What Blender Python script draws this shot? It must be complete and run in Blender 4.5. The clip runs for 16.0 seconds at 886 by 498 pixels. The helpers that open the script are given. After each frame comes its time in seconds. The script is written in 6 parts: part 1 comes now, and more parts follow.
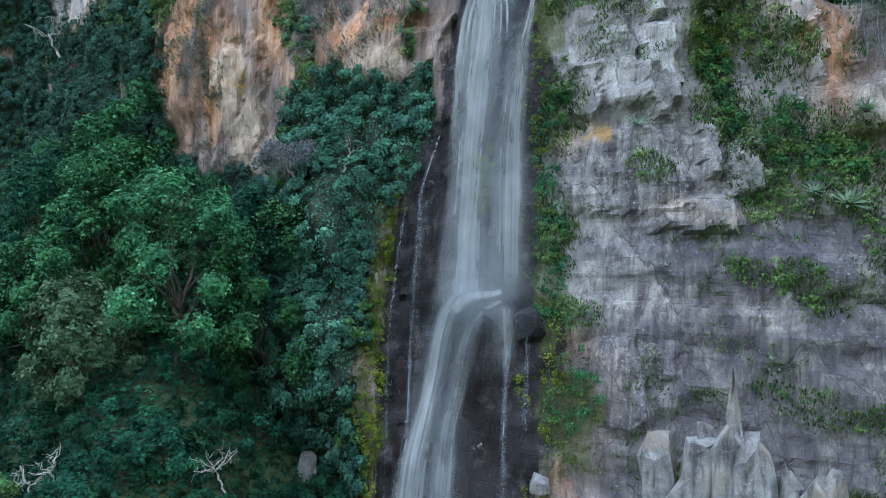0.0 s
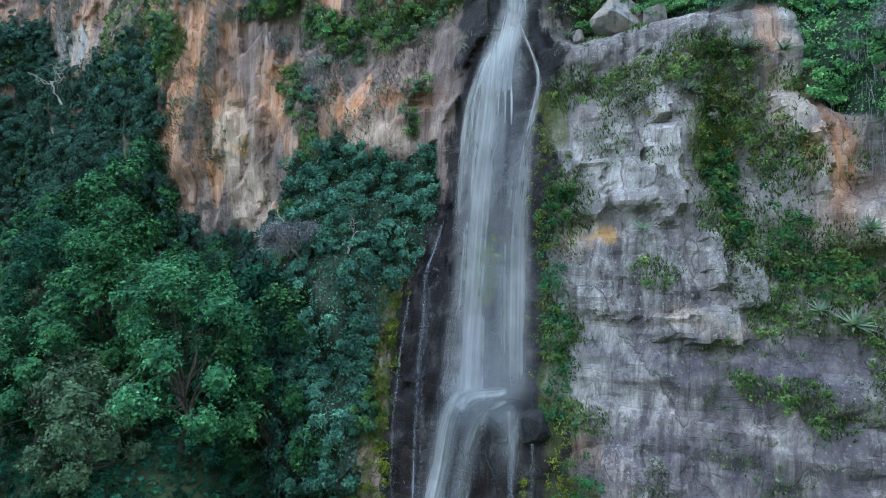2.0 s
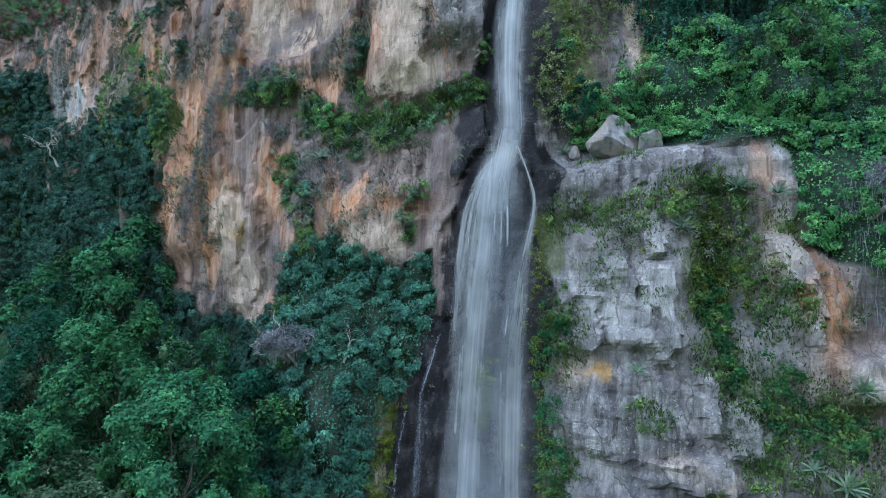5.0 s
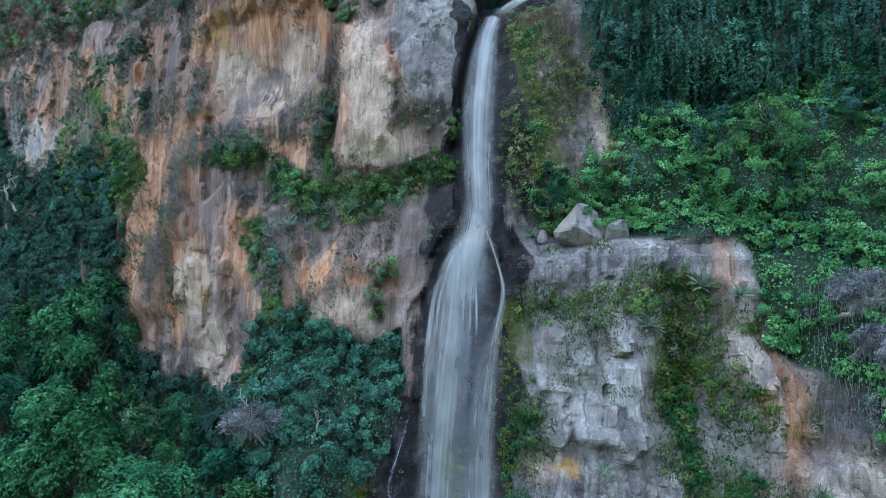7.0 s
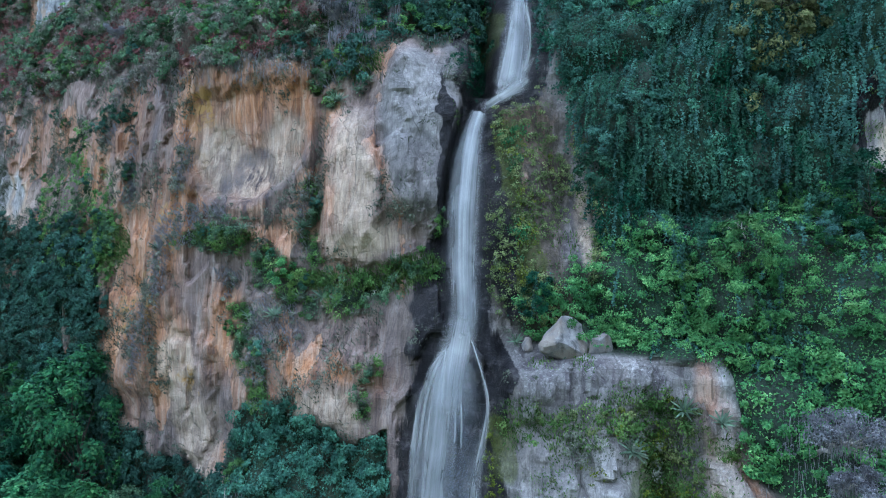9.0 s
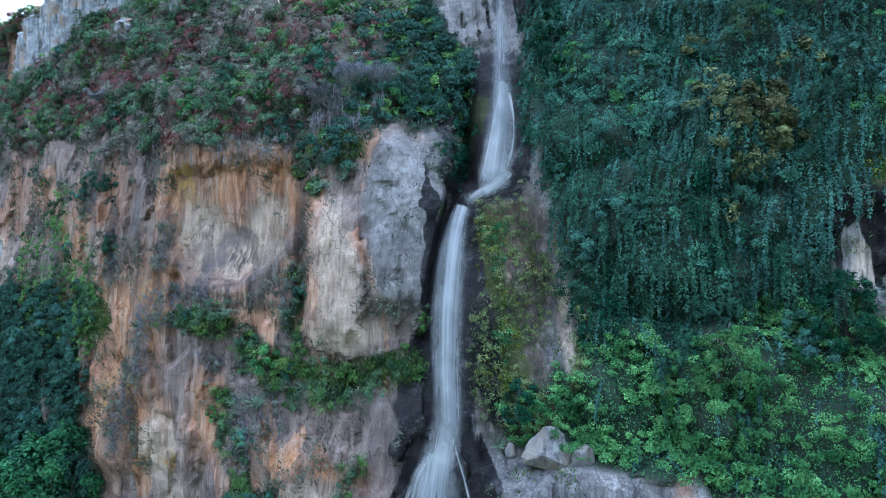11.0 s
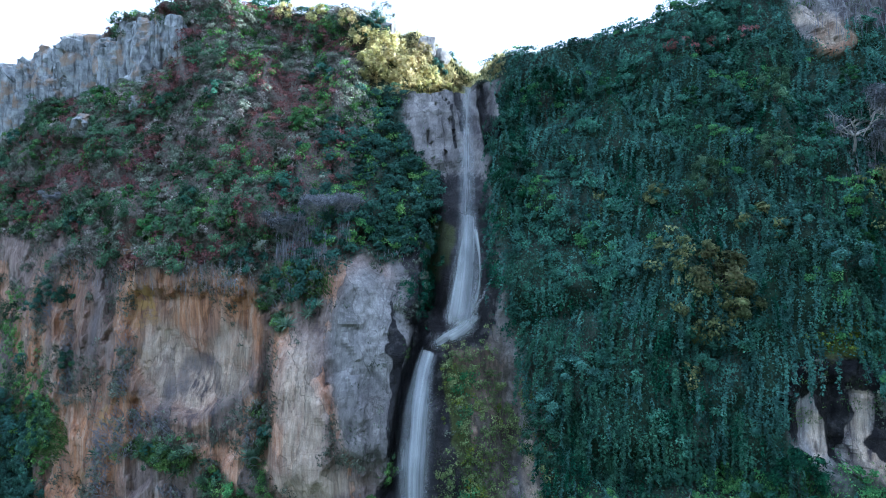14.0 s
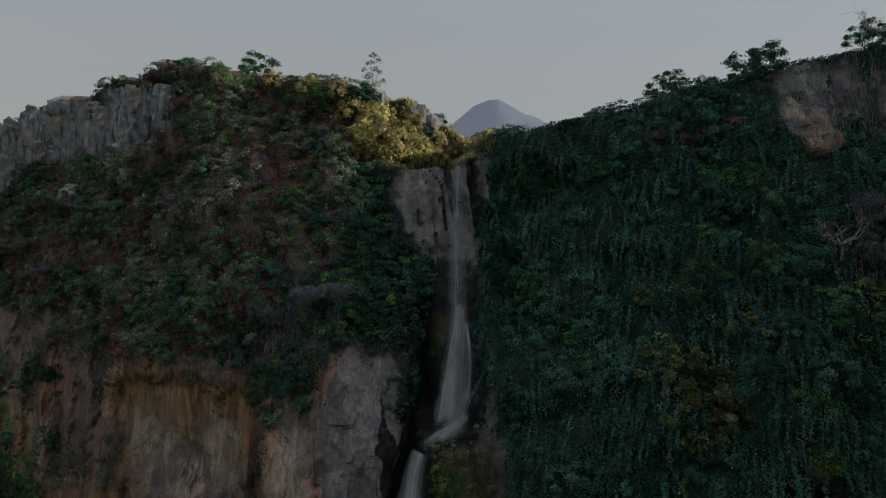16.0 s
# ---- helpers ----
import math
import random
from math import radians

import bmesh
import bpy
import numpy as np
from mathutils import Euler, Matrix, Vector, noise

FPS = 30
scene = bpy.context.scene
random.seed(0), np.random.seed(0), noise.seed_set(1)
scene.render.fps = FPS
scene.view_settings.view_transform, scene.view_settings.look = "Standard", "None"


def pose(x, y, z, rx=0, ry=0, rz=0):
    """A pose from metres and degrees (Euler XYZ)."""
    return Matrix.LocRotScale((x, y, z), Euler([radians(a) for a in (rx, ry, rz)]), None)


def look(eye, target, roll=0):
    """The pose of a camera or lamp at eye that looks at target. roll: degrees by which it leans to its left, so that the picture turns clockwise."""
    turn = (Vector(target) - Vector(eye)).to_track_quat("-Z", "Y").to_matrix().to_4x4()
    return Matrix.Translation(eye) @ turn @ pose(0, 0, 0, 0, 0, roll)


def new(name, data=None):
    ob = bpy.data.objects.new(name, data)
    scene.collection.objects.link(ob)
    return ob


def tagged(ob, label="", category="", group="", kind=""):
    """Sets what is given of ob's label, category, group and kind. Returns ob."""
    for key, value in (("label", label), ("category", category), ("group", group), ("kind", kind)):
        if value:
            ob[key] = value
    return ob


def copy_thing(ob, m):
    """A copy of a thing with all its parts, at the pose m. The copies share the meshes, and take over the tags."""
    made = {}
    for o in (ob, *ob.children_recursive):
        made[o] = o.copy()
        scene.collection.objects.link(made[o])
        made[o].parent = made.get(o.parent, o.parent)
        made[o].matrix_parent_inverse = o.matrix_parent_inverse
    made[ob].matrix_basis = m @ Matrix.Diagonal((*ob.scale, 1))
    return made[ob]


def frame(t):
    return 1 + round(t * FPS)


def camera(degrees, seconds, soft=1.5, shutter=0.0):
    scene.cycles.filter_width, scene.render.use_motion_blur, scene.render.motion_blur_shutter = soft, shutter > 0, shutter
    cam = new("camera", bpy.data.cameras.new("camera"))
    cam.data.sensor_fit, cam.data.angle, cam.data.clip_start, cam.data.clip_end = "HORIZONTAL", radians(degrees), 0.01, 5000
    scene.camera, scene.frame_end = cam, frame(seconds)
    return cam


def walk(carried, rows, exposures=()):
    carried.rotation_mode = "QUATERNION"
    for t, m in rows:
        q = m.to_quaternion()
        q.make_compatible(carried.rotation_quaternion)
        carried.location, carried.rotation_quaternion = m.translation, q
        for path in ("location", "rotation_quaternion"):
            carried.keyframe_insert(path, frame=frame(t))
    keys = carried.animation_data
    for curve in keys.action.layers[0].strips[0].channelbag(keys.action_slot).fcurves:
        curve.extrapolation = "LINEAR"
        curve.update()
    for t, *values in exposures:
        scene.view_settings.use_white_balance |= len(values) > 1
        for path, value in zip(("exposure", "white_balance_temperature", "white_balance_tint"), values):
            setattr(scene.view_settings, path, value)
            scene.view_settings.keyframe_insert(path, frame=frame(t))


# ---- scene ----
cam = camera(68.5, 16.0, 1.0)
METRES, EYE, TILT, LEAN, TURN = 50.0, 20.0, 0.0, 0.0, 0.0
ROWS = [
    (0.0, 0.0, 0.0, 0.0, 0.0, 0.0, -0.0),
    (0.5, -0.0021, 0.0059, 0.0268, -0.02, 0.05, 0.02),
    (1.0, -0.004, 0.0044, 0.0543, -0.04, 0.13, 0.02),
    (1.5, -0.005, 0.0019, 0.0809, -0.02, 0.14, 0.03),
    (2.0, -0.0055, -0.0002, 0.1066, -0.02, 0.14, 0.03),
    (2.5, -0.0048, -0.0009, 0.1325, 0.03, 0.12, 0.03),
    (3.0, -0.0052, -0.0017, 0.1576, 0.0, 0.17, 0.01),
    (3.5, -0.0048, -0.0021, 0.1825, 0.02, 0.14, 0.02),
    (4.0, -0.0048, -0.0024, 0.2061, 0.03, 0.17, 0.0),
    (6.5, -0.0027, -0.0008, 0.3267, -2.06, 0.29, -0.07),
    (7.0, -0.0021, -0.001, 0.3581, -2.86, 0.18, 0.01),
    (7.5, -0.0017, -0.001, 0.3939, -3.11, 0.17, 0.03),
    (8.0, -0.0013, -0.0011, 0.427, -3.37, 0.16, 0.04),
    (8.5, -0.0008, -0.0017, 0.4617, -3.7, 0.13, 0.05),
    (9.0, 0.0001, -0.0026, 0.4957, -4.02, 0.13, 0.03),
    (11.5, 0.0011, -0.0057, 0.6684, -5.79, -0.01, 0.03),
    (12.0, 0.0003, -0.0058, 0.7028, -6.24, 0.02, 0.01),
    (12.5, 0.0005, -0.0056, 0.7384, -6.71, -0.02, 0.0),
    (13.0, 0.0004, -0.0058, 0.7743, -7.27, -0.05, -0.0),
    (13.5, 0.0006, -0.0058, 0.811, -7.84, -0.09, -0.01),
    (14.0, 0.0009, -0.0055, 0.8479, -8.36, -0.14, -0.0),
    (14.5, 0.0005, -0.0054, 0.885, -8.91, -0.17, -0.02),
    (15.0, 0.0015, -0.005, 0.9225, -9.12, -0.25, -0.02),
    (15.5, 0.0018, -0.0047, 0.9608, -9.14, -0.33, -0.0),
    (16.0, 0.0029, -0.0042, 0.9987, -9.12, -0.38, 0.01),
]
EXPOSURE = [(0.0, 2.75, 5750, 8), (4.0, 2.63, 5550, 8), (8.0, 2.54, 5350, 8), (11.5, 2.49, 5130, 8), (12.5, 2.32, 5100, 8), (13.5, 2.12, 4970, 8), (14.5, 1.69, 5030, 7), (15.0, 1.12, 5620, 7), (15.5, 0.42, 6050, 7), (16.0, -0.29, 6650, 8)]
walk(cam, [(t, pose(0, 0, EYE, TILT, LEAN, TURN) @ pose(METRES * x, METRES * y, METRES * z, 90 + pitch, roll, yaw)) for t, x, y, z, yaw, pitch, roll in ROWS], EXPOSURE)

# ---- daylight: the sun stands low behind the ridge, the gorge lies in its shade ----
SUN_WAY = Vector((0.92, 0.02, 0.33)).normalized()
SUN_EL = math.asin(SUN_WAY.z)
world = bpy.data.worlds.new("sky")
scene.world = world
world.use_nodes = True
wn = world.node_tree.nodes
wl = world.node_tree.links
sky = wn.new("ShaderNodeTexSky")
sky.sky_type = "NISHITA"
sky.sun_disc = False
sky.sun_elevation = SUN_EL
sky.sun_rotation = math.atan2(SUN_WAY.x, SUN_WAY.y)
sky.altitude = 900
sky.air_density, sky.dust_density, sky.ozone_density = 1.0, 2.0, 1.0
pale = wn.new("ShaderNodeHueSaturation")
pale.inputs["Saturation"].default_value = 0.78
wl.new(sky.outputs[0], pale.inputs["Color"])
# thin high haze, brightest overhead and along the horizon
way = wn.new("ShaderNodeTexCoord")
height = wn.new("ShaderNodeSeparateXYZ")
wl.new(way.outputs["Generated"], height.inputs[0])
veil = wn.new("ShaderNodeValToRGB")
veil.color_ramp.elements[0].color = (0.56, 0.53, 0.46, 1)
veil.color_ramp.elements[1].color = (0.80, 0.88, 0.97, 1)
dim = veil.color_ramp.elements.new(0.38)
dim.color = (0.58, 0.63, 0.69, 1)
wl.new(height.outputs[2], veil.inputs[0])
gain = wn.new("ShaderNodeMix")
gain.data_type, gain.blend_type = "RGBA", "MULTIPLY"
gain.inputs[0].default_value = 1.0
gain.inputs[7].default_value = (13.5, 13.5, 13.5, 1)
wl.new(veil.outputs[0], gain.inputs[6])
haze_mix = wn.new("ShaderNodeMix")
haze_mix.data_type = "RGBA"
haze_mix.inputs[0].default_value = 0.6
wl.new(gain.outputs[2], haze_mix.inputs[7])
wl.new(pale.outputs[0], haze_mix.inputs[6])
wl.new(haze_mix.outputs[2], wn["Background"].inputs[0])
wn["Background"].inputs[1].default_value = 0.07
sun = new("sun", bpy.data.lights.new("sun", "SUN"))
sun.data.energy, sun.data.angle, sun.data.color = 5.0, radians(0.5), (1.0, 0.92, 0.78)
sun.matrix_world = look(SUN_WAY * 300, (0, 0, 0))


# ---- helpers for meshes ----
def hash01(i, j, s):
    h = (i.astype(np.int64) * 374761393 + j.astype(np.int64) * 668265263 + s * 974711) & 0x7FFFFFFF
    h = ((h ^ (h >> 13)) * 1274126177) & 0x7FFFFFFF
    h = ((h ^ (h >> 16)) * 69069 + 12345) & 0x7FFFFFFF
    return (h % 65521) / 65521.0


def vnoise(x, y, s=0):
    """Smooth noise from -1 to 1."""
    i, j = np.floor(x), np.floor(y)
    u, v = x - i, y - j
    u, v = u * u * u * (u * (u * 6 - 15) + 10), v * v * v * (v * (v * 6 - 15) + 10)
    a, b = hash01(i, j, s), hash01(i + 1, j, s)
    c, d = hash01(i, j + 1, s), hash01(i + 1, j + 1, s)
    return 2 * ((a * (1 - u) + b * u) * (1 - v) + (c * (1 - u) + d * u) * v) - 1


def fbm(x, y, s=0, n=4):
    t, a = 0 * x, 1.0
    for k in range(n):
        t = t + a * vnoise(x * 2 ** k, y * 2 ** k, s + k)
        a *= 0.5
    return t / 1.6


def cells(x, y, s=0):
    """Random value of the nearest cell, and the distance to the cell's border."""
    i0, j0 = np.floor(x), np.floor(y)
    d1, d2, val = np.full(x.shape, 9.0), np.full(x.shape, 9.0), np.zeros(x.shape)
    for a in (-1, 0, 1):
        for b in (-1, 0, 1):
            i, j = i0 + a, j0 + b
            d = np.hypot(i + 0.15 + 0.7 * hash01(i, j, s) - x, j + 0.15 + 0.7 * hash01(i, j, s + 7) - y)
            near = d < d1
            d2 = np.where(near, d1, np.minimum(d2, d))
            val = np.where(near, hash01(i, j, s + 13), val)
            d1 = np.where(near, d, d1)
    return val, d2 - d1


def facets(x, y, s=0, tilt=1.3):
    """Heights of flat, tilted, broken faces, one to a cell."""
    i0, j0 = np.floor(x), np.floor(y)
    d1, val = np.full(x.shape, 9.0), np.zeros(x.shape)
    for a in (-1, 0, 1):
        for b in (-1, 0, 1):
            i, j = i0 + a, j0 + b
            u, v = x - (i + 0.1 + 0.8 * hash01(i, j, s)), y - (j + 0.1 + 0.8 * hash01(i, j, s + 7))
            d = np.hypot(u, v)
            near = d < d1
            val = np.where(near, hash01(i, j, s + 13) - 0.5 + tilt * ((hash01(i, j, s + 17) - 0.5) * u + (hash01(i, j, s + 23) - 0.5) * v), val)
            d1 = np.where(near, d, d1)
    return val


def step(a, b, x):
    t = np.clip((x - a) / (b - a), 0, 1)
    return t * t * (3 - 2 * t)


def mesh_np(name, verts, faces, mat, smooth=False):
    """A mesh from arrays of vertices and of faces with one count of corners."""
    verts, faces = np.asarray(verts, np.float32), np.asarray(faces, np.int32)
    me = bpy.data.meshes.new(name)
    m, k = faces.shape
    me.vertices.add(len(verts))
    me.vertices.foreach_set("co", verts.ravel())
    me.loops.add(m * k)
    me.loops.foreach_set("vertex_index", faces.ravel())
    me.polygons.add(m)
    me.polygons.foreach_set("loop_start", np.arange(0, m * k, k, dtype=np.int32))
    me.polygons.foreach_set("use_smooth", np.full(m, smooth))
    me.update(calc_edges=True)
    me.materials.append(mat)
    return me


def part(name, me, parent, label=""):
    ob = new(name, me)
    ob.parent = parent
    return tagged(ob, label)


def unit(v):
    return v / np.maximum(np.linalg.norm(v, axis=-1, keepdims=True), 1e-9)


RNG = np.random.default_rng(7)


def rand_dirs(n):
    return unit(RNG.normal(size=(n, 3)))


def leaf_arrays(p, nrm, length, aspect=0.55, droop=0.4, spread=0.45):
    """Pointed leaves that face outwards, one small blade each."""
    n = len(p)
    b = unit(nrm + spread * RNG.normal(size=(n, 3)))
    a = RNG.normal(size=(n, 3)) + np.array((0, 0, -droop * 2))
    t = unit(a - (a * b).sum(1, keepdims=True) * b)
    s = np.cross(b, t)
    length = np.broadcast_to(np.asarray(length, float), (n,))[:, None]
    w = length * aspect * 0.5
    v = np.stack([p - s * w, p + s * w + t * length * 0.1, p + t * length], 1).reshape(-1, 3)
    return v, np.arange(3 * n).reshape(n, 3)


def blade_arrays(p, way, length, width, bend=0.35):
    """Narrow arching blades of two joined pieces."""
    n = len(p)
    length = np.broadcast_to(np.asarray(length, float), (n,))[:, None]
    side = unit(np.cross(way, RNG.normal(size=(n, 3))))
    mid = p + way * length * 0.55
    tip = p + way * length * 0.9 + np.array((0, 0, -1.0)) * length * bend
    w = np.broadcast_to(np.asarray(width, float), (n,))[:, None] * 0.5
    v = np.stack([p - side * w, p + side * w, mid + side * w * 0.8, mid - side * w * 0.8, tip + side * w * 0.15, tip - side * w * 0.15], 1).reshape(-1, 3)
    k = 6 * np.arange(n)[:, None]
    return v, np.concatenate([k + np.array((0, 1, 2, 3)), k + np.array((3, 2, 4, 5))])


def join(*arrays):
    vs, fs, k = [], [], 0
    for v, f in arrays:
        vs.append(v), fs.append(np.asarray(f) + k)
        k += len(v)
    return np.concatenate(vs), np.concatenate(fs)


def tube_arrays(path, radii, sides=6):
    path = np.asarray(path, float)
    way = unit(np.gradient(path, axis=0))
    ref = np.where(np.abs(way[:, 2:3]) > 0.9, np.array((1.0, 0, 0)), np.array((0, 0, 1.0)))
    s = unit(np.cross(way, ref))
    u = np.cross(s, way)
    a = np.linspace(0, 2 * np.pi, sides, endpoint=False)
    ring = np.cos(a)[None, :, None] * s[:, None] + np.sin(a)[None, :, None] * u[:, None]
    v = (path[:, None] + ring * np.asarray(radii, float)[:, None, None]).reshape(-1, 3)
    i = np.arange(len(path) - 1)[:, None] * sides
    j = np.arange(sides)[None]
    j2 = (j + 1) % sides
    f = np.stack([i + j, i + j2, i + j2 + sides, i + j + sides], -1).reshape(-1, 4)
    return v, f


def limb(p0, p1, r0, r1, wob=0.12, n=6):
    p0, p1 = np.asarray(p0, float), np.asarray(p1, float)
    t = np.linspace(0, 1, n)[:, None]
    size = np.linalg.norm(p1 - p0)
    w = RNG.normal(size=(n, 3)) * wob * size * np.sin(np.pi * t) * 0.6
    return tube_arrays(p0 + (p1 - p0) * t + w, r0 + (r1 - r0) * t[:, 0], 6)


# ---- materials ----
class Nodes:
    def __init__(self, name):
        self.mat = bpy.data.materials.new(name)
        self.mat.use_nodes = True
        self.t = self.mat.node_tree
        self.bsdf = self.t.nodes["Principled BSDF"]
        self.out = self.t.nodes["Material Output"]

    def n(self, kind, **inputs):
        node = self.t.nodes.new("ShaderNode" + kind)
        for k, v in inputs.items():
            self.put(node, k.replace("_", " "), v)
        return node

    def put(self, node, key, v):
        sock = node.inputs[int(key)] if key.isdigit() else node.inputs[key]
        if isinstance(v, bpy.types.NodeSocket):
            self.t.links.new(v, sock)
        else:
            sock.default_value = v

    def coords(self, scale):
        geo = self.t.nodes.new("ShaderNodeNewGeometry")
        m = self.t.nodes.new("ShaderNodeMapping")
        self.t.links.new(geo.outputs["Position"], m.inputs[0])
        m.inputs["Scale"].default_value = scale
        return m.outputs[0]

    def noise(self, scale, detail=5.0, rough=0.6, at=(1, 1, 1), distort=0.0):
        k = self.n("TexNoise", Vector=self.coords(at), Scale=scale, Detail=detail, Roughness=rough, Distortion=distort)
        return k.outputs[0]

    def ramp(self, fac, *stops):
        r = self.t.nodes.new("ShaderNodeValToRGB")
        el = r.color_ramp.elements
        while len(el) < len(stops):
            el.new(0.5)
        for e, (pos, col) in zip(el, stops):
            e.position = pos
            e.color = (*col, 1) if isinstance(col, tuple) else (col, col, col, 1)
        self.t.links.new(fac, r.inputs[0])
        return r.outputs[0]

    def mix(self, fac, a, b, blend="MIX"):
        m = self.t.nodes.new("ShaderNodeMix")
        m.data_type, m.blend_type = "RGBA", blend
        for k, v in ((0, fac), (6, a), (7, b)):
            if isinstance(v, bpy.types.NodeSocket):
                self.t.links.new(v, m.inputs[k])
            else:
                m.inputs[k].default_value = (*v, 1) if isinstance(v, tuple) else v
        return m.outputs[2]

    def math(self, op, a, b=0.0):
        m = self.t.nodes.new("ShaderNodeMath")
        m.operation = op
        for k, v in ((0, a), (1, b)):
            if isinstance(v, bpy.types.NodeSocket):
                self.t.links.new(v, m.inputs[k])
            else:
                m.inputs[k].default_value = v
        return m.outputs[0]

    def attr(self, name):
        a = self.t.nodes.new("ShaderNodeAttribute")
        a.attribute_name = name
        return a.outputs["Fac"]

    def bump(self, height, strength=0.5, distance=0.1):
        b = self.n("Bump", Strength=strength, Distance=distance, Height=height)
        self.t.links.new(b.outputs[0], self.bsdf.inputs["Normal"])

    def done(self, color, rough=0.9, spec=0.25):
        self.put(self.bsdf, "Base Color", color if isinstance(color, bpy.types.NodeSocket) else (*color, 1))
        self.put(self.bsdf, "Roughness", rough)
        self.put(self.bsdf, "Specular IOR Level", spec)
        return self.mat


def leaf_material(name, dark, mid, light, rough=0.65, glow=0.10, vivid=1.0):
    """Leaves: colour from leaf to leaf and from bush to bush, part of the light passes through."""
    k = Nodes(name)
    geo = k.t.nodes.new("ShaderNodeNewGeometry")
    per = k.ramp(geo.outputs["Random Per Island"], (0.0, dark), (0.5, mid), (1.0, light))
    big, lump, tuft = k.noise(0.35, 3), k.noise(0.85, 3, 0.55), k.noise(2.3, 2, 0.5)
    obj = k.t.nodes.new("ShaderNodeObjectInfo")
    col = k.mix(k.ramp(big, (0.38, 0.0), (0.66, 1.0)), per, tuple(0.62 * c for c in mid))
    hue = k.n("HueSaturation", Saturation=vivid, Color=col)
    vary = k.math("MULTIPLY", k.math("ADD", k.math("MULTIPLY", obj.outputs["Random"], 0.7), 0.65), k.math("MULTIPLY", k.ramp(lump, (0.34, 0.6), (0.5, 0.92), (0.66, 1.3)), k.ramp(tuft, (0.36, 0.72), (0.5, 0.98), (0.64, 1.28))))
    k.put(hue, "Value", vary)
    k.put(hue, "Hue", k.math("ADD", k.math("MULTIPLY", k.ramp(lump, (0.40, 1.0), (0.64, 0.0)), 0.03), k.math("ADD", k.math("MULTIPLY", obj.outputs["Random"], 0.03), 0.462)))
    k.done(hue.outputs[0], rough, 0.05)
    tr = k.n("BsdfTranslucent", Color=hue.outputs[0])
    mx = k.n("MixShader", **{"0": glow, "1": k.bsdf.outputs[0], "2": tr.outputs[0]})
    k.t.links.new(mx.outputs[0], k.out.inputs[0])
    return k.mat


def rock_material():
    """Weathered cliff: grey to pink-grey rock, rust and pale scars, dark wet streaks, lichen and moss."""
    k = Nodes("cliff_rock")
    big, mid, fine = k.noise(0.16, 4), k.noise(0.9, 6, 0.65), k.noise(5.0, 6, 0.7)
    streak = k.noise(1.0, 6, 0.65, at=(1.5, 1.5, 0.13), distort=0.4)
    streak2 = k.noise(1.0, 5, 0.6, at=(3.4, 3.4, 0.22))
    down = k.noise(1.0, 5, 0.55, at=(0.55, 0.55, 0.07), distort=0.6)
    across = k.noise(1.0, 5, 0.55, at=(0.10, 0.10, 0.62), distort=0.7)
    stri = k.noise(1.0, 5, 0.7, at=(6.5, 6.5, 0.38), distort=0.15)
    grit = k.noise(14.0, 4, 0.7)

    def line(v, w):
        return k.ramp(k.math("ABSOLUTE", k.math("SUBTRACT", v, 0.5)), (0.0, 1.0), (w, 0.0))

    vert, hor = line(down, 0.012), line(across, 0.010)
    crack = k.math("MULTIPLY", k.math("MAXIMUM", vert, k.math("MULTIPLY", hor, 0.6)), 0.8)
    grey = k.ramp(mid, (0.26, (0.115, 0.104, 0.107)), (0.42, (0.203, 0.188, 0.188)), (0.54, (0.27, 0.248, 0.242)), (0.70, (0.37, 0.342, 0.326)))
    pink = k.ramp(streak, (0.28, (0.085, 0.060, 0.060)), (0.40, (0.235, 0.168, 0.15)), (0.54, (0.35, 0.255, 0.22)), (0.68, (0.46, 0.385, 0.35)))
    col = k.mix(k.attr("warm"), grey, pink)
    rust = k.ramp(streak, (0.3, (0.20, 0.095, 0.062)), (0.46, (0.49, 0.225, 0.105)), (0.64, (0.52, 0.34, 0.235)))
    och = k.math("MULTIPLY", k.attr("ochre"), k.ramp(streak2, (0.28, 0.35), (0.5, 1.0)))
    col = k.mix(och, col, rust)
    pale = k.ramp(streak2, (0.28, (0.37, 0.255, 0.185)), (0.45, (0.55, 0.42, 0.32)), (0.75, (0.65, 0.53, 0.425)))
    pf = k.math("MULTIPLY", k.attr("pale"), k.ramp(mid, (0.3, 0.4), (0.55, 1.0)))
    col = k.mix(pf, col, pale)
    warp = k.n("TexNoise", Vector=k.coords((0.5, 0.5, 0.3)), Scale=1.0, Detail=4.0, Roughness=0.6)

    def panels(scale, push):
        shift = k.n("VectorMath", **{"0": warp.outputs["Color"], "1": (push, push, push)})
        shift.operation = "MULTIPLY"
        at = k.n("VectorMath", **{"0": k.coords(scale), "1": shift.outputs[0]})
        at.operation = "ADD"
        cell = k.n("TexVoronoi", Vector=at.outputs[0], Scale=1.0)
        rim_ = k.n("TexVoronoi", Vector=at.outputs[0], Scale=1.0)
        rim_.feature = "DISTANCE_TO_EDGE"
        parts = k.n("SeparateColor", **{"0": cell.outputs["Color"]})
        return parts.outputs[0], parts.outputs[1], rim_.outputs["Distance"]

    pa, pb, pe = panels((0.42, 0.04, 0.13), 0.7)
    qa, qb, qe = panels((1.15, 0.06, 0.42), 0.6)
    clean = k.math("SUBTRACT", 1.0, k.math("MULTIPLY", k.attr("pale"), 0.85))
    col = k.mix(k.math("MULTIPLY", k.attr("warm"), k.math("MULTIPLY", k.ramp(pb, (0.60, 0.0), (0.66, 0.65)), clean)), col, rust)
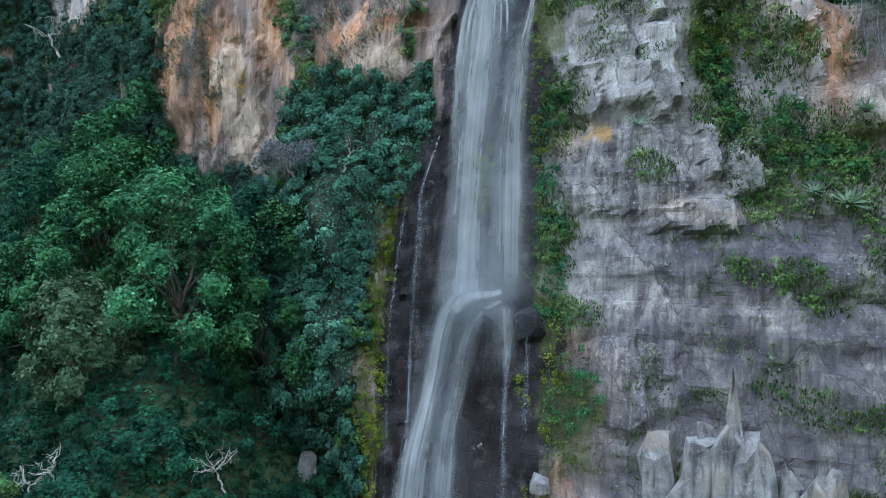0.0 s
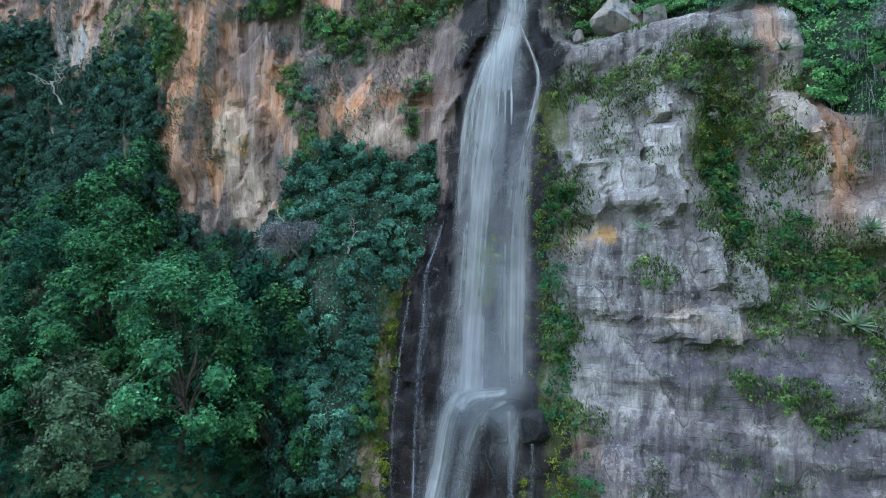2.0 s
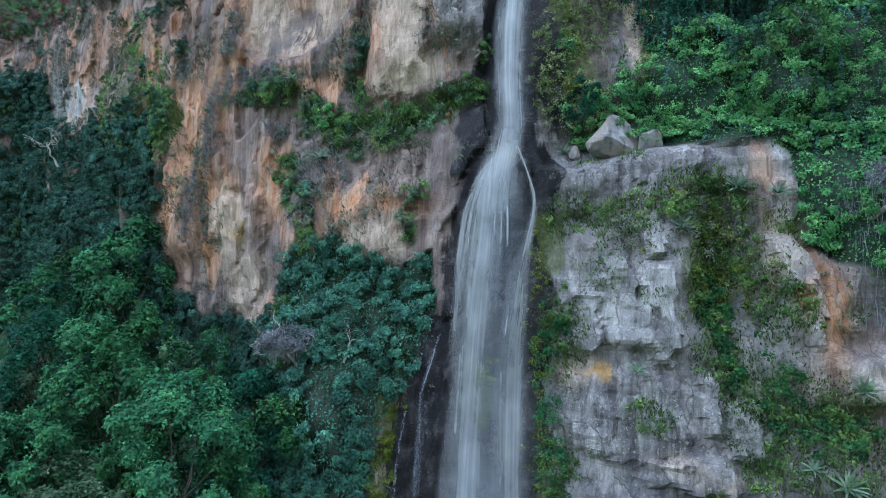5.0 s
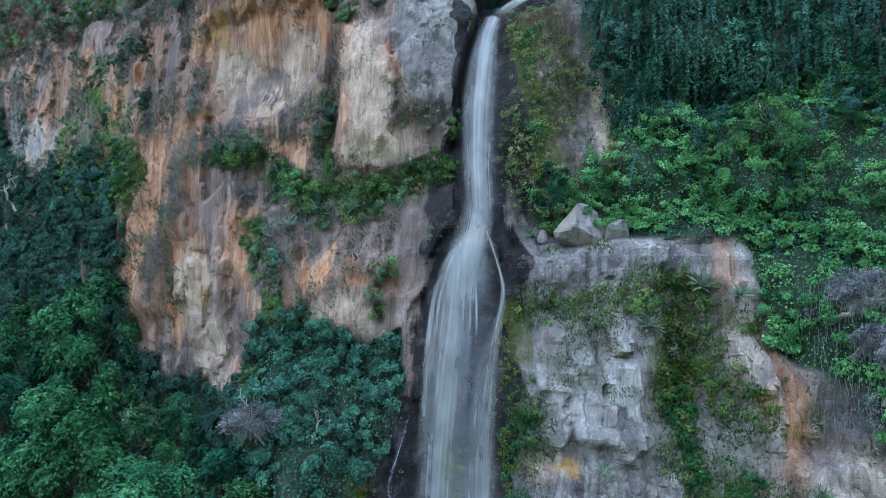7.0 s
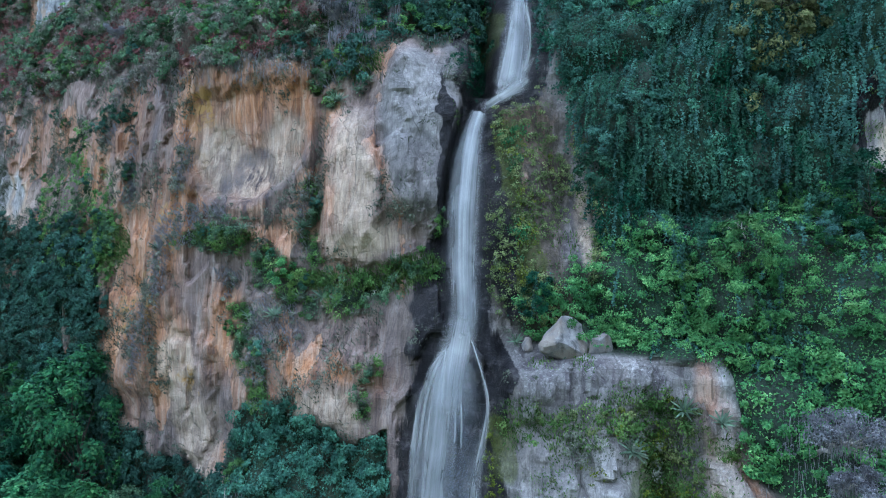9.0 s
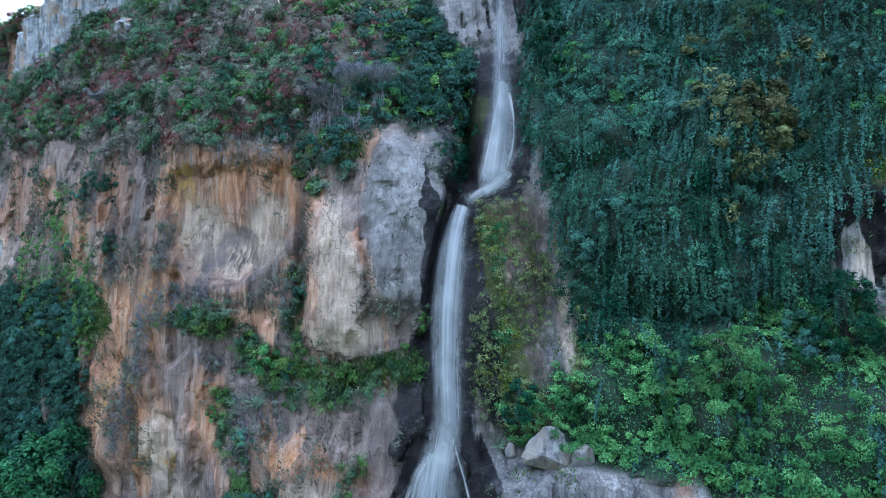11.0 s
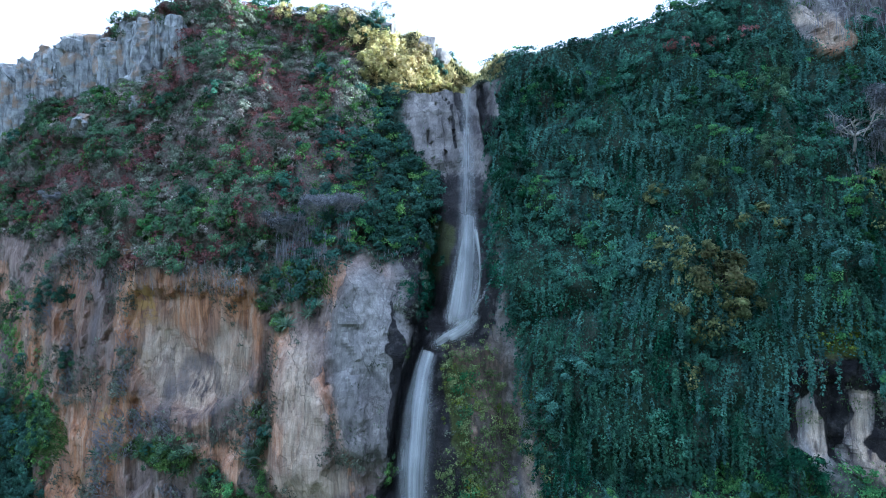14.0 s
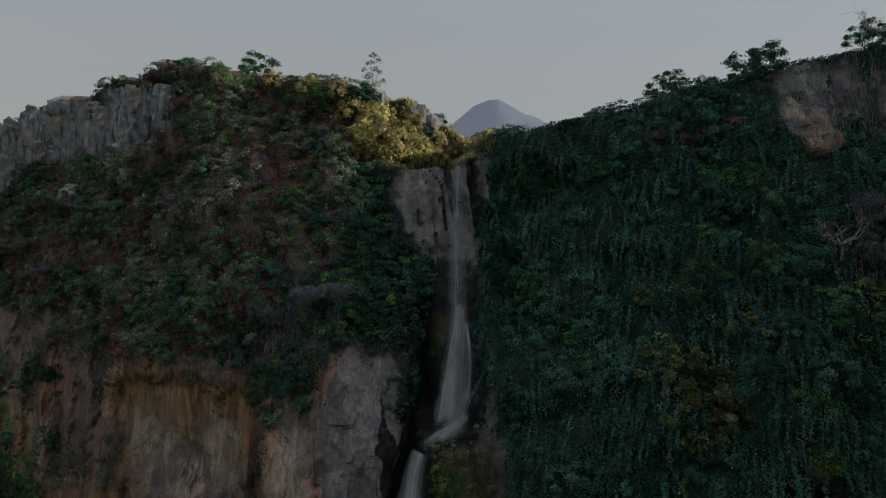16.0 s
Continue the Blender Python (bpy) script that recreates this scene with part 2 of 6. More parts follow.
    col = k.mix(k.math("MULTIPLY", k.attr("warm"), k.math("MULTIPLY", k.ramp(pa, (0.28, 0.30), (0.34, 0.0)), clean)), col, k.mix(streak2, (0.12, 0.10, 0.105), (0.26, 0.235, 0.24)))
    col = k.mix(k.attr("white"), col, k.ramp(mid, (0.3, (0.27, 0.265, 0.275)), (0.6, (0.46, 0.455, 0.455))))
    tone = k.math("MULTIPLY", k.ramp(pb, (0.0, 0.72), (1.0, 1.12)), k.ramp(qa, (0.0, 0.74), (1.0, 1.14)))
    tone = k.math("MULTIPLY", tone, k.math("MULTIPLY", k.ramp(stri, (0.32, 0.72), (0.5, 1.0), (0.68, 1.2)), k.ramp(grit, (0.35, 0.86), (0.65, 1.12))))
    shade = k.n("HueSaturation", Color=col, Value=tone)
    col = shade.outputs[0]
    seam = k.math("MAXIMUM", k.ramp(pe, (0.0, 0.8), (0.022, 0.0)), k.math("MULTIPLY", k.ramp(qe, (0.0, 1.0), (0.03, 0.0)), 0.3))
    stain = k.ramp(streak, (0.38, 1.0), (0.58, 0.0))
    col = k.mix(k.math("MULTIPLY", stain, k.math("ADD", k.math("MULTIPLY", k.attr("stain"), 0.82), 0.10)), col, (0.055, 0.046, 0.056))
    vio = k.math("MULTIPLY", k.attr("violet"), k.ramp(k.math("ADD", k.math("MULTIPLY", streak2, 0.6), k.math("MULTIPLY", mid, 0.4)), (0.40, 0.95), (0.60, 0.15)))
    col = k.mix(vio, col, k.ramp(mid, (0.35, (0.058, 0.054, 0.074)), (0.65, (0.150, 0.138, 0.165))))
    yel = k.math("MULTIPLY", k.attr("lichen"), k.ramp(mid, (0.48, 0.0), (0.56, 1.0)))
    col = k.mix(yel, col, (0.38, 0.23, 0.085))
    # grey-dark marks, broken up by noise
    dark_mark = k.math("MULTIPLY", k.attr("dark_mark"), k.ramp(k.math("ADD", k.math("MULTIPLY", mid, 0.5), k.math("MULTIPLY", stri, 0.5)), (0.38, 0.35), (0.55, 0.9)))
    col = k.mix(dark_mark, col, k.ramp(stri, (0.3, (0.075, 0.062, 0.068)), (0.7, (0.17, 0.145, 0.15))))
    white = k.math("MULTIPLY", k.ramp(fine, (0.56, 0.0), (0.66, 1.0)), k.math("ADD", k.math("MULTIPLY", k.attr("white"), 0.9), 0.14))
    col = k.mix(white, col, (0.54, 0.54, 0.54))
    # dark green below the leaf cover, shade of the gaps put into its colour
    soil = k.ramp(fine, (0.35, (0.010, 0.024, 0.014)), (0.7, (0.035, 0.075, 0.042)))
    scrub = k.ramp(fine, (0.35, (0.09, 0.075, 0.068)), (0.7, (0.25, 0.215, 0.19)))
    col = k.mix(k.attr("green"), col, k.mix(k.attr("scrub"), soil, scrub))
    umber = k.ramp(mid, (0.3, (0.030, 0.026, 0.018)), (0.5, (0.060, 0.050, 0.036)), (0.7, (0.125, 0.105, 0.08)))
    col = k.mix(k.math("MULTIPLY", k.attr("umber"), k.ramp(streak2, (0.35, 0.95), (0.68, 0.35))), col, umber)
    # near-black for wet rock, and for shade painted into recesses
    wet = k.ramp(k.math("ADD", k.attr("wet"), k.math("ADD", k.math("MULTIPLY", k.math("SUBTRACT", streak2, 0.5), 0.9), k.math("MULTIPLY", k.math("SUBTRACT", mid, 0.5), 0.9))), (0.40, 0.0), (0.62, 1.0))
    col = k.mix(k.math("MULTIPLY", wet, 0.97), col, k.ramp(mid, (0.36, (0.004, 0.004, 0.006)), (0.54, (0.014, 0.014, 0.017)), (0.68, (0.075, 0.070, 0.074))))
    mossc = k.ramp(fine, (0.3, (0.030, 0.042, 0.010)), (0.55, (0.085, 0.105, 0.020)), (0.75, (0.17, 0.17, 0.04)))
    mf = k.ramp(k.math("ADD", k.math("MULTIPLY", k.attr("moss"), 0.8), k.math("MULTIPLY", k.math("ADD", mid, fine), 0.35)), (0.72, 0.0), (0.95, 0.6))
    col = k.mix(mf, col, mossc)
    col = k.mix(k.ramp(big, (0.35, 0.22), (0.55, 0.0)), col, (0.12, 0.11, 0.12))
    gap = k.math("MAXIMUM", k.math("MULTIPLY", crack, 0.7), k.math("MULTIPLY", seam, k.ramp(mid, (0.38, 0.3), (0.55, 1.0))))
    bare = k.math("SUBTRACT", 1.0, k.attr("green"))
    col = k.mix(k.math("MULTIPLY", bare, k.math("MULTIPLY", gap, 0.62)), col, (0.045, 0.042, 0.036))
    h = k.math("ADD", k.math("MULTIPLY", mid, 0.55), k.math("ADD", k.math("MULTIPLY", fine, 0.32), k.math("ADD", k.math("MULTIPLY", streak2, 0.2), k.math("ADD", k.math("MULTIPLY", streak, 0.15), k.math("ADD", k.math("MULTIPLY", pa, 0.3), k.math("MULTIPLY", qb, 0.18))))))
    h = k.math("ADD", h, k.math("ADD", k.math("MULTIPLY", stri, 0.5), k.math("MULTIPLY", grit, 0.10)))
    h = k.math("SUBTRACT", h, k.math("MULTIPLY", gap, 0.7))
    k.bump(h, 0.75, 0.15)
    rough = k.math("SUBTRACT", 0.95, k.math("MULTIPLY", wet, 0.4))
    return k.done(col, rough, k.math("MULTIPLY", k.math("SUBTRACT", 1.0, k.math("MAXIMUM", k.attr("green"), k.math("MULTIPLY", wet, 0.6))), 0.22))


def stone_material(name, dark, mid, light, warm):
    k = Nodes(name)
    m, f = k.noise(1.1, 6, 0.65), k.noise(6.0, 6, 0.7)
    s = k.noise(1.0, 5, 0.6, at=(2.2, 2.2, 0.35))
    col = k.ramp(m, (0.28, dark), (0.5, mid), (0.72, light))
    col = k.mix(k.ramp(s, (0.36, 0.75), (0.5, 0.0)), col, tuple(0.4 * c for c in dark))
    col = k.mix(k.ramp(k.noise(0.5, 4), (0.52, 0.0), (0.62, 0.7)), col, warm)
    col = k.mix(k.ramp(f, (0.58, 0.0), (0.68, 0.5)), col, light)
    k.bump(k.math("ADD", m, k.math("MULTIPLY", f, 0.5)), 0.8, 0.15)
    return k.done(col, 0.9, 0.25)


def bark_material(name, dark, light):
    k = Nodes(name)
    m = k.noise(3.0, 5, 0.6, at=(2, 2, 0.4))
    k.bump(m, 0.7, 0.05)
    return k.done(k.ramp(m, (0.3, dark), (0.7, light)), 0.9, 0.2)


def water_material(name, strands, pale):
    """Falling water: a soft veil drawn out in strands along the fall, thin towards its edges."""
    k = Nodes(name)
    uv = k.t.nodes.new("ShaderNodeUVMap")
    m1 = k.n("Mapping", Vector=uv.outputs[0], Scale=(strands, 0.035, 1))
    m2 = k.n("Mapping", Vector=uv.outputs[0], Scale=(strands * 2.6, 0.07, 1))
    m3 = k.n("Mapping", Vector=uv.outputs[0], Scale=(0.5, 0.25, 1))
    a = k.n("TexNoise", Vector=m1.outputs[0], Scale=1.0, Detail=2.0).outputs[0]
    b = k.n("TexNoise", Vector=m2.outputs[0], Scale=1.0, Detail=3.0).outputs[0]
    c = k.n("TexNoise", Vector=m3.outputs[0], Scale=1.0, Detail=3.0).outputs[0]
    vary = k.math("ADD", k.math("MULTIPLY", k.math("SUBTRACT", a, 0.5), 0.8), k.math("ADD", k.math("MULTIPLY", k.math("SUBTRACT", b, 0.5), 0.55), k.math("MULTIPLY", k.math("SUBTRACT", c, 0.5), 0.9)))
    fine = k.n("TexNoise", Vector=k.n("Mapping", Vector=uv.outputs[0], Scale=(strands * 6.5, 0.10, 1)).outputs[0], Scale=1.0, Detail=2.0).outputs[0]
    vary = k.math("ADD", k.math("MULTIPLY", vary, 1.15), k.math("MULTIPLY", k.math("SUBTRACT", fine, 0.5), 0.4))
    dens = k.math("ADD", k.attr("body"), k.math("MULTIPLY", vary, k.math("ADD", k.math("MULTIPLY", k.attr("body"), 1.5), 0.14)))
    alpha = k.math("MULTIPLY", k.ramp(dens, (0.0, 0.0), (0.85, 0.85), (1.0, 0.92)), k.attr("edge"))
    col = k.ramp(dens, (0.1, tuple(0.62 * q for q in pale)), (0.9, pale))
    k.done(col, 0.7, 0.2)
    tr = k.n("BsdfTranslucent", Color=col)
    mx = k.n("MixShader", **{"0": 0.45, "1": k.bsdf.outputs[0], "2": tr.outputs[0]})
    clear = k.t.nodes.new("ShaderNodeBsdfTransparent")
    fin = k.n("MixShader", **{"0": alpha, "1": clear.outputs[0], "2": mx.outputs[0]})
    k.t.links.new(fin.outputs[0], k.out.inputs[0])
    return k.mat


ROCK = rock_material()
STONE = stone_material("grey_stone", (0.11, 0.105, 0.11), (0.24, 0.235, 0.24), (0.40, 0.39, 0.38), (0.27, 0.225, 0.19))
CRAG = stone_material("crag_stone", (0.10, 0.104, 0.114), (0.32, 0.328, 0.35), (0.55, 0.555, 0.57), (0.36, 0.24, 0.16))
DARKSTONE = stone_material("wet_stone", (0.010, 0.011, 0.014), (0.028, 0.028, 0.033), (0.075, 0.072, 0.075), (0.03, 0.03, 0.018))
BARK = bark_material("bark", (0.025, 0.022, 0.018), (0.085, 0.075, 0.062))
PALEBARK = bark_material("pale_bark", (0.22, 0.20, 0.18), (0.46, 0.44, 0.41))
OLIVE = leaf_material("olive_leaf", (0.036, 0.090, 0.050), (0.078, 0.160, 0.080), (0.145, 0.240, 0.122), vivid=0.9)
# dark green leaf that also carries the shade of the gorge bottom as colour
DEEP_SHADED = leaf_material("deep_shaded_leaf", (0.007, 0.036, 0.022), (0.016, 0.072, 0.042), (0.040, 0.130, 0.076))
LILAC = leaf_material("lichen_leaf", (0.13, 0.135, 0.155), (0.22, 0.225, 0.255), (0.34, 0.345, 0.38), 0.8, 0.2)
IVY = leaf_material("creeper_leaf", (0.028, 0.098, 0.078), (0.048, 0.160, 0.126), (0.088, 0.232, 0.182), vivid=0.82)
BROAD = leaf_material("broad_leaf", (0.018, 0.075, 0.036), (0.044, 0.155, 0.068), (0.110, 0.260, 0.108))
BRIGHT = leaf_material("bright_leaf", (0.040, 0.135, 0.050), (0.092, 0.235, 0.082), (0.180, 0.350, 0.122))
LIME = leaf_material("lime_leaf", (0.075, 0.135, 0.016), (0.155, 0.235, 0.030), (0.270, 0.340, 0.065))
HILL = leaf_material("slope_leaf", (0.024, 0.086, 0.058), (0.046, 0.152, 0.102), (0.088, 0.230, 0.156), vivid=0.88)
MOSS = leaf_material("olive_moss", (0.060, 0.082, 0.028), (0.118, 0.155, 0.052), (0.205, 0.240, 0.092), vivid=0.9)
DUSK = leaf_material("grey_green_leaf", (0.095, 0.120, 0.092), (0.180, 0.208, 0.160), (0.290, 0.308, 0.248))
RUST = leaf_material("rust_leaf", (0.115, 0.052, 0.052), (0.215, 0.100, 0.095), (0.310, 0.175, 0.160))
GRASS = leaf_material("grass_blade", (0.055, 0.130, 0.036), (0.115, 0.235, 0.066), (0.210, 0.335, 0.125))
DRY = bark_material("dry_strand", (0.13, 0.128, 0.145), (0.28, 0.275, 0.30))
TAN = leaf_material("dry_grass_leaf", (0.155, 0.135, 0.125), (0.270, 0.240, 0.220), (0.380, 0.350, 0.325), 0.8, 0.15)
YELLOW = leaf_material("yellowing_leaf", (0.080, 0.110, 0.045), (0.145, 0.170, 0.075), (0.235, 0.240, 0.115))
AGAVE = leaf_material("agave_leaf", (0.070, 0.120, 0.080), (0.130, 0.200, 0.135), (0.210, 0.290, 0.200), 0.45, 0.1)
# dry yellow leaf, brightened in colour so the lip's plants look sunlit
SUN_GOLD = leaf_material("sunlit_gold_leaf", (0.42, 0.41, 0.17), (0.62, 0.58, 0.28), (0.80, 0.75, 0.45), 0.5, 0.7)
FALL = water_material("falling_water", 1.7, (0.82, 0.835, 0.85))
THIN = water_material("thin_water", 2.0, (0.50, 0.56, 0.64))


# ---- the cliff: cross-sections by height (rows) and by station along x (columns), metres ahead of the first eye ----
XK = np.array((-60, -40, -28, -18, -9, -1, 5, 11, 19, 30, 50.0))
ZK = np.array((5, 20, 31, 41, 51, 61, 72, 84.0))
DEPTH = np.array((
    (96.0, 75.3, 63.9, 55.1, 44.7, 36.9, 32.4, 28.4, 24.8, 22.5, 15.5),
    (95.6, 74.9, 64.3, 56.1, 46.7, 40.8, 35.9, 32.4, 28.8, 25.5, 17.4),
    (95.0, 73.8, 64.0, 56.3, 49.1, 43.9, 38.3, 34.8, 32.0, 28.1, 19.8),
    (94.8, 74.3, 63.6, 56.1, 50.9, 45.7, 42.0, 39.8, 35.7, 31.3, 22.8),
    (95.1, 76.7, 64.9, 57.4, 52.5, 47.5, 45.8, 43.9, 39.8, 34.5, 27.0),
    (96.1, 78.7, 67.7, 59.6, 54.1, 51.5, 51.6, 49.0, 44.0, 37.6, 31.6),
    (99.1, 82.0, 72.7, 64.5, 59.6, 59.0, 59.0, 57.0, 50.9, 43.7, 35.5),
    (103.3, 86.2, 78.2, 71.3, 69.0, 68.3, 66.8, 64.3, 59.3, 54.2, 39.3)))


def weights(k, q):
    q = np.clip(q, k[0], k[-1])
    i = np.clip(np.searchsorted(k, q) - 1, 0, len(k) - 2)
    h = k[i + 1] - k[i]
    t = (q - k[i]) / h
    w, r = np.zeros((len(q), len(k))), np.arange(len(q))
    np.add.at(w, (r, i), 2 * t ** 3 - 3 * t ** 2 + 1)
    np.add.at(w, (r, i + 1), -2 * t ** 3 + 3 * t ** 2)
    for j, c in ((i, t ** 3 - 2 * t ** 2 + t), (i + 1, t ** 3 - t ** 2)):
        lo, hi = np.maximum(j - 1, 0), np.minimum(j + 1, len(k) - 1)
        g = c * h / (k[hi] - k[lo])
        np.add.at(w, (r, hi), g)
        np.add.at(w, (r, lo), -g)
    return w


def rim(x):
    """Height of the ridge."""
    left = np.interp(x, (-80, -46, -41.5, -40, -39, -28, -20, -17, -8, 0, 4, 8, 10.5, 14.5, 17.2), (83, 83.5, 82.8, 84.2, 85.0, 86.5, 87.3, 88.6, 87.2, 86.4, 86.2, 85.4, 83.8, 82.0, 81.2))
    right = np.interp(x, (17, 18, 20, 24, 30, 36, 45, 70), (80.4, 80.5, 80.9, 81.4, 83.4, 84.6, 86.0, 87.0))
    return np.where(x < 17.2, left, right)


gx = np.concatenate([np.arange(-80, -70, 1.6), np.arange(-70, -38, 0.36), np.arange(-38, 46.01, 0.22), np.arange(47, 72, 1.4)])
gz = np.concatenate([np.arange(-6, 2, 1.0), np.arange(2, 96.5, 0.22)])
GX, GV = np.meshgrid(gx, gz)
RIM = rim(GX) + 0.5 * fbm(GX / 4, GX * 0, 91, 3)
GZ = np.minimum(GV, RIM)
OVER = np.maximum(GV - RIM, 0)


def base_depth(x, z):
    shape = np.shape(x)
    x, z = np.ravel(x), np.ravel(z)
    return ((weights(ZK, z) @ DEPTH) * weights(XK, x)).sum(1).reshape(shape)


def blobs(spots, x, z, soft=0.25, warp=0.9, s=40):
    """A mask of rough-edged patches (x, z, half width, half height)."""
    wx = x + warp * fbm(x / 2.2, z / 2.2, s, 3)
    wz = z + warp * fbm(x / 2.2, z / 2.2, s + 5, 3)
    m = np.zeros(x.shape)
    for cx, cz, rx, rz in spots:
        d = np.hypot((wx - cx) / rx, (wz - cz) / rz)
        m = np.maximum(m, 1 - step(1 - soft, 1 + soft, d))
    return m


def slabs(spots, x, z, soft=0.08, warp=0.35, s=40):
    """A mask of broken blocks with fairly straight edges (x, z, half width, half height)."""
    wx = x + warp * fbm(x / 1.3, z / 1.6, s, 4)
    wz = z + warp * fbm(x / 1.6, z / 1.3, s + 5, 4)
    m = np.zeros(x.shape)
    for cx, cz, rx, rz in spots:
        d = (np.abs((wx - cx) / rx) ** 4 + np.abs((wz - cz) / rz) ** 4) ** 0.25
        m = np.maximum(m, 1 - step(1 - soft, 1 + soft, d))
    return m


def band(x, pts, soft=0.6):
    return np.interp(x, [p[0] for p in pts], [p[1] for p in pts])


# courses of the water: x, z, width
UPPER = ((11.1, 77.5, 0.9), (10.7, 74.5, 1.25), (10.15, 70, 1.6), (9.8, 66.5, 1.7), (9.5, 64.3, 1.8), (9.2, 62, 2.2), (8.9, 59.3, 2.7), (8.5, 57.2, 3.0), (8.0, 55.9, 3.0))
POOL = ((9.9, 57.6, 0.5), (8.8, 56.7, 0.7), (7.6, 56.0, 0.7), (6.7, 55.5, 0.7), (5.9, 54.8, 0.8))
MIDDLE = ((6.05, 55.1, 1.0), (5.5, 53.6, 1.2), (4.9, 51, 1.7), (4.5, 47.5, 1.9), (4.35, 44, 1.9), (4.35, 41.5, 1.8), (4.35, 40.2, 1.7), (3.8, 38.9, 1.9))
LOWER = ((3.9, 39.2, 1.6), (3.6, 37.8, 2.8), (3.45, 35, 4.0), (3.15, 31, 4.5), (2.65, 27, 4.7), (2.3, 23.5, 4.7), (2.0, 20, 4.7), (1.8, 16.4, 4.8))
FOOT_A = ((2.0, 19.2, 2.2), (1.0, 17.6, 2.6), (0.2, 16, 2.0), (-0.2, 14, 1.7), (-0.6, 11.5, 1.7), (-1.0, 9.3, 1.9), (-1.6, 6.5, 2.3), (-2.0, 2.5, 2.6))
FOOT_B = ((3.4, 18.2, 1.0), (2.3, 16.9, 1.4), (1.4, 15.4, 1.3), (0.8, 13, 1.4), (0.3, 10, 1.6), (-0.2, 6, 2.0), (-0.3, 2.5, 2.2))
FOOT_C = ((3.5, 17.0, 0.9), (3.2, 14, 0.8), (3.0, 10, 0.8), (2.8, 5, 0.9))
SIDE = ((-0.1, 27.8, 0.22), (-0.7, 25.8, 0.25), (-1.5, 23.6, 0.4), (-1.55, 21.5, 0.45), (-1.75, 18, 0.35), (-2.0, 14, 0.3), (-2.1, 9, 0.35), (-2.3, 4, 0.4))
SIDE_B = ((-2.3, 22.8, 0.3), (-2.9, 19.5, 0.25), (-3.3, 15, 0.25), (-3.4, 9, 0.3), (-3.5, 4, 0.3))
COURSES = (UPPER, POOL, MIDDLE, LOWER, FOOT_A, FOOT_B, FOOT_C, SIDE)


def course_mask(x, z, grow):
    m = np.zeros(x.shape)
    for c in COURSES:
        zs, xs, ws = [p[1] for p in c][::-1], [p[0] for p in c][::-1], [p[2] for p in c][::-1]
        half = np.interp(z, zs, ws) * 0.5
        d = np.abs(x - np.interp(z, zs, xs)) - half
        inside = step(zs[0] - 1.5, zs[0], z) * (1 - step(zs[-1] + 0.2, zs[-1] + 1.2, z))
        m = np.maximum(m, inside * (1 - step(0, grow, d)))
    return m


# where plants cover the rock
WEDGE = fbm(GX / 3.0, GZ / 3.0, 11, 4) + 0.45 * fbm(GX / 0.8, GZ / 0.9, 12, 2)
dome = step(-1.2, 1.2, GZ + 2.6 * WEDGE - band(GX, ((-80, 66), (-42, 64.5), (-30, 63), (-22, 61), (-16, 60.8), (-8, 59.8), (-3, 59.0), (0.5, 60.5), (4, 62.0), (9, 63)))) * (1 - step(0.2, 1.2, GX - band(GZ, ((55, 5.5), (63, 6.6), (68, 7.6), (71, 5.0), (77, 4.6), (78, 13.4), (80.4, 13.6), (81.2, 17.2), (90, 17.2)))))
hill = step(-0.5, 0.7, GX + 0.9 * WEDGE - band(GZ, ((36, 19.5), (38.4, 17.6), (38.9, 9.0), (40.5, 7.2), (43, 9.5), (46, 12.6), (50, 13.0), (57, 11.9), (60, 10.9), (70, 12.0), (77, 14.2), (80.2, 14.2), (81.2, 17.4), (96, 17.4)))) * step(38.2, 39.0, GZ)
east = step(-0.7, 0.7, GX + 1.0 * WEDGE - band(GZ, ((0, 22), (24, 22.5), (31, 21.6), (33, 18.4), (37, 18.2), (40, 18)))) * (1 - step(38.5, 40, GZ))
west = step(-0.6, 0.6, band(GX, ((-80, 59), (-56, 58), (-53, 50.5), (-46, 47.5), (-34, 47.5), (-29.0, 46), (-28.2, 40), (-27.6, 33), (-25.5, 29.5), (-21, 26.5), (-16, 25.6), (-13.6, 27.5), (-12.4, 32.0), (-10.5, 32.6), (-5, 31.8), (-2.4, 32.6), (-0.8, 32.5), (0, 26))) + 1.3 * WEDGE - GZ) * (1 - step(-0.4, 0.5, GX + 1.6 * WEDGE - band(GZ, ((0, -5.4), (10, -5.4), (18, -4.9), (22, -3.9), (27, -1.2), (32, -0.2), (40, -0.2)))))
ledges = blobs(((-16.5, 45.4, 2.2, 0.9), (-13.6, 45.9, 2.4, 1.0), (-8.6, 42.2, 2.6, 1.5), (-4.2, 42.0, 4.2, 1.3), (1.2, 43.4, 2.2, 1.3), (-10.3, 43.2, 1.6, 1.6), (-7.2, 40.6, 2.0, 1.1), (-6.6, 46, 0.8, 3.0), (-2.2, 35.2, 0.6, 2.6), (-6.9, 49.5, 0.6, 1.6), (-12.6, 38.5, 1.0, 2.2), (-27.5, 47, 1.6, 1.8), (-10.8, 35, 1.0, 3.0), (3.0, 47, 0.9, 1.2), (-5.5, 57.8, 1.6, 2.0)), GX, GZ, 0.3, 0.8, 60)
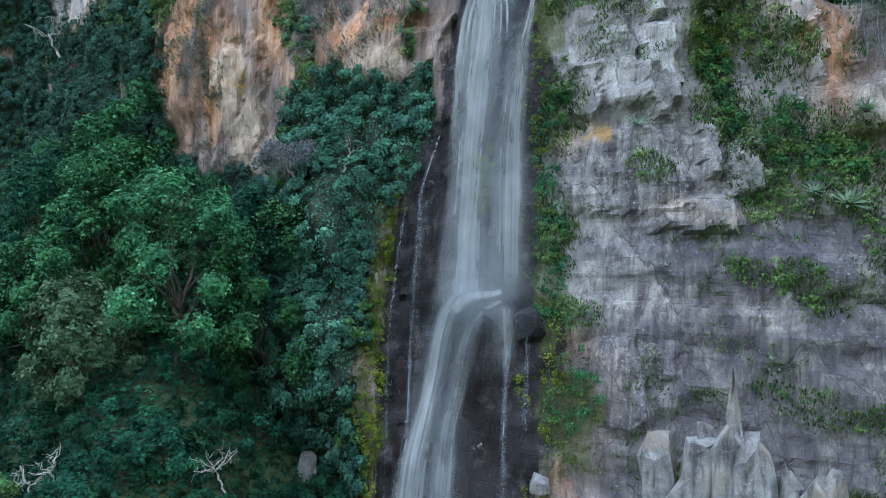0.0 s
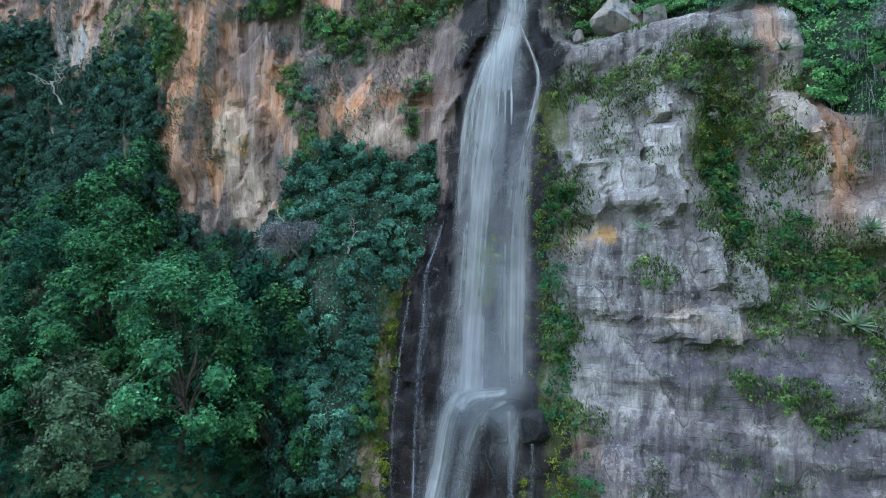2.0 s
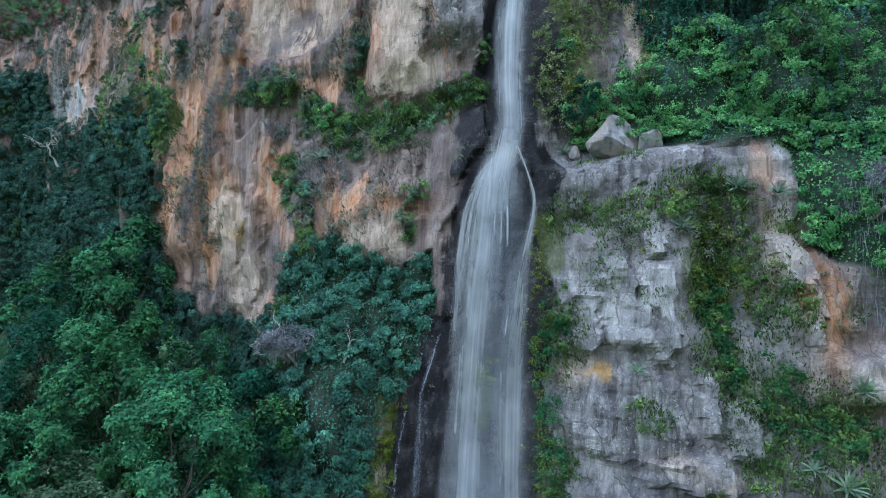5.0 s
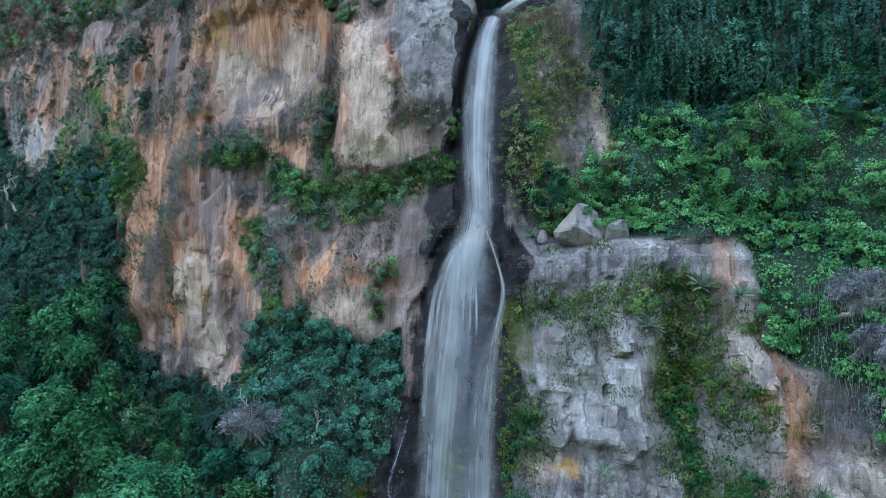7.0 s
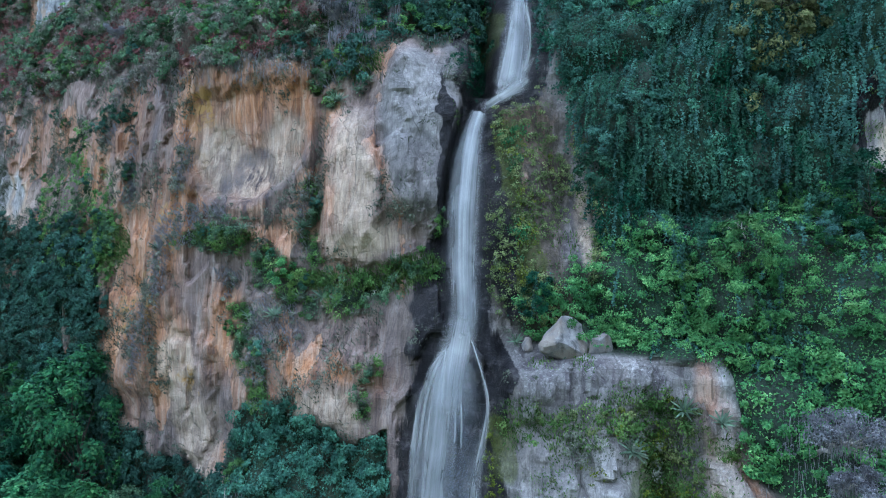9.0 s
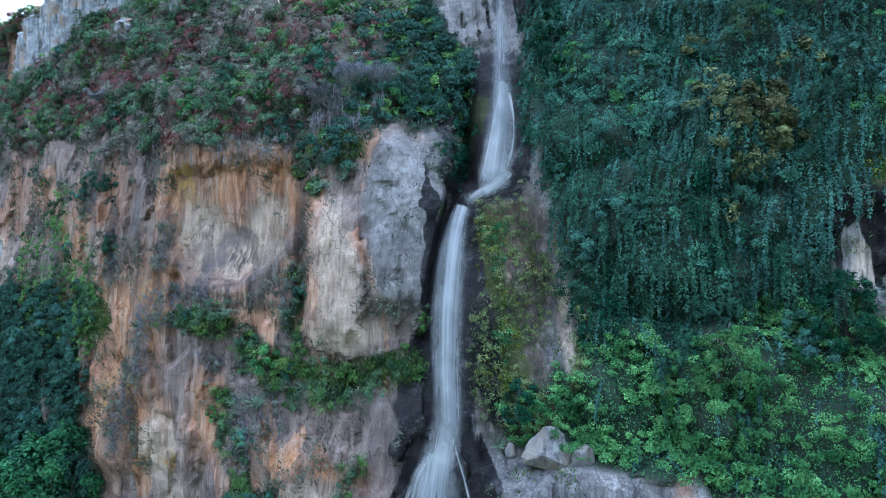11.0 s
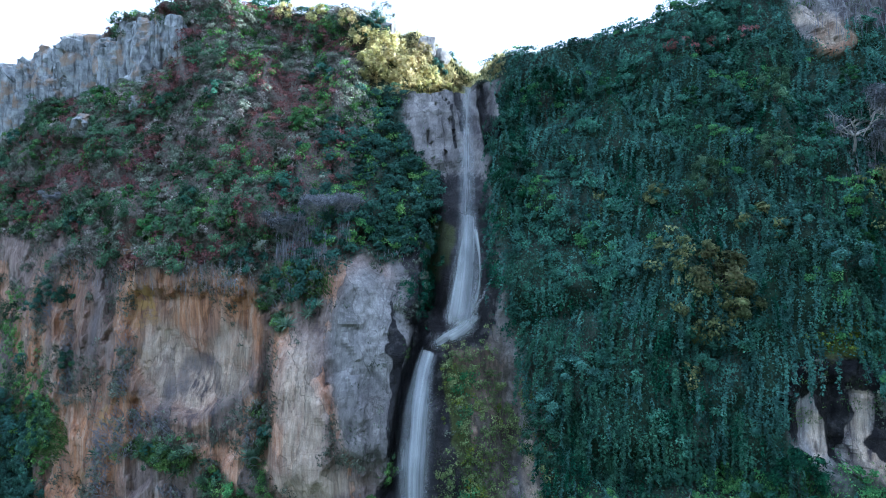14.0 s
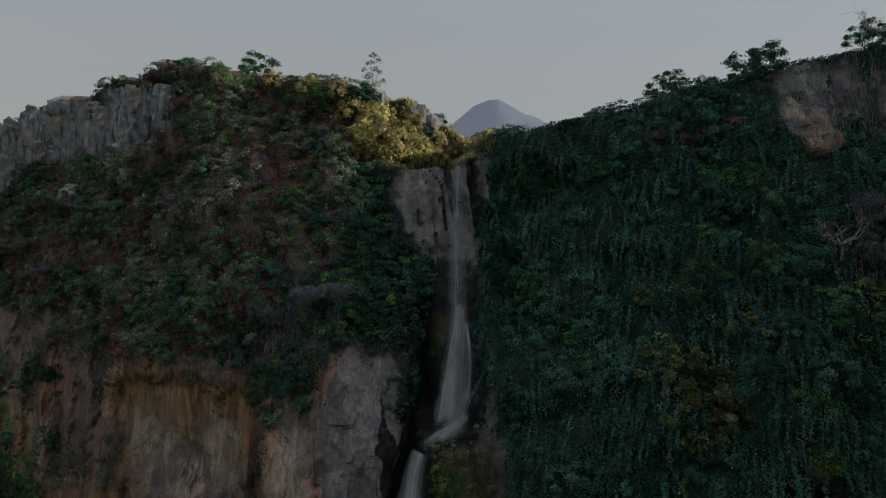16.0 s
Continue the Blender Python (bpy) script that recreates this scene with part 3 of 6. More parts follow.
ramp_r = blobs(((14.2, 27.0, 1.4, 1.6), (15.6, 25.6, 2.0, 1.8), (17.5, 24.6, 2.4, 2.0), (16.4, 22.3, 1.6, 1.2), (19.5, 22.3, 2.2, 1.6), (20.0, 19.3, 1.6, 0.9), (14.7, 21.5, 0.8, 0.8), (15.6, 18.5, 1.1, 0.5), (13.9, 18.7, 0.9, 0.5), (17.0, 17.8, 0.9, 0.7), (15.2, 13.6, 1.8, 0.5), (17, 12.6, 2.4, 0.5), (13.9, 13.5, 0.6, 0.6), (6.4, 27.6, 1.2, 2.2), (10.3, 24.3, 1.3, 0.7), (9.6, 34.2, 1.6, 1.2), (7.0, 34.6, 1.2, 1.3), (13.5, 35.2, 2.6, 1.6), (15.0, 32.6, 1.6, 2.0), (13.8, 30.2, 0.8, 1.8), (16.5, 29.5, 1.0, 1.6), (17.6, 33.8, 0.7, 0.8), (6.3, 20.5, 1.0, 2.2), (6.8, 16.4, 1.4, 0.7)), GX, GZ, 0.3, 0.7, 70)
bare = blobs(((10.6, 45.5, 1.5, 2.8), (12.1, 47.3, 0.7, 4.0), (28.4, 51.6, 1.4, 3.2), (30.8, 51.8, 1.5, 3.6), (29.6, 53.0, 1.8, 2.6), (32.8, 52.2, 1.2, 3.2), (36.3, 79.8, 1.1, 3.0), (37.6, 82.2, 2.1, 3.2), (40.0, 81.4, 1.0, 3.4), (41.4, 80.6, 0.9, 3.4), (43.6, 82.0, 1.0, 3.6), (46.4, 82, 1.4, 4.5), (-14.4, 26.0, 1.1, 2.2), (-21.5, 60.2, 0.6, 1.2)), GX, GZ, 0.25, 0.5, 80)
cragside = blobs(((-30, 82.5, 8.5, 4.2), (-21, 83.2, 3.6, 4.0), (-40, 80, 5, 5), (-47, 77.5, 6, 4.5)), GX, GZ, 0.2, 0.8, 85)
notch = blobs(((9.4, 74.8, 4.3, 2.9),), GX, GZ, 0.15, 0.4, 87)
water_zone = course_mask(GX, GZ, 1.2)
GREEN = np.clip(np.maximum.reduce([dome, hill, east, west]) - bare - cragside - notch, 0, 1)
ledges = ledges * step(-0.45, -0.05, fbm(GX / 1.1, GZ / 0.8, 61, 3))
GREEN = GREEN * np.where((GX < -19) & (GZ < 52), step(-0.75, -0.45, fbm(GX / 2.0, GZ / 6.0, 63, 3)), 1.0)
GREEN = np.maximum(GREEN, 0.9 * ledges) * (1 - water_zone)
GRASSY = np.clip(ramp_r, 0, 1) * (1 - water_zone) * (1 - bare)

# relief
pillar, pb = cells(GX / 2.8 + 0.3 * fbm(GX / 3, GZ / 4, 6, 3), GZ / 11.0, 33)
left_face = np.maximum(1 - step(2, 5, GX), step(24, 26, GX))
mosswall = blobs(((9.0, 49, 4.2, 9.5),), GX, GZ, 0.15, 0.6, 47)
strata = vnoise(GX / 9, GZ / 0.9, 44) * 0.22 + vnoise(GX / 14, GZ / 2.1, 45) * 0.35
relief = 0.9 * fbm(GX / 6, GZ / 7, 1, 4)
wobx, wobz = 0.35 * fbm(GX / 2.5, GZ / 3.0, 6, 4), 0.30 * fbm(GX / 2.5, GZ / 2.5, 16, 4)
tall = 1.0 * facets(GX / 3.0 + wobx, GZ / 9.0 + wobz, 33) + 0.34 * facets(GX / 1.05 + wobx, GZ / 4.2 + wobz, 36) + 0.07 * facets(GX / 0.5 + wobx, GZ / 1.7 + wobz, 39)
block = 0.55 * facets(GX / 3.4 + wobx, GZ / 2.6 + wobz, 21) + 0.38 * facets(GX / 1.4 + wobx, GZ / 1.25 + wobz, 27) + 0.2 * facets(GX / 0.62 + wobx, GZ / 0.6 + wobz, 29) + 0.12 * strata
butt = blobs(((1.6, 54, 3.2, 6.0), (3.8, 56.6, 2.2, 2.4)), GX, GZ, 0.15, 0.4, 57)
rocky = 0.78 * left_face * (tall - 0.10 * (1 - step(0, 0.06, pb))) + 0.36 * (1 - left_face) * block + butt * (0.34 * facets(GX / 2.0 + wobx, GZ / 2.6 + wobz, 71) + 0.10 * facets(GX / 0.8 + wobx, GZ / 0.8 + wobz, 73)) + 0.07 * fbm(GX / 0.7, GZ / 0.9, 9, 3) + 0.11 * (1 - left_face) * fbm(GX / 1.1, GZ / 0.8, 10, 4)
for _ in range(1):
    rocky[1:-1, 1:-1] = (4 * rocky[1:-1, 1:-1] + rocky[:-2, 1:-1] + rocky[2:, 1:-1] + rocky[1:-1, :-2] + rocky[1:-1, 2:]) / 8
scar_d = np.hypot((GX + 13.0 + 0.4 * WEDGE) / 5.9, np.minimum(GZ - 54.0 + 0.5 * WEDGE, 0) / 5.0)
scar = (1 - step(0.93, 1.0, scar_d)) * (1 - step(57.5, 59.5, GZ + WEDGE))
calm = 1 - np.maximum.reduce([0.35 * np.exp(-((GX + 0.2) / 1.1) ** 2) * step(24, 27, GZ) * step(49, 45, GZ), 0.75 * GREEN, 0.3 * water_zone, 0.5 * mosswall, 0.65 * scar, 0.5 * blobs(((-3.4, 50.3, 2.2, 5.6),), GX, GZ, 0.3, 0.4, 58)])
relief = relief + 1.35 * rocky * calm + GREEN * (2.7 * np.abs(fbm(GX / 3.8, GZ / 6.0, 14, 3)) + 0.6 * np.abs(vnoise(GX / 1.4, GZ / 2.2, 19)) - 0.9)
forms = 1.1 * np.tanh((GZ - 37.7 - 0.16 * np.clip(GX - 7, 0, 10) - 0.2 * fbm(GX / 1.1, GX * 0, 55, 2)) / 0.35) * step(5.5, 7, GX) * (1 - step(16.5, 19, GX)) * np.exp(-((GZ - 38.5) / 4.0) ** 2)
brink = 77.2 + 1.1 * step(11.7, 12.1, GX) + 2.4 * step(13.6, 14.4, GX) + 0.35 * fbm(GX / 0.9, GX * 0, 56, 3)
forms += (3.0 + 0.85 * np.clip(GX - 5, 0, 9)) * step(-0.25, 0.25, GZ - brink) * step(3.0, 6, GX) * (1 - step(16.6, 17.4, GX))
# upright ribs and wet slots of the wall below the lip
for bx, rx, push in ((6.3, 0.75, 0.5), (7.7, 0.55, 0.8), (8.8, 0.5, 0.5), (9.7, 0.35, 0.7), (13.3, 0.4, 0.8), (5.2, 0.6, 0.3)):
    forms -= push * slabs(((bx, 73.8, rx, 4.2),), GX + 0.1 * (GZ - 74), GZ, 0.12, 0.3, int(bx * 11))
forms += 1.1 * np.exp(-((GX - 12.5) / 0.45) ** 4) * step(70, 71.5, GZ) * (1 - step(77.2, 78.2, GZ))
forms += 4.5 * np.exp(-((GX - 7.0) / 0.9) ** 2) * step(56.0, 57.5, GZ) * (1 - step(63, 68, GZ))
flank = np.interp(GZ, (44, 50, 55, 59), (2.6, 3.6, 4.9, 6.0))
forms += 2.0 * np.exp(-((GX - flank - 0.3) / 0.6) ** 2) * step(43, 46, GZ) * (1 - step(57, 59, GZ))
forms -= 1.2 * step(-1.4, 0, GX) * (1 - step(-0.6, 0.0, GX - flank)) * step(47, 48.5, GZ) * (1 - step(59.5, 61.5, GZ))
forms -= 0.8 * np.exp(-((GX + 3.4) / 2.2) ** 4 - ((GZ - 50) / 5.5) ** 4)
forms += 1.3 * np.exp(-((GX + 12.5) / 5.0) ** 2 - ((GZ - 52.5) / 4.5) ** 2)
SLABS = ((11.3, 33.3, 0.65, 0.9, 0.9), (9.6, 29.6, 1.0, 2.3, 0.7), (11.4, 29.4, 0.9, 2.6, 0.9), (7.4, 28.8, 0.75, 1.6, 0.6), (9.2, 24.0, 2.8, 2.2, 0.6), (12.0, 21.8, 1.9, 0.75, 0.8),
         (13.2, 25.0, 0.5, 1.5, 0.7), (14.7, 23.8, 0.55, 1.3, 0.7), (17.4, 32.2, 0.65, 1.3, 0.7), (18.1, 29.6, 0.4, 1.6, 0.5), (18.0, 18.6, 1.5, 0.9, 0.5), (8.4, 13.2, 0.9, 2.2, 0.5), (17.7, 36.0, 0.6, 2.4, 0.5), (7.3, 36.6, 0.55, 2.0, 0.5), (8.6, 37.0, 0.55, 1.5, 0.45), (9.9, 37.6, 0.6, 0.9, 0.4), (11.1, 37.7, 0.5, 0.8, 0.35), (13.4, 37.4, 0.55, 1.1, 0.45), (14.6, 37.6, 0.5, 0.9, 0.35), (20.4, 26.7, 1.7, 1.4, 0.8))
slab_all = np.zeros(GX.shape)
for bx, bz, rx, rz, push in SLABS:
    one = slabs(((bx, bz, rx, rz),), GX, GZ, 0.18, 0.6, int(bx * 7 + bz))
    forms -= push * one
    slab_all = np.maximum(slab_all, one)
for bx, bz, rx, rz, push in ((-3.4, 50.4, 2.0, 5.4, 0.7), (-17.2, 32.5, 2.2, 5.0, 0.6), (-24.0, 36.5, 2.4, 4.5, 0.5), (-20.6, 45.0, 1.3, 6.5, 0.5), (-26.2, 52.5, 0.6, 3.6, 0.6), (-23.6, 54.5, 0.8, 4.6, 0.5), (-29.6, 54.5, 0.7, 4.0, 0.6), (-5.0, 35.2, 3.4, 2.6, 0.4)):
    forms -= push * slabs(((bx, bz, rx, rz),), GX, GZ, 0.16, 0.6, int(bz * 3 - bx))
# the hollow scar above the ledges: straight flanks, a round foot, a shadowed rim
forms += 1.5 * scar * (1 - 0.45 * step(0.2, 0.9, scar_d)) - 0.35 * np.exp(-((scar_d - 1.08) / 0.10) ** 2) * step(60, 57, GZ)
forms += 1.1 * np.exp(-((GX + 6.3 + 0.2 * WEDGE) / 0.45) ** 2) * step(45.5, 47, GZ) * step(59.5, 58, GZ)
# bushy shoulder below the ochre face
forms -= 4.4 * np.exp(-((GX + 9.6) / 4.6) ** 2) * step(30.5, 23.0, GZ) * step(5, 12, GZ)
forms -= 0.35 * step(17.6, 17.2, GZ + 0.4 * WEDGE) * step(15.2, 16.2, GZ) * step(6, 8, GX) + 0.2 * step(20.6, 20.0, GZ + 0.4 * WEDGE) * step(8, 10, GX) * step(18.2, 19.0, GZ)
forms += 1.6 * np.exp(-((GX - 14.6) / 1.2) ** 2 - ((GZ - 31) / 4.5) ** 2)
forms += 0.3 * step(29.0, 28.2, GZ) * step(22.5, 24.5, GZ) * np.exp(-((GX - 20) / 2.0) ** 4)
forms -= 0.9 * step(17.8, 17.2, GZ) * step(9, 14, GZ) * np.exp(-((GX - 2.6) / 1.6) ** 2)
forms += 1.8 * np.exp(-((GX - 20.5) / 6.0) ** 4) * np.exp(-((GZ - 47.6 - 0.8 * fbm(GX / 3, GX * 0, 64, 2)) / 1.3) ** 2)
forms -= 0.7 * step(55.6, 55.0, GZ) * step(40, 44, GZ) * np.exp(-((GX - 8.6) / 2.0) ** 4)
forms += 1.7 * cragside
for bx, bz, rx, rz, push in ((36.0, 79.6, 0.5, 2.6, 0.7), (37.0, 80.6, 0.45, 3.0, 1.0), (38.0, 82.2, 0.5, 2.6, 0.6), (41.3, 80.4, 0.5, 2.8, 0.8), (43.5, 82.0, 0.6, 3.0, 0.7)):
    forms -= push * slabs(((bx, bz, rx, rz),), GX, GZ, 0.14, 0.45, int(bx * 5))
forms += 0.9 * blobs(((29.6, 51.6, 2.2, 2.6),), GX, GZ, 0.3, 0.5, 81)
GY = base_depth(GX, GZ) - relief + forms + OVER * 6.5
GZZ = GZ - 0.10 * OVER + (OVER > 0) * 0.5 * fbm(GX / 5, GY / 6, 51, 3)

verts = np.stack([GX, GY, GZZ], -1)
NV, NU = GX.shape
iu = np.arange(NV - 1)[:, None] * NU + np.arange(NU - 1)[None]
faces = np.stack([iu, iu + 1, iu + 1 + NU, iu + NU], -1).reshape(-1, 4)
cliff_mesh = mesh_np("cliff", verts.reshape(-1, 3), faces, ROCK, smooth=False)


def paint(me, name, values):
    a = me.attributes.new(name, "FLOAT", "POINT")
    a.data.foreach_set("value", np.asarray(values, np.float32).ravel())


warm = 1 - step(1.0, 4.0, GX + WEDGE)
warm = warm * (1 - blobs(((1.6, 54, 2.9, 7.0), (3.6, 56.6, 2.4, 2.6)), GX, GZ, 0.15, 0.5, 101))
warm = np.maximum(warm, 0.8 * blobs(((8, 50, 3, 9), (18.3, 31, 1.4, 4), (6, 12, 3, 4), (20, 26, 3, 3), (17.2, 36.5, 1.0, 2.5), (36.6, 78.2, 1.3, 1.6)), GX, GZ, 0.3, 0.8, 102))
paint(cliff_mesh, "warm", warm)
paint(cliff_mesh, "ochre", blobs(((-25.5, 37.5, 3.4, 5.6), (-21.5, 44, 3.4, 7.5), (-16.2, 57.5, 3.4, 3.2), (-8.8, 57, 3.4, 4.2), (-21, 38, 3.1, 6.2), (-18.5, 50.5, 2.9, 5.6), (-8.8, 34, 2.1, 3.2), (-25, 57, 2.6, 5.0), (-29, 55, 2.1, 5.0), (18.4, 30, 0.9, 3.2), (-14, 38, 1.8, 3.8), (-5.5, 35.6, 4.2, 1.2), (36.6, 78.2, 1.2, 1.5)), GX, GZ, 0.45, 1.2, 103))
paint(cliff_mesh, "pale", blobs(((-15.6, 53.0, 2.4, 3.0), (-13.2, 51.0, 3.6, 2.0), (-9.6, 53.0, 2.0, 3.0), (-3.4, 50.3, 1.7, 5.2), (-27.6, 51.6, 0.5, 2.2), (-19.3, 35.6, 1.5, 1.7), (-2.4, 45.7, 3.6, 1.3), (-18.4, 34.6, 2.0, 3.4), (-16.5, 30.0, 2.4, 3.4), (-5.4, 33.3, 2.8, 1.8), (20.3, 26.6, 2.0, 1.6), (12.3, 21.8, 1.9, 0.7), (7.6, 26.0, 1.2, 1.0), (-31, 52, 0.8, 3.0), (-26.6, 51.5, 0.7, 2.0), (-48, 50, 5, 4.5), (36.3, 79.6, 0.9, 2.4), (-14.4, 26, 1.0, 2.0), (17.0, 33, 0.8, 1.8), (28.6, 50.6, 0.7, 2.0), (30.7, 51.2, 0.6, 2.6), (32.6, 51.4, 0.5, 2.4), (12.2, 46, 0.6, 3.0)), GX, GZ, 0.3, 0.9, 104))
paint(cliff_mesh, "white", np.maximum.reduce([0.42 * slab_all, 0.26 * blobs(((10.6, 30, 3.2, 4.0), (7.4, 29, 1.6, 2.6), (8.8, 23.5, 3.2, 3.0), (11.5, 37.6, 5.4, 1.1), (8.6, 20, 3.0, 3.0), (13.4, 25.4, 1.0, 1.6), (14.8, 23.6, 0.8, 1.6), (29.3, 51.6, 1.6, 3.4), (8.4, 13.5, 1.4, 3), (18.5, 18, 2, 1.4), (1.4, 56, 2.4, 4.5), (37.4, 82.0, 1.8, 3.5), (7.2, 36.8, 1.2, 2)), GX, GZ, 0.35, 1.0, 105), 0.9 * blobs(((-51, 53, 2.4, 3.6), (-46.5, 52, 1.2, 3.0)), GX, GZ, 0.3, 0.8, 114)]))
paint(cliff_mesh, "stain", blobs(((8.6, 48, 3.4, 9), (9.5, 23.5, 4, 3), (16, 17, 6, 3), (12.5, 15.2, 7.0, 3.2), (14, 20.2, 4.5, 1.4), (19, 15.5, 4, 4), (-11.6, 50.6, 1.6, 2.2), (8.6, 47, 3, 8), (29.5, 52, 4, 5), (12.4, 74.0, 1.4, 4), (41, 80, 4, 4), (14.8, 33, 1.6, 3.0), (3.5, 40, 2, 6), (12, 37, 6, 1.5), (-13, 47.6, 5.5, 1.2)), GX, GZ, 0.4, 1.0, 106))
# dark grey along the scar's lower rim, in slanting patches and down narrow strips
paint(cliff_mesh, "dark_mark", np.maximum(np.maximum(0.8 * np.exp(-((scar_d - 1.05) / 0.09) ** 2) * step(56, 53, GZ) * (GX < -7), 1.0 * blobs(((-11.4, 53.0, 0.9, 0.6), (-12.8, 52.4, 1.0, 0.8), (-13.6, 51.1, 0.6, 1.2), (-14.6, 50.4, 0.7, 0.8)), GX, GZ, 0.5, 0.5, 111)),
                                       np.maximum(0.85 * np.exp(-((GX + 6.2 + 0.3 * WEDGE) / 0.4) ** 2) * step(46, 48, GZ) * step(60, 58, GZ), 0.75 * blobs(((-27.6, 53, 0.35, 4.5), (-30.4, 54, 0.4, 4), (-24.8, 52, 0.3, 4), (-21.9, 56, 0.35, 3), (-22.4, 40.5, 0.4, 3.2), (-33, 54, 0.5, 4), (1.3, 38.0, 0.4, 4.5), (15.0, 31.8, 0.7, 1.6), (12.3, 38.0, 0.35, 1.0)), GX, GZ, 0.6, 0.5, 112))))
paint(cliff_mesh, "violet", step(-1.0, 1.0, GX - 6.5 + WEDGE) * np.maximum(0.75 * step(18.0, 16.0, GZ + 1.2 * WEDGE), blobs(((13.6, 19.4, 4.2, 1.5), (17.5, 20.0, 2.0, 1.6), (15.2, 22.2, 0.6, 1.4), (9.0, 19.8, 2.2, 1.0)), GX, GZ, 0.4, 1.0, 113)))
paint(cliff_mesh, "lichen", blobs(((-24.6, 39, 1.2, 1.6), (-21.6, 41, 1.2, 2.4), (-18.3, 52, 1.2, 2.0), (-17.4, 57.6, 1.4, 1.6), (-19.6, 47, 1.2, 2), (-17, 34, 1.2, 0.9), (8.1, 26.3, 0.6, 0.5)), GX, GZ, 0.4, 0.8, 107))
paint(cliff_mesh, "moss", blobs(((-4.6, 16, 0.8, 5.0), (-4.9, 9, 1.1, 4.5), (-3.7, 21.5, 0.6, 3.0), (5.6, 17, 0.8, 3), (6.4, 11.6, 1.6, 2.6), (7.8, 50.5, 1.1, 4.0), (8.4, 44, 1.0, 3.0), (14.2, 31.5, 1.2, 3.0), (6.1, 33, 0.8, 2.0), (2.4, 24, 0.7, 2.4), (7.4, 62, 1, 3), (31, 56.5, 2.5, 1.4)), GX, GZ, 0.45, 0.9, 108))
# wet rock by the water, plus shade painted black into deep gaps and hollows
paint(cliff_mesh, "wet", np.maximum(course_mask(GX + 0.5 * WEDGE, GZ, 1.9) * (1 - 0.75 * step(67, 70, GZ)) * (1 - 0.8 * step(3.4, 2.6, GX) * step(44, 46, GZ) * step(61, 59, GZ)), blobs(((7.4, 47, 1.4, 7), (3.5, 51, 0.5, 8), (6.6, 50, 0.9, 6), (7.4, 57.6, 2.2, 2.4), (1.6, 40, 0.9, 3.4), (-2.9, 8, 1.2, 8), (3.2, 12, 2.2, 6), (6.8, 60, 1.4, 5), (-2.8, 15, 1.3, 8), (5.0, 13, 1.4, 4), (4.6, 15.5, 1.6, 2.6), (3.2, 41, 1.6, 5), (6.2, 59.5, 1.6, 5), (5.6, 36, 1.2, 4), (29.6, 52.4, 0.6, 3.4), (31.7, 52, 0.5, 3.4), (27.3, 52.4, 0.5, 2.4), (30.4, 55.0, 2.6, 1.2), (33.4, 52.4, 0.5, 3.0), (28.2, 54.2, 0.8, 0.9), (12.5, 74.0, 0.6, 3.6), (8.2, 64.0, 1.3, 5.0), (9.2, 74, 0.15, 3.5), (10.2, 75, 0.3, 3), (14.6, 31.6, 0.7, 2.4), (5.2, 27, 0.8, 7), (17.6, 46, 1, 1)), GX, GZ, 0.4, 0.7, 109)))
paint(cliff_mesh, "umber", np.maximum(mosswall * (1 - blobs(((11.4, 45.2, 0.8, 2.4), (12.2, 47.5, 0.6, 4)), GX, GZ, 0.3, 0.5, 48)), blobs(((6, 12, 2.2, 4), (1.9, 38.5, 1.6, 5), (14.6, 31.6, 1.0, 2.4), (5.6, 36, 1.6, 3), (-13, 47.6, 5.0, 1.0)), GX, GZ, 0.4, 1.0, 49) * 0.7))
paint(cliff_mesh, "scrub", dome * (1 - step(-2, 4, GX)))
paint(cliff_mesh, "green", np.clip(GREEN * 1.1, 0, 1) * 0.95)
cliff = tagged(new("cliff", cliff_mesh), "tall weathered grey and ochre rock face of a gorge", "cliff", kind="structure")

# normals and areas of the cliff's cells, for what grows on it
e1, e2 = verts[:-1, 1:] - verts[:-1, :-1], verts[1:, :-1] - verts[:-1, :-1]
crs = np.cross(e1, e2)
AREA = np.linalg.norm(crs, axis=-1)
sm = np.array(GY)
for _ in range(6):
    sm[1:-1, 1:-1] = (sm[1:-1, 1:-1] * 2 + sm[:-2, 1:-1] + sm[2:, 1:-1] + sm[1:-1, :-2] + sm[1:-1, 2:]) / 6
sv = np.stack([GX, sm, GZZ], -1)
NORM = unit(np.cross(sv[:-1, 1:] - sv[:-1, :-1], sv[1:, :-1] - sv[:-1, :-1]))
SEEN = (OVER[:-1, :-1] < 0.9) & (GX[:-1, :-1] > -72) & (GX[:-1, :-1] < 46)


def on_cliff(mask, n):
    """n random places on the cliff, spread by a mask: points and normals."""
    w = (mask[:-1, :-1] * AREA * SEEN).ravel()
    c = np.cumsum(w)
    k = np.searchsorted(c, RNG.random(n) * c[-1])
    i, j = np.unravel_index(np.minimum(k, len(w) - 1), AREA.shape)
    p = verts[i, j] + e1[i, j] * RNG.random((n, 1)) + e2[i, j] * RNG.random((n, 1))
    return p, NORM[i, j]


def cliff_y(x, z, soft=False):
    """The face's distance at a place."""
    i = int(np.clip(np.searchsorted(gz, z), 1, len(gz) - 2))
    j = int(np.clip(np.searchsorted(gx, x), 1, len(gx) - 2))
    return float((sm if soft else GY)[i, j])


def area_of(mask):
    return float((mask[:-1, :-1] * AREA * SEEN).sum())


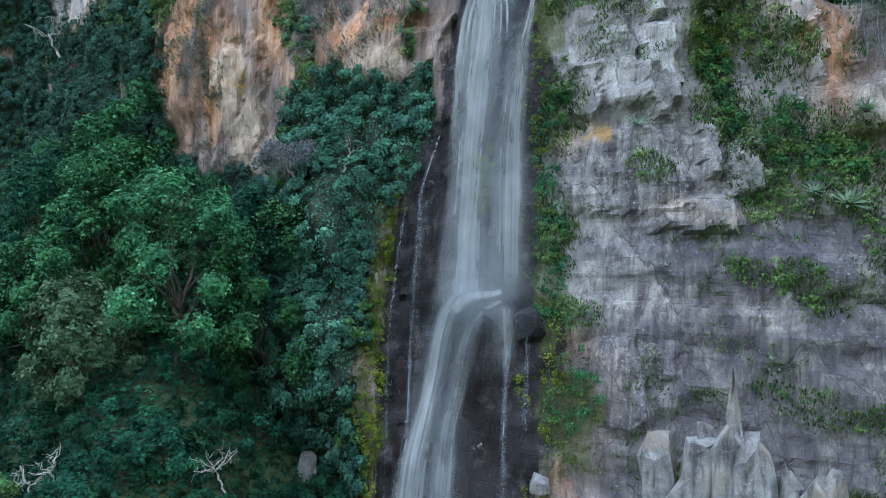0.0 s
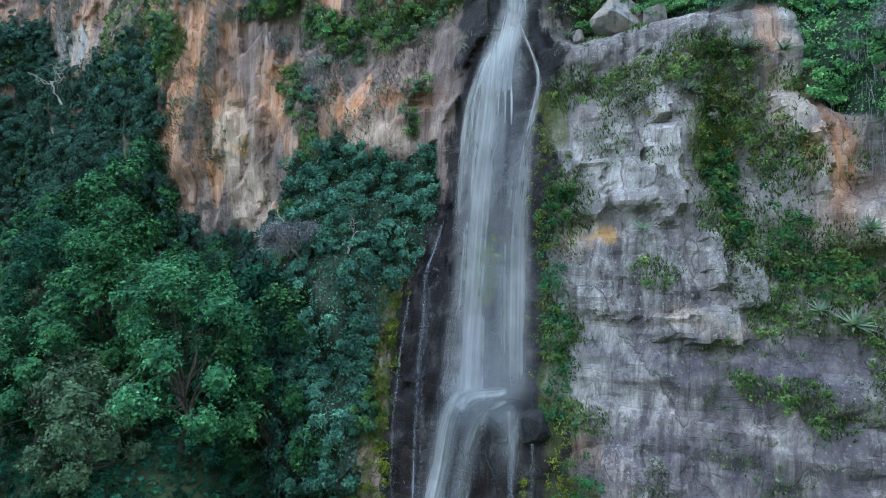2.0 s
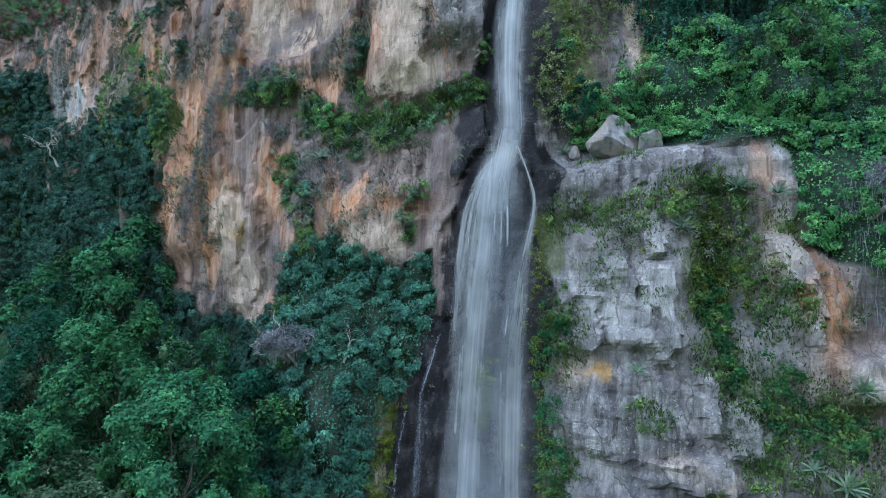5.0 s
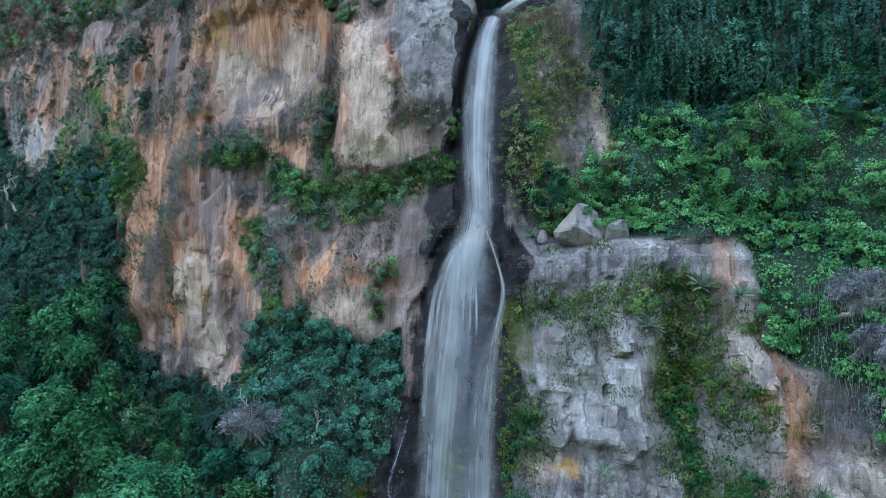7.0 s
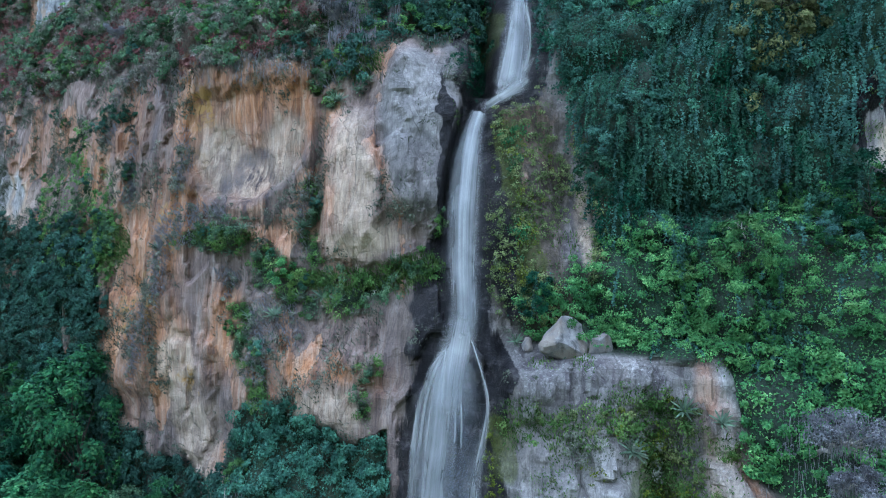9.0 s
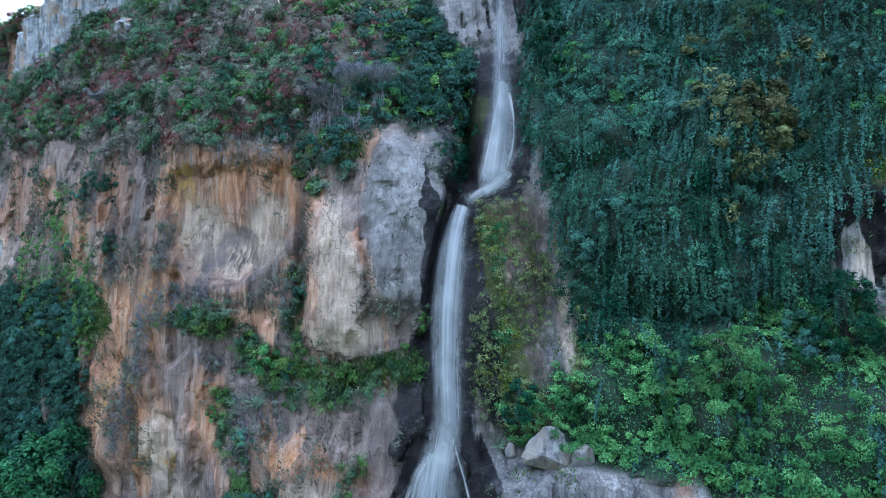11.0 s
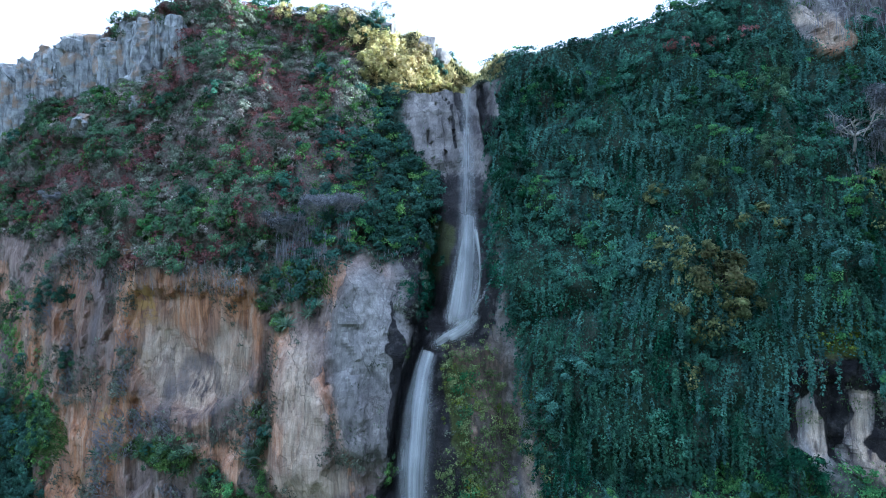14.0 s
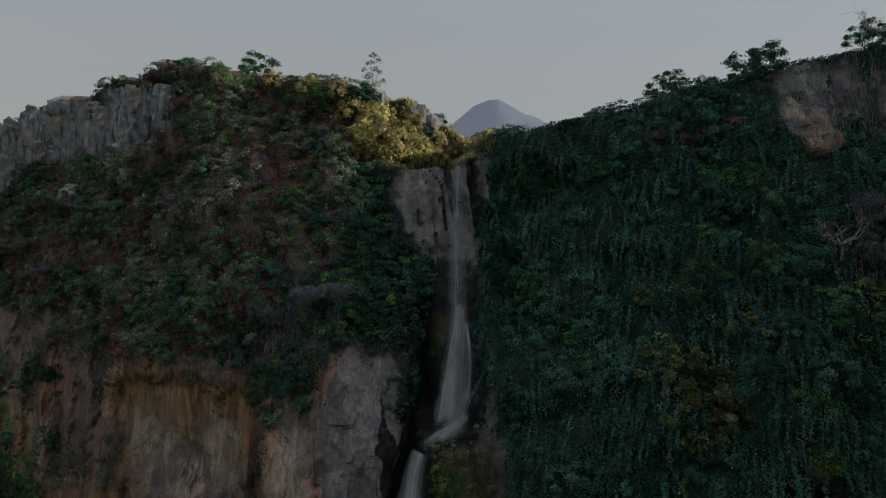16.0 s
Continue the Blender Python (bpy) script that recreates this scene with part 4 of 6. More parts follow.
# ---- ground: a talus slope below the left face, falling to the valley; one sheet to the horizon ----
def ground_z(x, y):
    x, y = np.asarray(x, float), np.asarray(y, float)
    d = np.maximum(base_depth(x, 0 * x + 12.0) - y, 0)
    left = step(-6, -19, x)
    foot = 3.5 + 19.0 * left + 6.5 * step(6, 11, x)
    slope = 0.30 + 0.36 * left + 0.1 * step(6, 11, x)
    low = -4 - 0.02 * np.clip(40 - y, 0, 130)
    hi = foot - slope * d
    k = 2.0
    z = np.logaddexp(hi / k, low / k) * k
    # unseen hillside behind the camera, added to block low sky light
    far = np.maximum(-45 - y, 0)
    z = z + 300 * (1 - np.exp(-far * 1.1 / 300))
    return z + 0.5 * fbm(x / 5, y / 5, 200, 4)


def spread(near, far, fine):
    out = np.arange(-near, near + 0.1, fine)
    more = near * np.geomspace(1.04, far / near, 34)
    return np.concatenate([-more[::-1], out, more])


hx, hy = spread(70, 4000, 1.0), spread(75, 4000, 1.0)
HX, HY = np.meshgrid(hx, hy)
HZ = ground_z(HX, HY)
M, K = HX.shape
ii = np.arange(M - 1)[:, None] * K + np.arange(K - 1)[None]
soil = Nodes("forest_floor")
sf, sb = soil.noise(3.0, 6, 0.7), soil.noise(0.08, 4)
soil.bump(sf, 0.8, 0.15)
SOIL = soil.done(soil.mix(soil.ramp(sb, (0.4, 0.0), (0.6, 1.0)), soil.ramp(sf, (0.3, (0.012, 0.022, 0.012)), (0.7, (0.035, 0.055, 0.028))), (0.05, 0.07, 0.03)), 0.95)
ground = new("ground", mesh_np("ground", np.stack([HX, HY, HZ], -1).reshape(-1, 3), np.stack([ii, ii + 1, ii + 1 + K, ii + K], -1).reshape(-1, 4), SOIL, True))
tagged(ground, "dark leafy forest floor sloping up to the cliff foot", "ground", kind="structure")

# far mountain beyond the ridge
ma, mb = np.meshgrid(np.linspace(-1, 1, 70), np.linspace(0, 1, 30))
mh = (np.maximum(1 - np.abs(ma) / 0.30, 0) ** 0.9 * 212 + np.maximum(1 - np.abs(ma - 0.46) / 0.34, 0) * 190 + 400) * (1 - (2 * mb - 1) ** 2) + 26 * fbm(ma * 8, mb * 5, 77, 4)
mk = np.arange(29)[:, None] * 70 + np.arange(69)[None]
# distance haze is put into the blue colour and a faint emission
haze = Nodes("hazed_mountain")
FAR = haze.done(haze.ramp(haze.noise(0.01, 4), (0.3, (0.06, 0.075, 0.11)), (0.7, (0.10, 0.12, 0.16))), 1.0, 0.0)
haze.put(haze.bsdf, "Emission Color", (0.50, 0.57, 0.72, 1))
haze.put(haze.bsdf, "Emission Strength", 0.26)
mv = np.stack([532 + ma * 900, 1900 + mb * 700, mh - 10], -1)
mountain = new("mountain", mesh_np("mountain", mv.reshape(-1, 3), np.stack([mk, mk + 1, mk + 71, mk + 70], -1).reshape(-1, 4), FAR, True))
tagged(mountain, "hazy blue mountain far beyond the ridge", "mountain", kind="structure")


# ---- falling water ----
def ribbon(course, off, seed, body=0.0, spill=0.0, wander=0.07, head=0.8, tail=1.5):
    """A sheet of falling water that follows its course in front of the rock."""
    c = np.array(course)
    run = np.concatenate([[0], np.cumsum(np.hypot(np.diff(c[:, 0]), np.diff(c[:, 1])))])
    s = np.arange(0, run[-1], 0.18)
    px, pz, pw = (np.convolve(np.pad(np.interp(s, run, c[:, k]), 4, "edge"), np.ones(9) / 9, "valid") for k in range(3))
    u = np.linspace(-0.5, 0.5, 21)
    wob = 0.35 * wander * vnoise(s / 5.0, s * 0, seed)[:, None]
    tx, tz = np.gradient(px), np.gradient(pz)
    tl = np.hypot(tx, tz) + 1e-6
    side = (u[None] + wob) * pw[:, None] * (1 + 0.05 * vnoise(s / 4.0, s * 0, seed + 3)[:, None])
    X = px[:, None] - side * (tz / tl)[:, None]
    Z = pz[:, None] + side * (tx / tl)[:, None]
    Y = np.vectorize(lambda a, b: cliff_y(a, min(b, 76.4), True))(X, Z)
    Y = np.min([np.roll(np.pad(Y, ((6, 6), (0, 0)), "edge"), q, 0)[6:-6] for q in range(-5, 6)], 0)
    mean = Y.min(1, keepdims=True)
    Y = Y * 0.3 + mean * 0.7 - off - 0.12 * np.cos(u * np.pi)[None] - 0.05 * vnoise(u[None] * 6 + 0 * s[:, None], s[:, None] / 6, seed + 5)
    pad = 10
    Y = np.stack([np.convolve(np.pad(Y[:, k], pad, "edge"), np.ones(2 * pad + 1) / (2 * pad + 1), "valid") for k in range(len(u))], 1)
    front = np.minimum.accumulate(Y, 0) if spill else Y
    Y = Y * (1 - spill) + front * spill
    a, b = Y.shape
    k = np.arange(a - 1)[:, None] * b + np.arange(b - 1)[None]
    f = np.stack([k, k + 1, k + 1 + b, k + b], -1).reshape(-1, 4)
    return np.stack([X, Y, Z], -1).reshape(-1, 3), f, np.stack([(u[None] * pw[:, None] + seed), s[:, None] + 0 * u[None] + seed * 3.7], -1).reshape(-1, 2), \
        (np.cos(np.clip(u * 1.0, -0.5, 0.5) * np.pi)[None] ** 1.3 * step(0, head, s)[:, None] * step(0, tail, run[-1] - s)[:, None]).ravel(), np.full(a * b, body)


waterfall = tagged(new("waterfall"), "white waterfall dropping in steps down a wet cliff", "waterfall", kind="structure")


def stream(name, course, mat, off, seed, body=0.4, spill=0.0, **kw):
    v, f, uv, edge, bd = ribbon(course, off, seed, body, spill, **kw)
    me = mesh_np(name, v, f, mat, True)
    lay = me.uv_layers.new(name="UVMap")
    lay.data.foreach_set("uv", uv[f.ravel()].astype(np.float32).ravel())
    paint(me, "edge", edge)
    paint(me, "body", bd)
    return part(name, me, waterfall)


VEIL_L = ((3.7, 38.9, 1.4), (2.8, 36.5, 2.5), (2.4, 33, 2.6), (2.0, 29, 2.6), (1.5, 24, 2.7), (1.2, 20, 3.0), (1.0, 16.4, 3.6))
VEIL_R = ((4.4, 39.9, 0.3), (5.1, 37.6, 0.28), (5.5, 35.6, 0.35), (5.05, 33.6, 0.6), (4.35, 31.3, 1.2), (3.85, 27, 2.0), (3.6, 22, 2.2), (3.4, 16.8, 2.5))
VEIL = ((3.7, 38.9, 2.2), (3.3, 35, 4.4), (2.9, 30, 5.0), (2.4, 24, 5.2), (2.1, 19, 5.6), (1.9, 15.6, 5.8))
FOOT = ((2.0, 18.6, 3.0), (0.9, 17.0, 3.4), (0.25, 15, 3.2), (-0.2, 12.5, 3.5), (-0.65, 8.8, 4.0), (-0.8, 6, 4.4), (-1.0, 2.5, 5.0))
CORE = ((2.4, 18.3, 0.5), (1.5, 17.9, 0.8), (0.5, 17.0, 1.2), (0.0, 15.4, 1.3), (-0.4, 13, 1.3), (-1.0, 10.5, 1.4), (-1.6, 8.0, 1.8), (-2.0, 5.5, 2.2), (-2.3, 2.5, 2.4))
CORE_B = ((3.6, 17.4, 0.5), (2.5, 17.0, 0.8), (1.6, 16.2, 1.0), (1.1, 14.5, 1.0), (0.9, 12.6, 1.1), (0.2, 10, 1.3), (-0.1, 7, 1.5), (-0.2, 2.5, 1.8))
stream("upper_drop", UPPER[:6], FALL, 0.3, 1, 0.36, head=0.15)
stream("upper_veil", [(x, z, w * 1.2) for x, z, w in UPPER[:7]], THIN, 0.5, 15, 0.12, head=0.15)
stream("upper_cascade", ((9.75, 65.5, 1.2), (9.5, 63.6, 1.5), (9.15, 61.5, 2.0), (8.8, 59.4, 2.3), (8.4, 57.6, 2.4), (8.0, 56.2, 2.6)), FALL, 0.5, 60, 0.50, wander=0.15)
stream("upper_cascade", ((9.6, 64.6, 0.6), (9.0, 62.4, 0.8), (8.6, 60.2, 0.9), (8.1, 58.0, 1.1), (7.6, 56.0, 1.2)), FALL, 0.56, 61, 0.74, wander=0.25)
stream("upper_cascade", ((9.9, 64.4, 0.4), (10.0, 62.4, 0.5), (9.9, 60.4, 0.5), (9.5, 58.6, 0.7), (8.9, 57.0, 0.9)), FALL, 0.6, 62, 0.44, wander=0.25)
stream("upper_spray", [(x, z, w * 0.8) for x, z, w in UPPER[3:]], THIN, 0.7, 21, 0.12)
stream("cascade_branch", ((10.5, 59.6, 0.2), (10.1, 59.0, 0.3), (9.6, 58.2, 0.5), (9.0, 57.2, 0.7), (8.4, 56.2, 0.9)), FALL, 0.55, 31, 0.36)
stream("rock_run", [(x, z, w * 1.3) for x, z, w in POOL], FALL, 0.3, 3, 0.5)
stream("middle_drop", [(x, z, w * 1.15) for x, z, w in MIDDLE], FALL, 0.35, 4, 0.66, head=0.3)
stream("middle_spray", [(x, z, w * 1.6) for x, z, w in MIDDLE], THIN, 0.6, 14, 0.18)
stream("turn", ((4.3, 41.0, 1.8), (4.0, 39.8, 2.2), (3.7, 38.4, 2.8), (3.4, 36.6, 3.2), (3.2, 34.0, 3.4)), FALL, 0.5, 27, 0.46)
stream("lower_veil", VEIL, THIN, 0.9, 6, 0.22, 0.5)
stream("lower_drop", VEIL_L, FALL, 0.5, 5, 0.47, 0.5)
stream("lower_drop", VEIL_R, FALL, 0.6, 7, 0.42, 0.5, tail=2.5)
for k, (dx, wd, z0, dense) in enumerate(((-2.0, 0.5, 25, 0.5), (-1.6, 0.35, 29, 0.6), (-1.2, 0.4, 25, 0.5), (-0.8, 0.3, 30, 0.62), (-0.4, 0.35, 29, 0.5), (0.0, 0.25, 32, 0.6), (0.4, 0.3, 31, 0.5), (0.8, 0.25, 33, 0.55))):
    stream("strand", [(3.6, 38.9, 0.4), (3.35 + dx * 0.55, 37.4, wd), (3.2 + dx * 0.9, 35, wd * 0.9), (3.0 + dx * 1.02, 32, wd * 1.2), (2.7 + dx * 1.1, z0, wd * 1.6)], FALL, 0.75 + 0.02 * k, 40 + k, dense, tail=4.0, wander=0.2)
stream("base_spray", ((2.2, 21.5, 4.6), (1.9, 18.5, 5.4), (1.2, 15.5, 5.2), (0.6, 12.5, 4.6)), THIN, 1.1, 16, 0.15, 0.5, head=2.5, tail=2.5)
stream("step_splash", ((3.5, 17.9, 0.5), (2.6, 17.4, 0.7), (1.8, 17.6, 0.8), (1.0, 17.2, 0.9), (0.3, 16.2, 1.0)), FALL, 0.9, 70, 0.72, head=0.6, tail=0.8)
stream("step_fringe", ((3.2, 17.2, 1.5), (3.2, 16.2, 1.5), (3.2, 14.8, 1.4), (3.1, 13.0, 1.3)), FALL, 0.9, 71, 0.30, head=0.2, tail=2.5)
stream("turn_splash", ((4.5, 39.8, 1.3), (4.0, 39.0, 1.5), (3.5, 38.2, 1.7), (3.2, 37.2, 1.8)), FALL, 0.7, 72, 0.66, head=0.8, tail=1.6)
stream("pool_splash", ((9.2, 57.4, 1.8), (8.6, 56.6, 1.6), (7.8, 56.1, 1.2), (6.9, 55.6, 1.0)), FALL, 0.7, 73, 0.62, head=0.8, tail=0.8)
stream("foot_veil", FOOT, THIN, 0.8, 8, 0.30, head=1.5)
stream("foot_stream", CORE, FALL, 0.6, 9, 0.80)
stream("foot_stream", CORE_B, FALL, 0.65, 28, 0.48)
stream("foot_trickle", [(x + 0.15, z, w * 0.5) for x, z, w in FOOT_C], THIN, 0.5, 10, 0.34, wander=0.5, tail=4.0)
stream("foot_trickle", ((4.3, 17.0, 0.4), (4.4, 14.5, 0.35), (4.2, 12, 0.4), (4.1, 9.5, 0.4)), THIN, 0.5, 17, 0.30, wander=0.6, tail=3.0)
stream("side_trickle", SIDE, THIN, 0.25, 11, 0.34, wander=0.5)
stream("side_trickle", [(x + 0.35, z, w) for x, z, w in SIDE[2:]], THIN, 0.25, 18, 0.18, wander=0.8)
stream("side_trickle", SIDE_B, THIN, 0.2, 12, 0.24, wander=0.6)


# ---- creepers and bushes that cover the slopes ----
def carpet(name, mask, mat, per_m2, radius, size, label, category, lift=0.35, squash=0.75, aspect=0.8, droop=0.5, hang=0.0):
    """Overlapping leafy clumps on the rock, or strands that hang down it."""
    per_m2, size = per_m2 * 1.7, size * 0.78
    area = area_of(mask)
    n = int(area / (radius * radius * 1.8))
    c, nrm = on_cliff(mask, n)
    r = radius * (0.6 + 0.8 * RNG.random(n))
    k = RNG.integers(0, n, int(area * per_m2))
    out = unit(nrm[k] * 1.15 + np.array((0, -0.1, 0.18)) + 0.9 * rand_dirs(len(k)))
    p = c[k] + nrm[k] * lift * r[k, None] + out * (r[k] * (0.55 + 0.5 * RNG.random(len(k)) ** 0.5))[:, None] * np.array((1, 1, squash))
    if hang:
        down = unit(np.array((0, 0, -1.0)) + nrm * nrm[:, 2:])
        far = RNG.random(len(k))
        swell = 0.12 + 0.55 * lift * np.sin(np.pi * np.clip(far * 0.8 + 0.15, 0, 1))
        p = c[k] + nrm[k] * swell[:, None] * (0.5 + r[k, None]) + down[k] * (far * hang * (0.4 + r[k] / radius * 0.6))[:, None] + rand_dirs(len(k)) * 0.34 * RNG.random((len(k), 1)) * radius
        out = unit(nrm[k] + np.array((0, -0.1, 0.25)) + 0.45 * rand_dirs(len(k)))
    q, qn = on_cliff(mask, int(area * per_m2 * 0.24))
    p, out = np.concatenate([p, q + qn * 0.3 * RNG.random((len(q), 1))]), np.concatenate([out, unit(qn + 0.6 * rand_dirs(len(q)))])
    v, f = leaf_arrays(p, out, size * (0.65 + 0.7 * RNG.random(len(p))), aspect, droop)
    ob = new(name, mesh_np(name, v, f, mat))
    return tagged(ob, label, category, kind="stuff")


hill_full = np.clip(hill - bare, 0, 1) * (1 - water_zone)
low_hill = step(-0.3, 0.3, 0.95 * fbm(GX / 3, GZ / 3, 300, 4) + step(6, 13, GX) * step(49.5, 44.5, GZ + 0.24 * (20 - GX)) - 0.5)
mid_hill = step(0.05, 0.3, fbm(GX / 4.5, GZ / 4.5, 301, 3)) * (1 - low_hill)
olive_hill = step(0.12, 0.35, fbm(GX / 3.6, GZ / 3.0, 305, 3)) * (1 - low_hill)
deep_hill = step(0.05, 0.3, fbm(GX / 3.0, GZ / 4.5, 306, 3)) * (1 - low_hill)
carpet("bush_cover", hill_full * olive_hill * (1 - 0.7 * mid_hill), HILL, 60, 0.6, 0.21, "mid green bushes among the creeper", "bushes", 0.6)
carpet("creeper_cover", hill_full * deep_hill * (1 - 0.6 * olive_hill), DEEP_SHADED, 56, 0.5, 0.21, "deep green creeper in the slope's hollows", "creeper", 0.2, hang=1.8, droop=0.9)
carpet("creeper_cover", hill_full * (1 - 0.9 * low_hill) * (1 - 0.6 * mid_hill) * (1 - 0.6 * olive_hill) * (1 - 0.6 * deep_hill), IVY, 84, 0.5, 0.205, "dark green creeper covering the steep slope", "creeper", 0.6, hang=2.2, droop=0.9)
carpet("bush_cover", hill_full * low_hill, BRIGHT, 104, 0.5, 0.165, "light green bushy growth above the rock ledge", "bushes", 0.5)
carpet("bush_cover", hill_full * mid_hill, HILL, 80, 0.6, 0.205, "mid green creeper strands on the steep slope", "creeper", 0.7, hang=2.6, droop=0.9)
carpet("bush_cover", blobs(((23.2, 58.5, 1.6, 2.2), (22.0, 61.5, 1.2, 1.2), (21.4, 54.0, 0.8, 0.7), (35.4, 66, 1.6, 1.8), (19, 66, 0.9, 0.9), (24.4, 61.5, 1.0, 1.4)), GX, GZ, 0.5, 1.0, 302), YELLOW, 34, 0.5, 0.24, "yellowing leaves among dark creeper", "bushes", 0.9)
carpet("bush_cover", blobs(((28.2, 78.6, 1.6, 0.6), (31.0, 79.2, 1.0, 0.5)), GX, GZ, 0.5, 0.6, 303), RUST, 44, 0.5, 0.20, "red-brown dry leaves below the ridge", "bushes", 0.9)
carpet("bush_cover", np.clip(east - bare, 0, 1) * (GX < 30) * (GZ > 8), BRIGHT, 80, 0.6, 0.20, "bright green bushes at the cliff's edge", "bushes")
dome_full = np.clip(dome - cragside - notch - bare, 0, 1) * (1 - water_zone)
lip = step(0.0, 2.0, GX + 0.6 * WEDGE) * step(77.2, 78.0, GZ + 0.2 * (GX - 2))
lee = step(-5, 3, GX + 0.4 * (72 - GZ) + 2.0 * WEDGE) * (1 - lip)
mixn, mixm = fbm(GX / 3.0, GZ / 2.2, 310, 3), fbm(GX / 2.6, GZ / 2.0, 311, 3)
carpet("bush_cover", dome_full * (1 - lee) * (1 - lip) * step(0.0, 0.25, fbm(GX / 4.5, GZ / 3.0, 312, 3)), OLIVE, 44, 0.75, 0.22, "olive scrub spread over the domed slope", "bushes", 0.6)
carpet("bush_cover", dome_full * lee * (1 - lip), IVY, 60, 0.7, 0.27, "dark green bushes in the gully beside the fall", "bushes")
carpet("bush_cover", dome_full * (1 - lee) * (1 - lip) * step(0.1, 0.3, mixn), OLIVE, 46, 0.65, 0.24, "olive green bushes on the domed slope", "bushes")
carpet("bush_cover", dome_full * (1 - lee) * (1 - lip) * step(0.12, -0.1, mixn) * step(-0.25, 0.05, mixm), DUSK, 54, 0.6, 0.22, "grey-green scrub on the domed slope", "bushes")
carpet("bush_cover", dome_full * (1 - lee) * (1 - lip) * step(0.02, -0.16, mixm), RUST, 50, 0.55, 0.20, "rust-red dry scrub on the domed slope", "bushes")
carpet("bush_cover", dome_full * (1 - lee) * (1 - lip) * step(0.0, 0.2, mixm), TAN, 50, 0.5, 0.20, "pale dry scrub on the domed slope", "bushes")
carpet("bush_cover", dome_full * lip * np.maximum(step(6.5, 4.5, GX), step(-0.05, 0.2, fbm(GX / 1.6, GZ / 1.3, 322, 3))), SUN_GOLD, 50, 0.5, 0.19, "yellow-green bushes above the fall's lip, sunlight put into their leaf colour", "bushes")
carpet("bush_cover", dome_full * (1 - lip) * step(0.14, 0.3, fbm(GX / 2.2, GZ / 1.8, 320, 3)), GRASS, 50, 0.55, 0.19, "fresh green shrubs on the domed slope", "bushes")
west_full = west * (1 - water_zone) * np.where((GX < -19) & (GZ < 52), step(-0.7, -0.4, fbm(GX / 2.0, GZ / 6.0, 63, 3)), 1.0)
carpet("creeper_cover", west_full * step(-14, -10, GX) * (GZ > 3), HILL, 80, 0.7, 0.24, "green creeper hanging beside the falls", "creeper")
carpet("creeper_cover", west_full * step(-11, -14, GX) * (GZ > 21), IVY, 70, 0.75, 0.28, "dark creeper on the shaded rock", "creeper")
ledge_n = step(-0.1, 0.15, fbm(GX / 1.5, GZ / 1.5, 62, 3))
carpet("bush_cover", ledges * (1 - water_zone) * ledge_n, OLIVE, 95, 0.5, 0.15, "green plants along the rock ledges", "bushes")
carpet("bush_cover", ledges * (1 - water_zone) * (1 - ledge_n), GRASS, 95, 0.5, 0.15, "fresh green plants along the rock ledges", "bushes")
carpet("bush_cover", np.clip(blobs(((14.2, 32.5, 2.2, 3.6), (11.5, 33.6, 3.0, 1.2), (8.2, 49.5, 1.4, 3.5), (8.2, 44.5, 1.2, 2.8), (5.2, 24, 0.5, 5), (6.2, 11.8, 1.2, 2.4), (31, 56.4, 2.4, 1.2), (-4.2, 14, 0.7, 5)), GX, GZ, 0.5, 0.9, 330), 0, 1) * step(-0.1, 0.3, fbm(GX / 1.2, GZ / 1.2, 331, 3)), LIME, 40, 0.35, 0.15, "yellow-green moss and ferns on wet rock", "moss")
carpet("moss_cover", blobs(((-4.7, 8.5, 0.7, 5.5), (-4.4, 15, 0.55, 4.5), (-3.5, 20.5, 0.4, 3.0), (-2.6, 24.0, 0.4, 1.6)), GX, GZ, 0.3, 0.5, 348) * step(-0.6, -0.3, fbm(GX / 0.9, GZ / 2.0, 349, 3)), LIME, 130, 0.3, 0.13, "bright yellow-green moss strip beside the falls", "moss")
gully = blobs(((15.0, 33.2, 1.4, 2.2), (14.2, 30.0, 1.0, 2.6), (15.8, 30.4, 1.0, 2.0), (12.6, 35.4, 2.0, 0.9), (9.6, 35.0, 1.6, 0.7), (15.6, 35.6, 1.2, 1.4), (14.6, 27.6, 1.2, 1.2), (16.2, 25.8, 1.6, 1.4), (18.0, 24.0, 1.8, 1.4), (8.4, 32.6, 0.9, 0.7), (6.4, 28.4, 0.7, 1.8), (10.2, 25.0, 0.9, 0.6)), GX, GZ, 0.4, 0.8, 371) * (1 - slab_all) * (1 - water_zone)
carpet("bush_cover", gully * step(-0.35, -0.05, fbm(GX / 1.1, GZ / 1.3, 372, 3)) * step(31.5, 28.5, GZ + WEDGE), BROAD, 60, 0.45, 0.2, "green bushes and ferns between the rock slabs", "bushes", 0.5)
carpet("grass_tufts", gully * step(0.1, 0.3, fbm(GX / 1.0, GZ / 1.0, 375, 3)), GRASS, 70, 0.4, 0.17, "fresh green ferns on the rock face", "ferns", 0.4)
carpet("moss_cover", gully * step(-0.35, -0.05, fbm(GX / 1.1, GZ / 1.3, 373, 3)) * step(28.5, 31.5, GZ + WEDGE) * step(-0.15, 0.1, fbm(GX / 0.9, GZ / 0.9, 374, 3)), MOSS, 80, 0.35, 0.15, "olive moss and ferns between the rock slabs", "moss", 0.4)
carpet("grass_tufts", GRASSY * step(-0.25, 0.05, fbm(GX / 1.3, GZ / 1.1, 352, 3)), GRASS, 44, 0.4, 0.17, "rounded clumps of fresh grass on the rock ledges", "grass", 0.2)
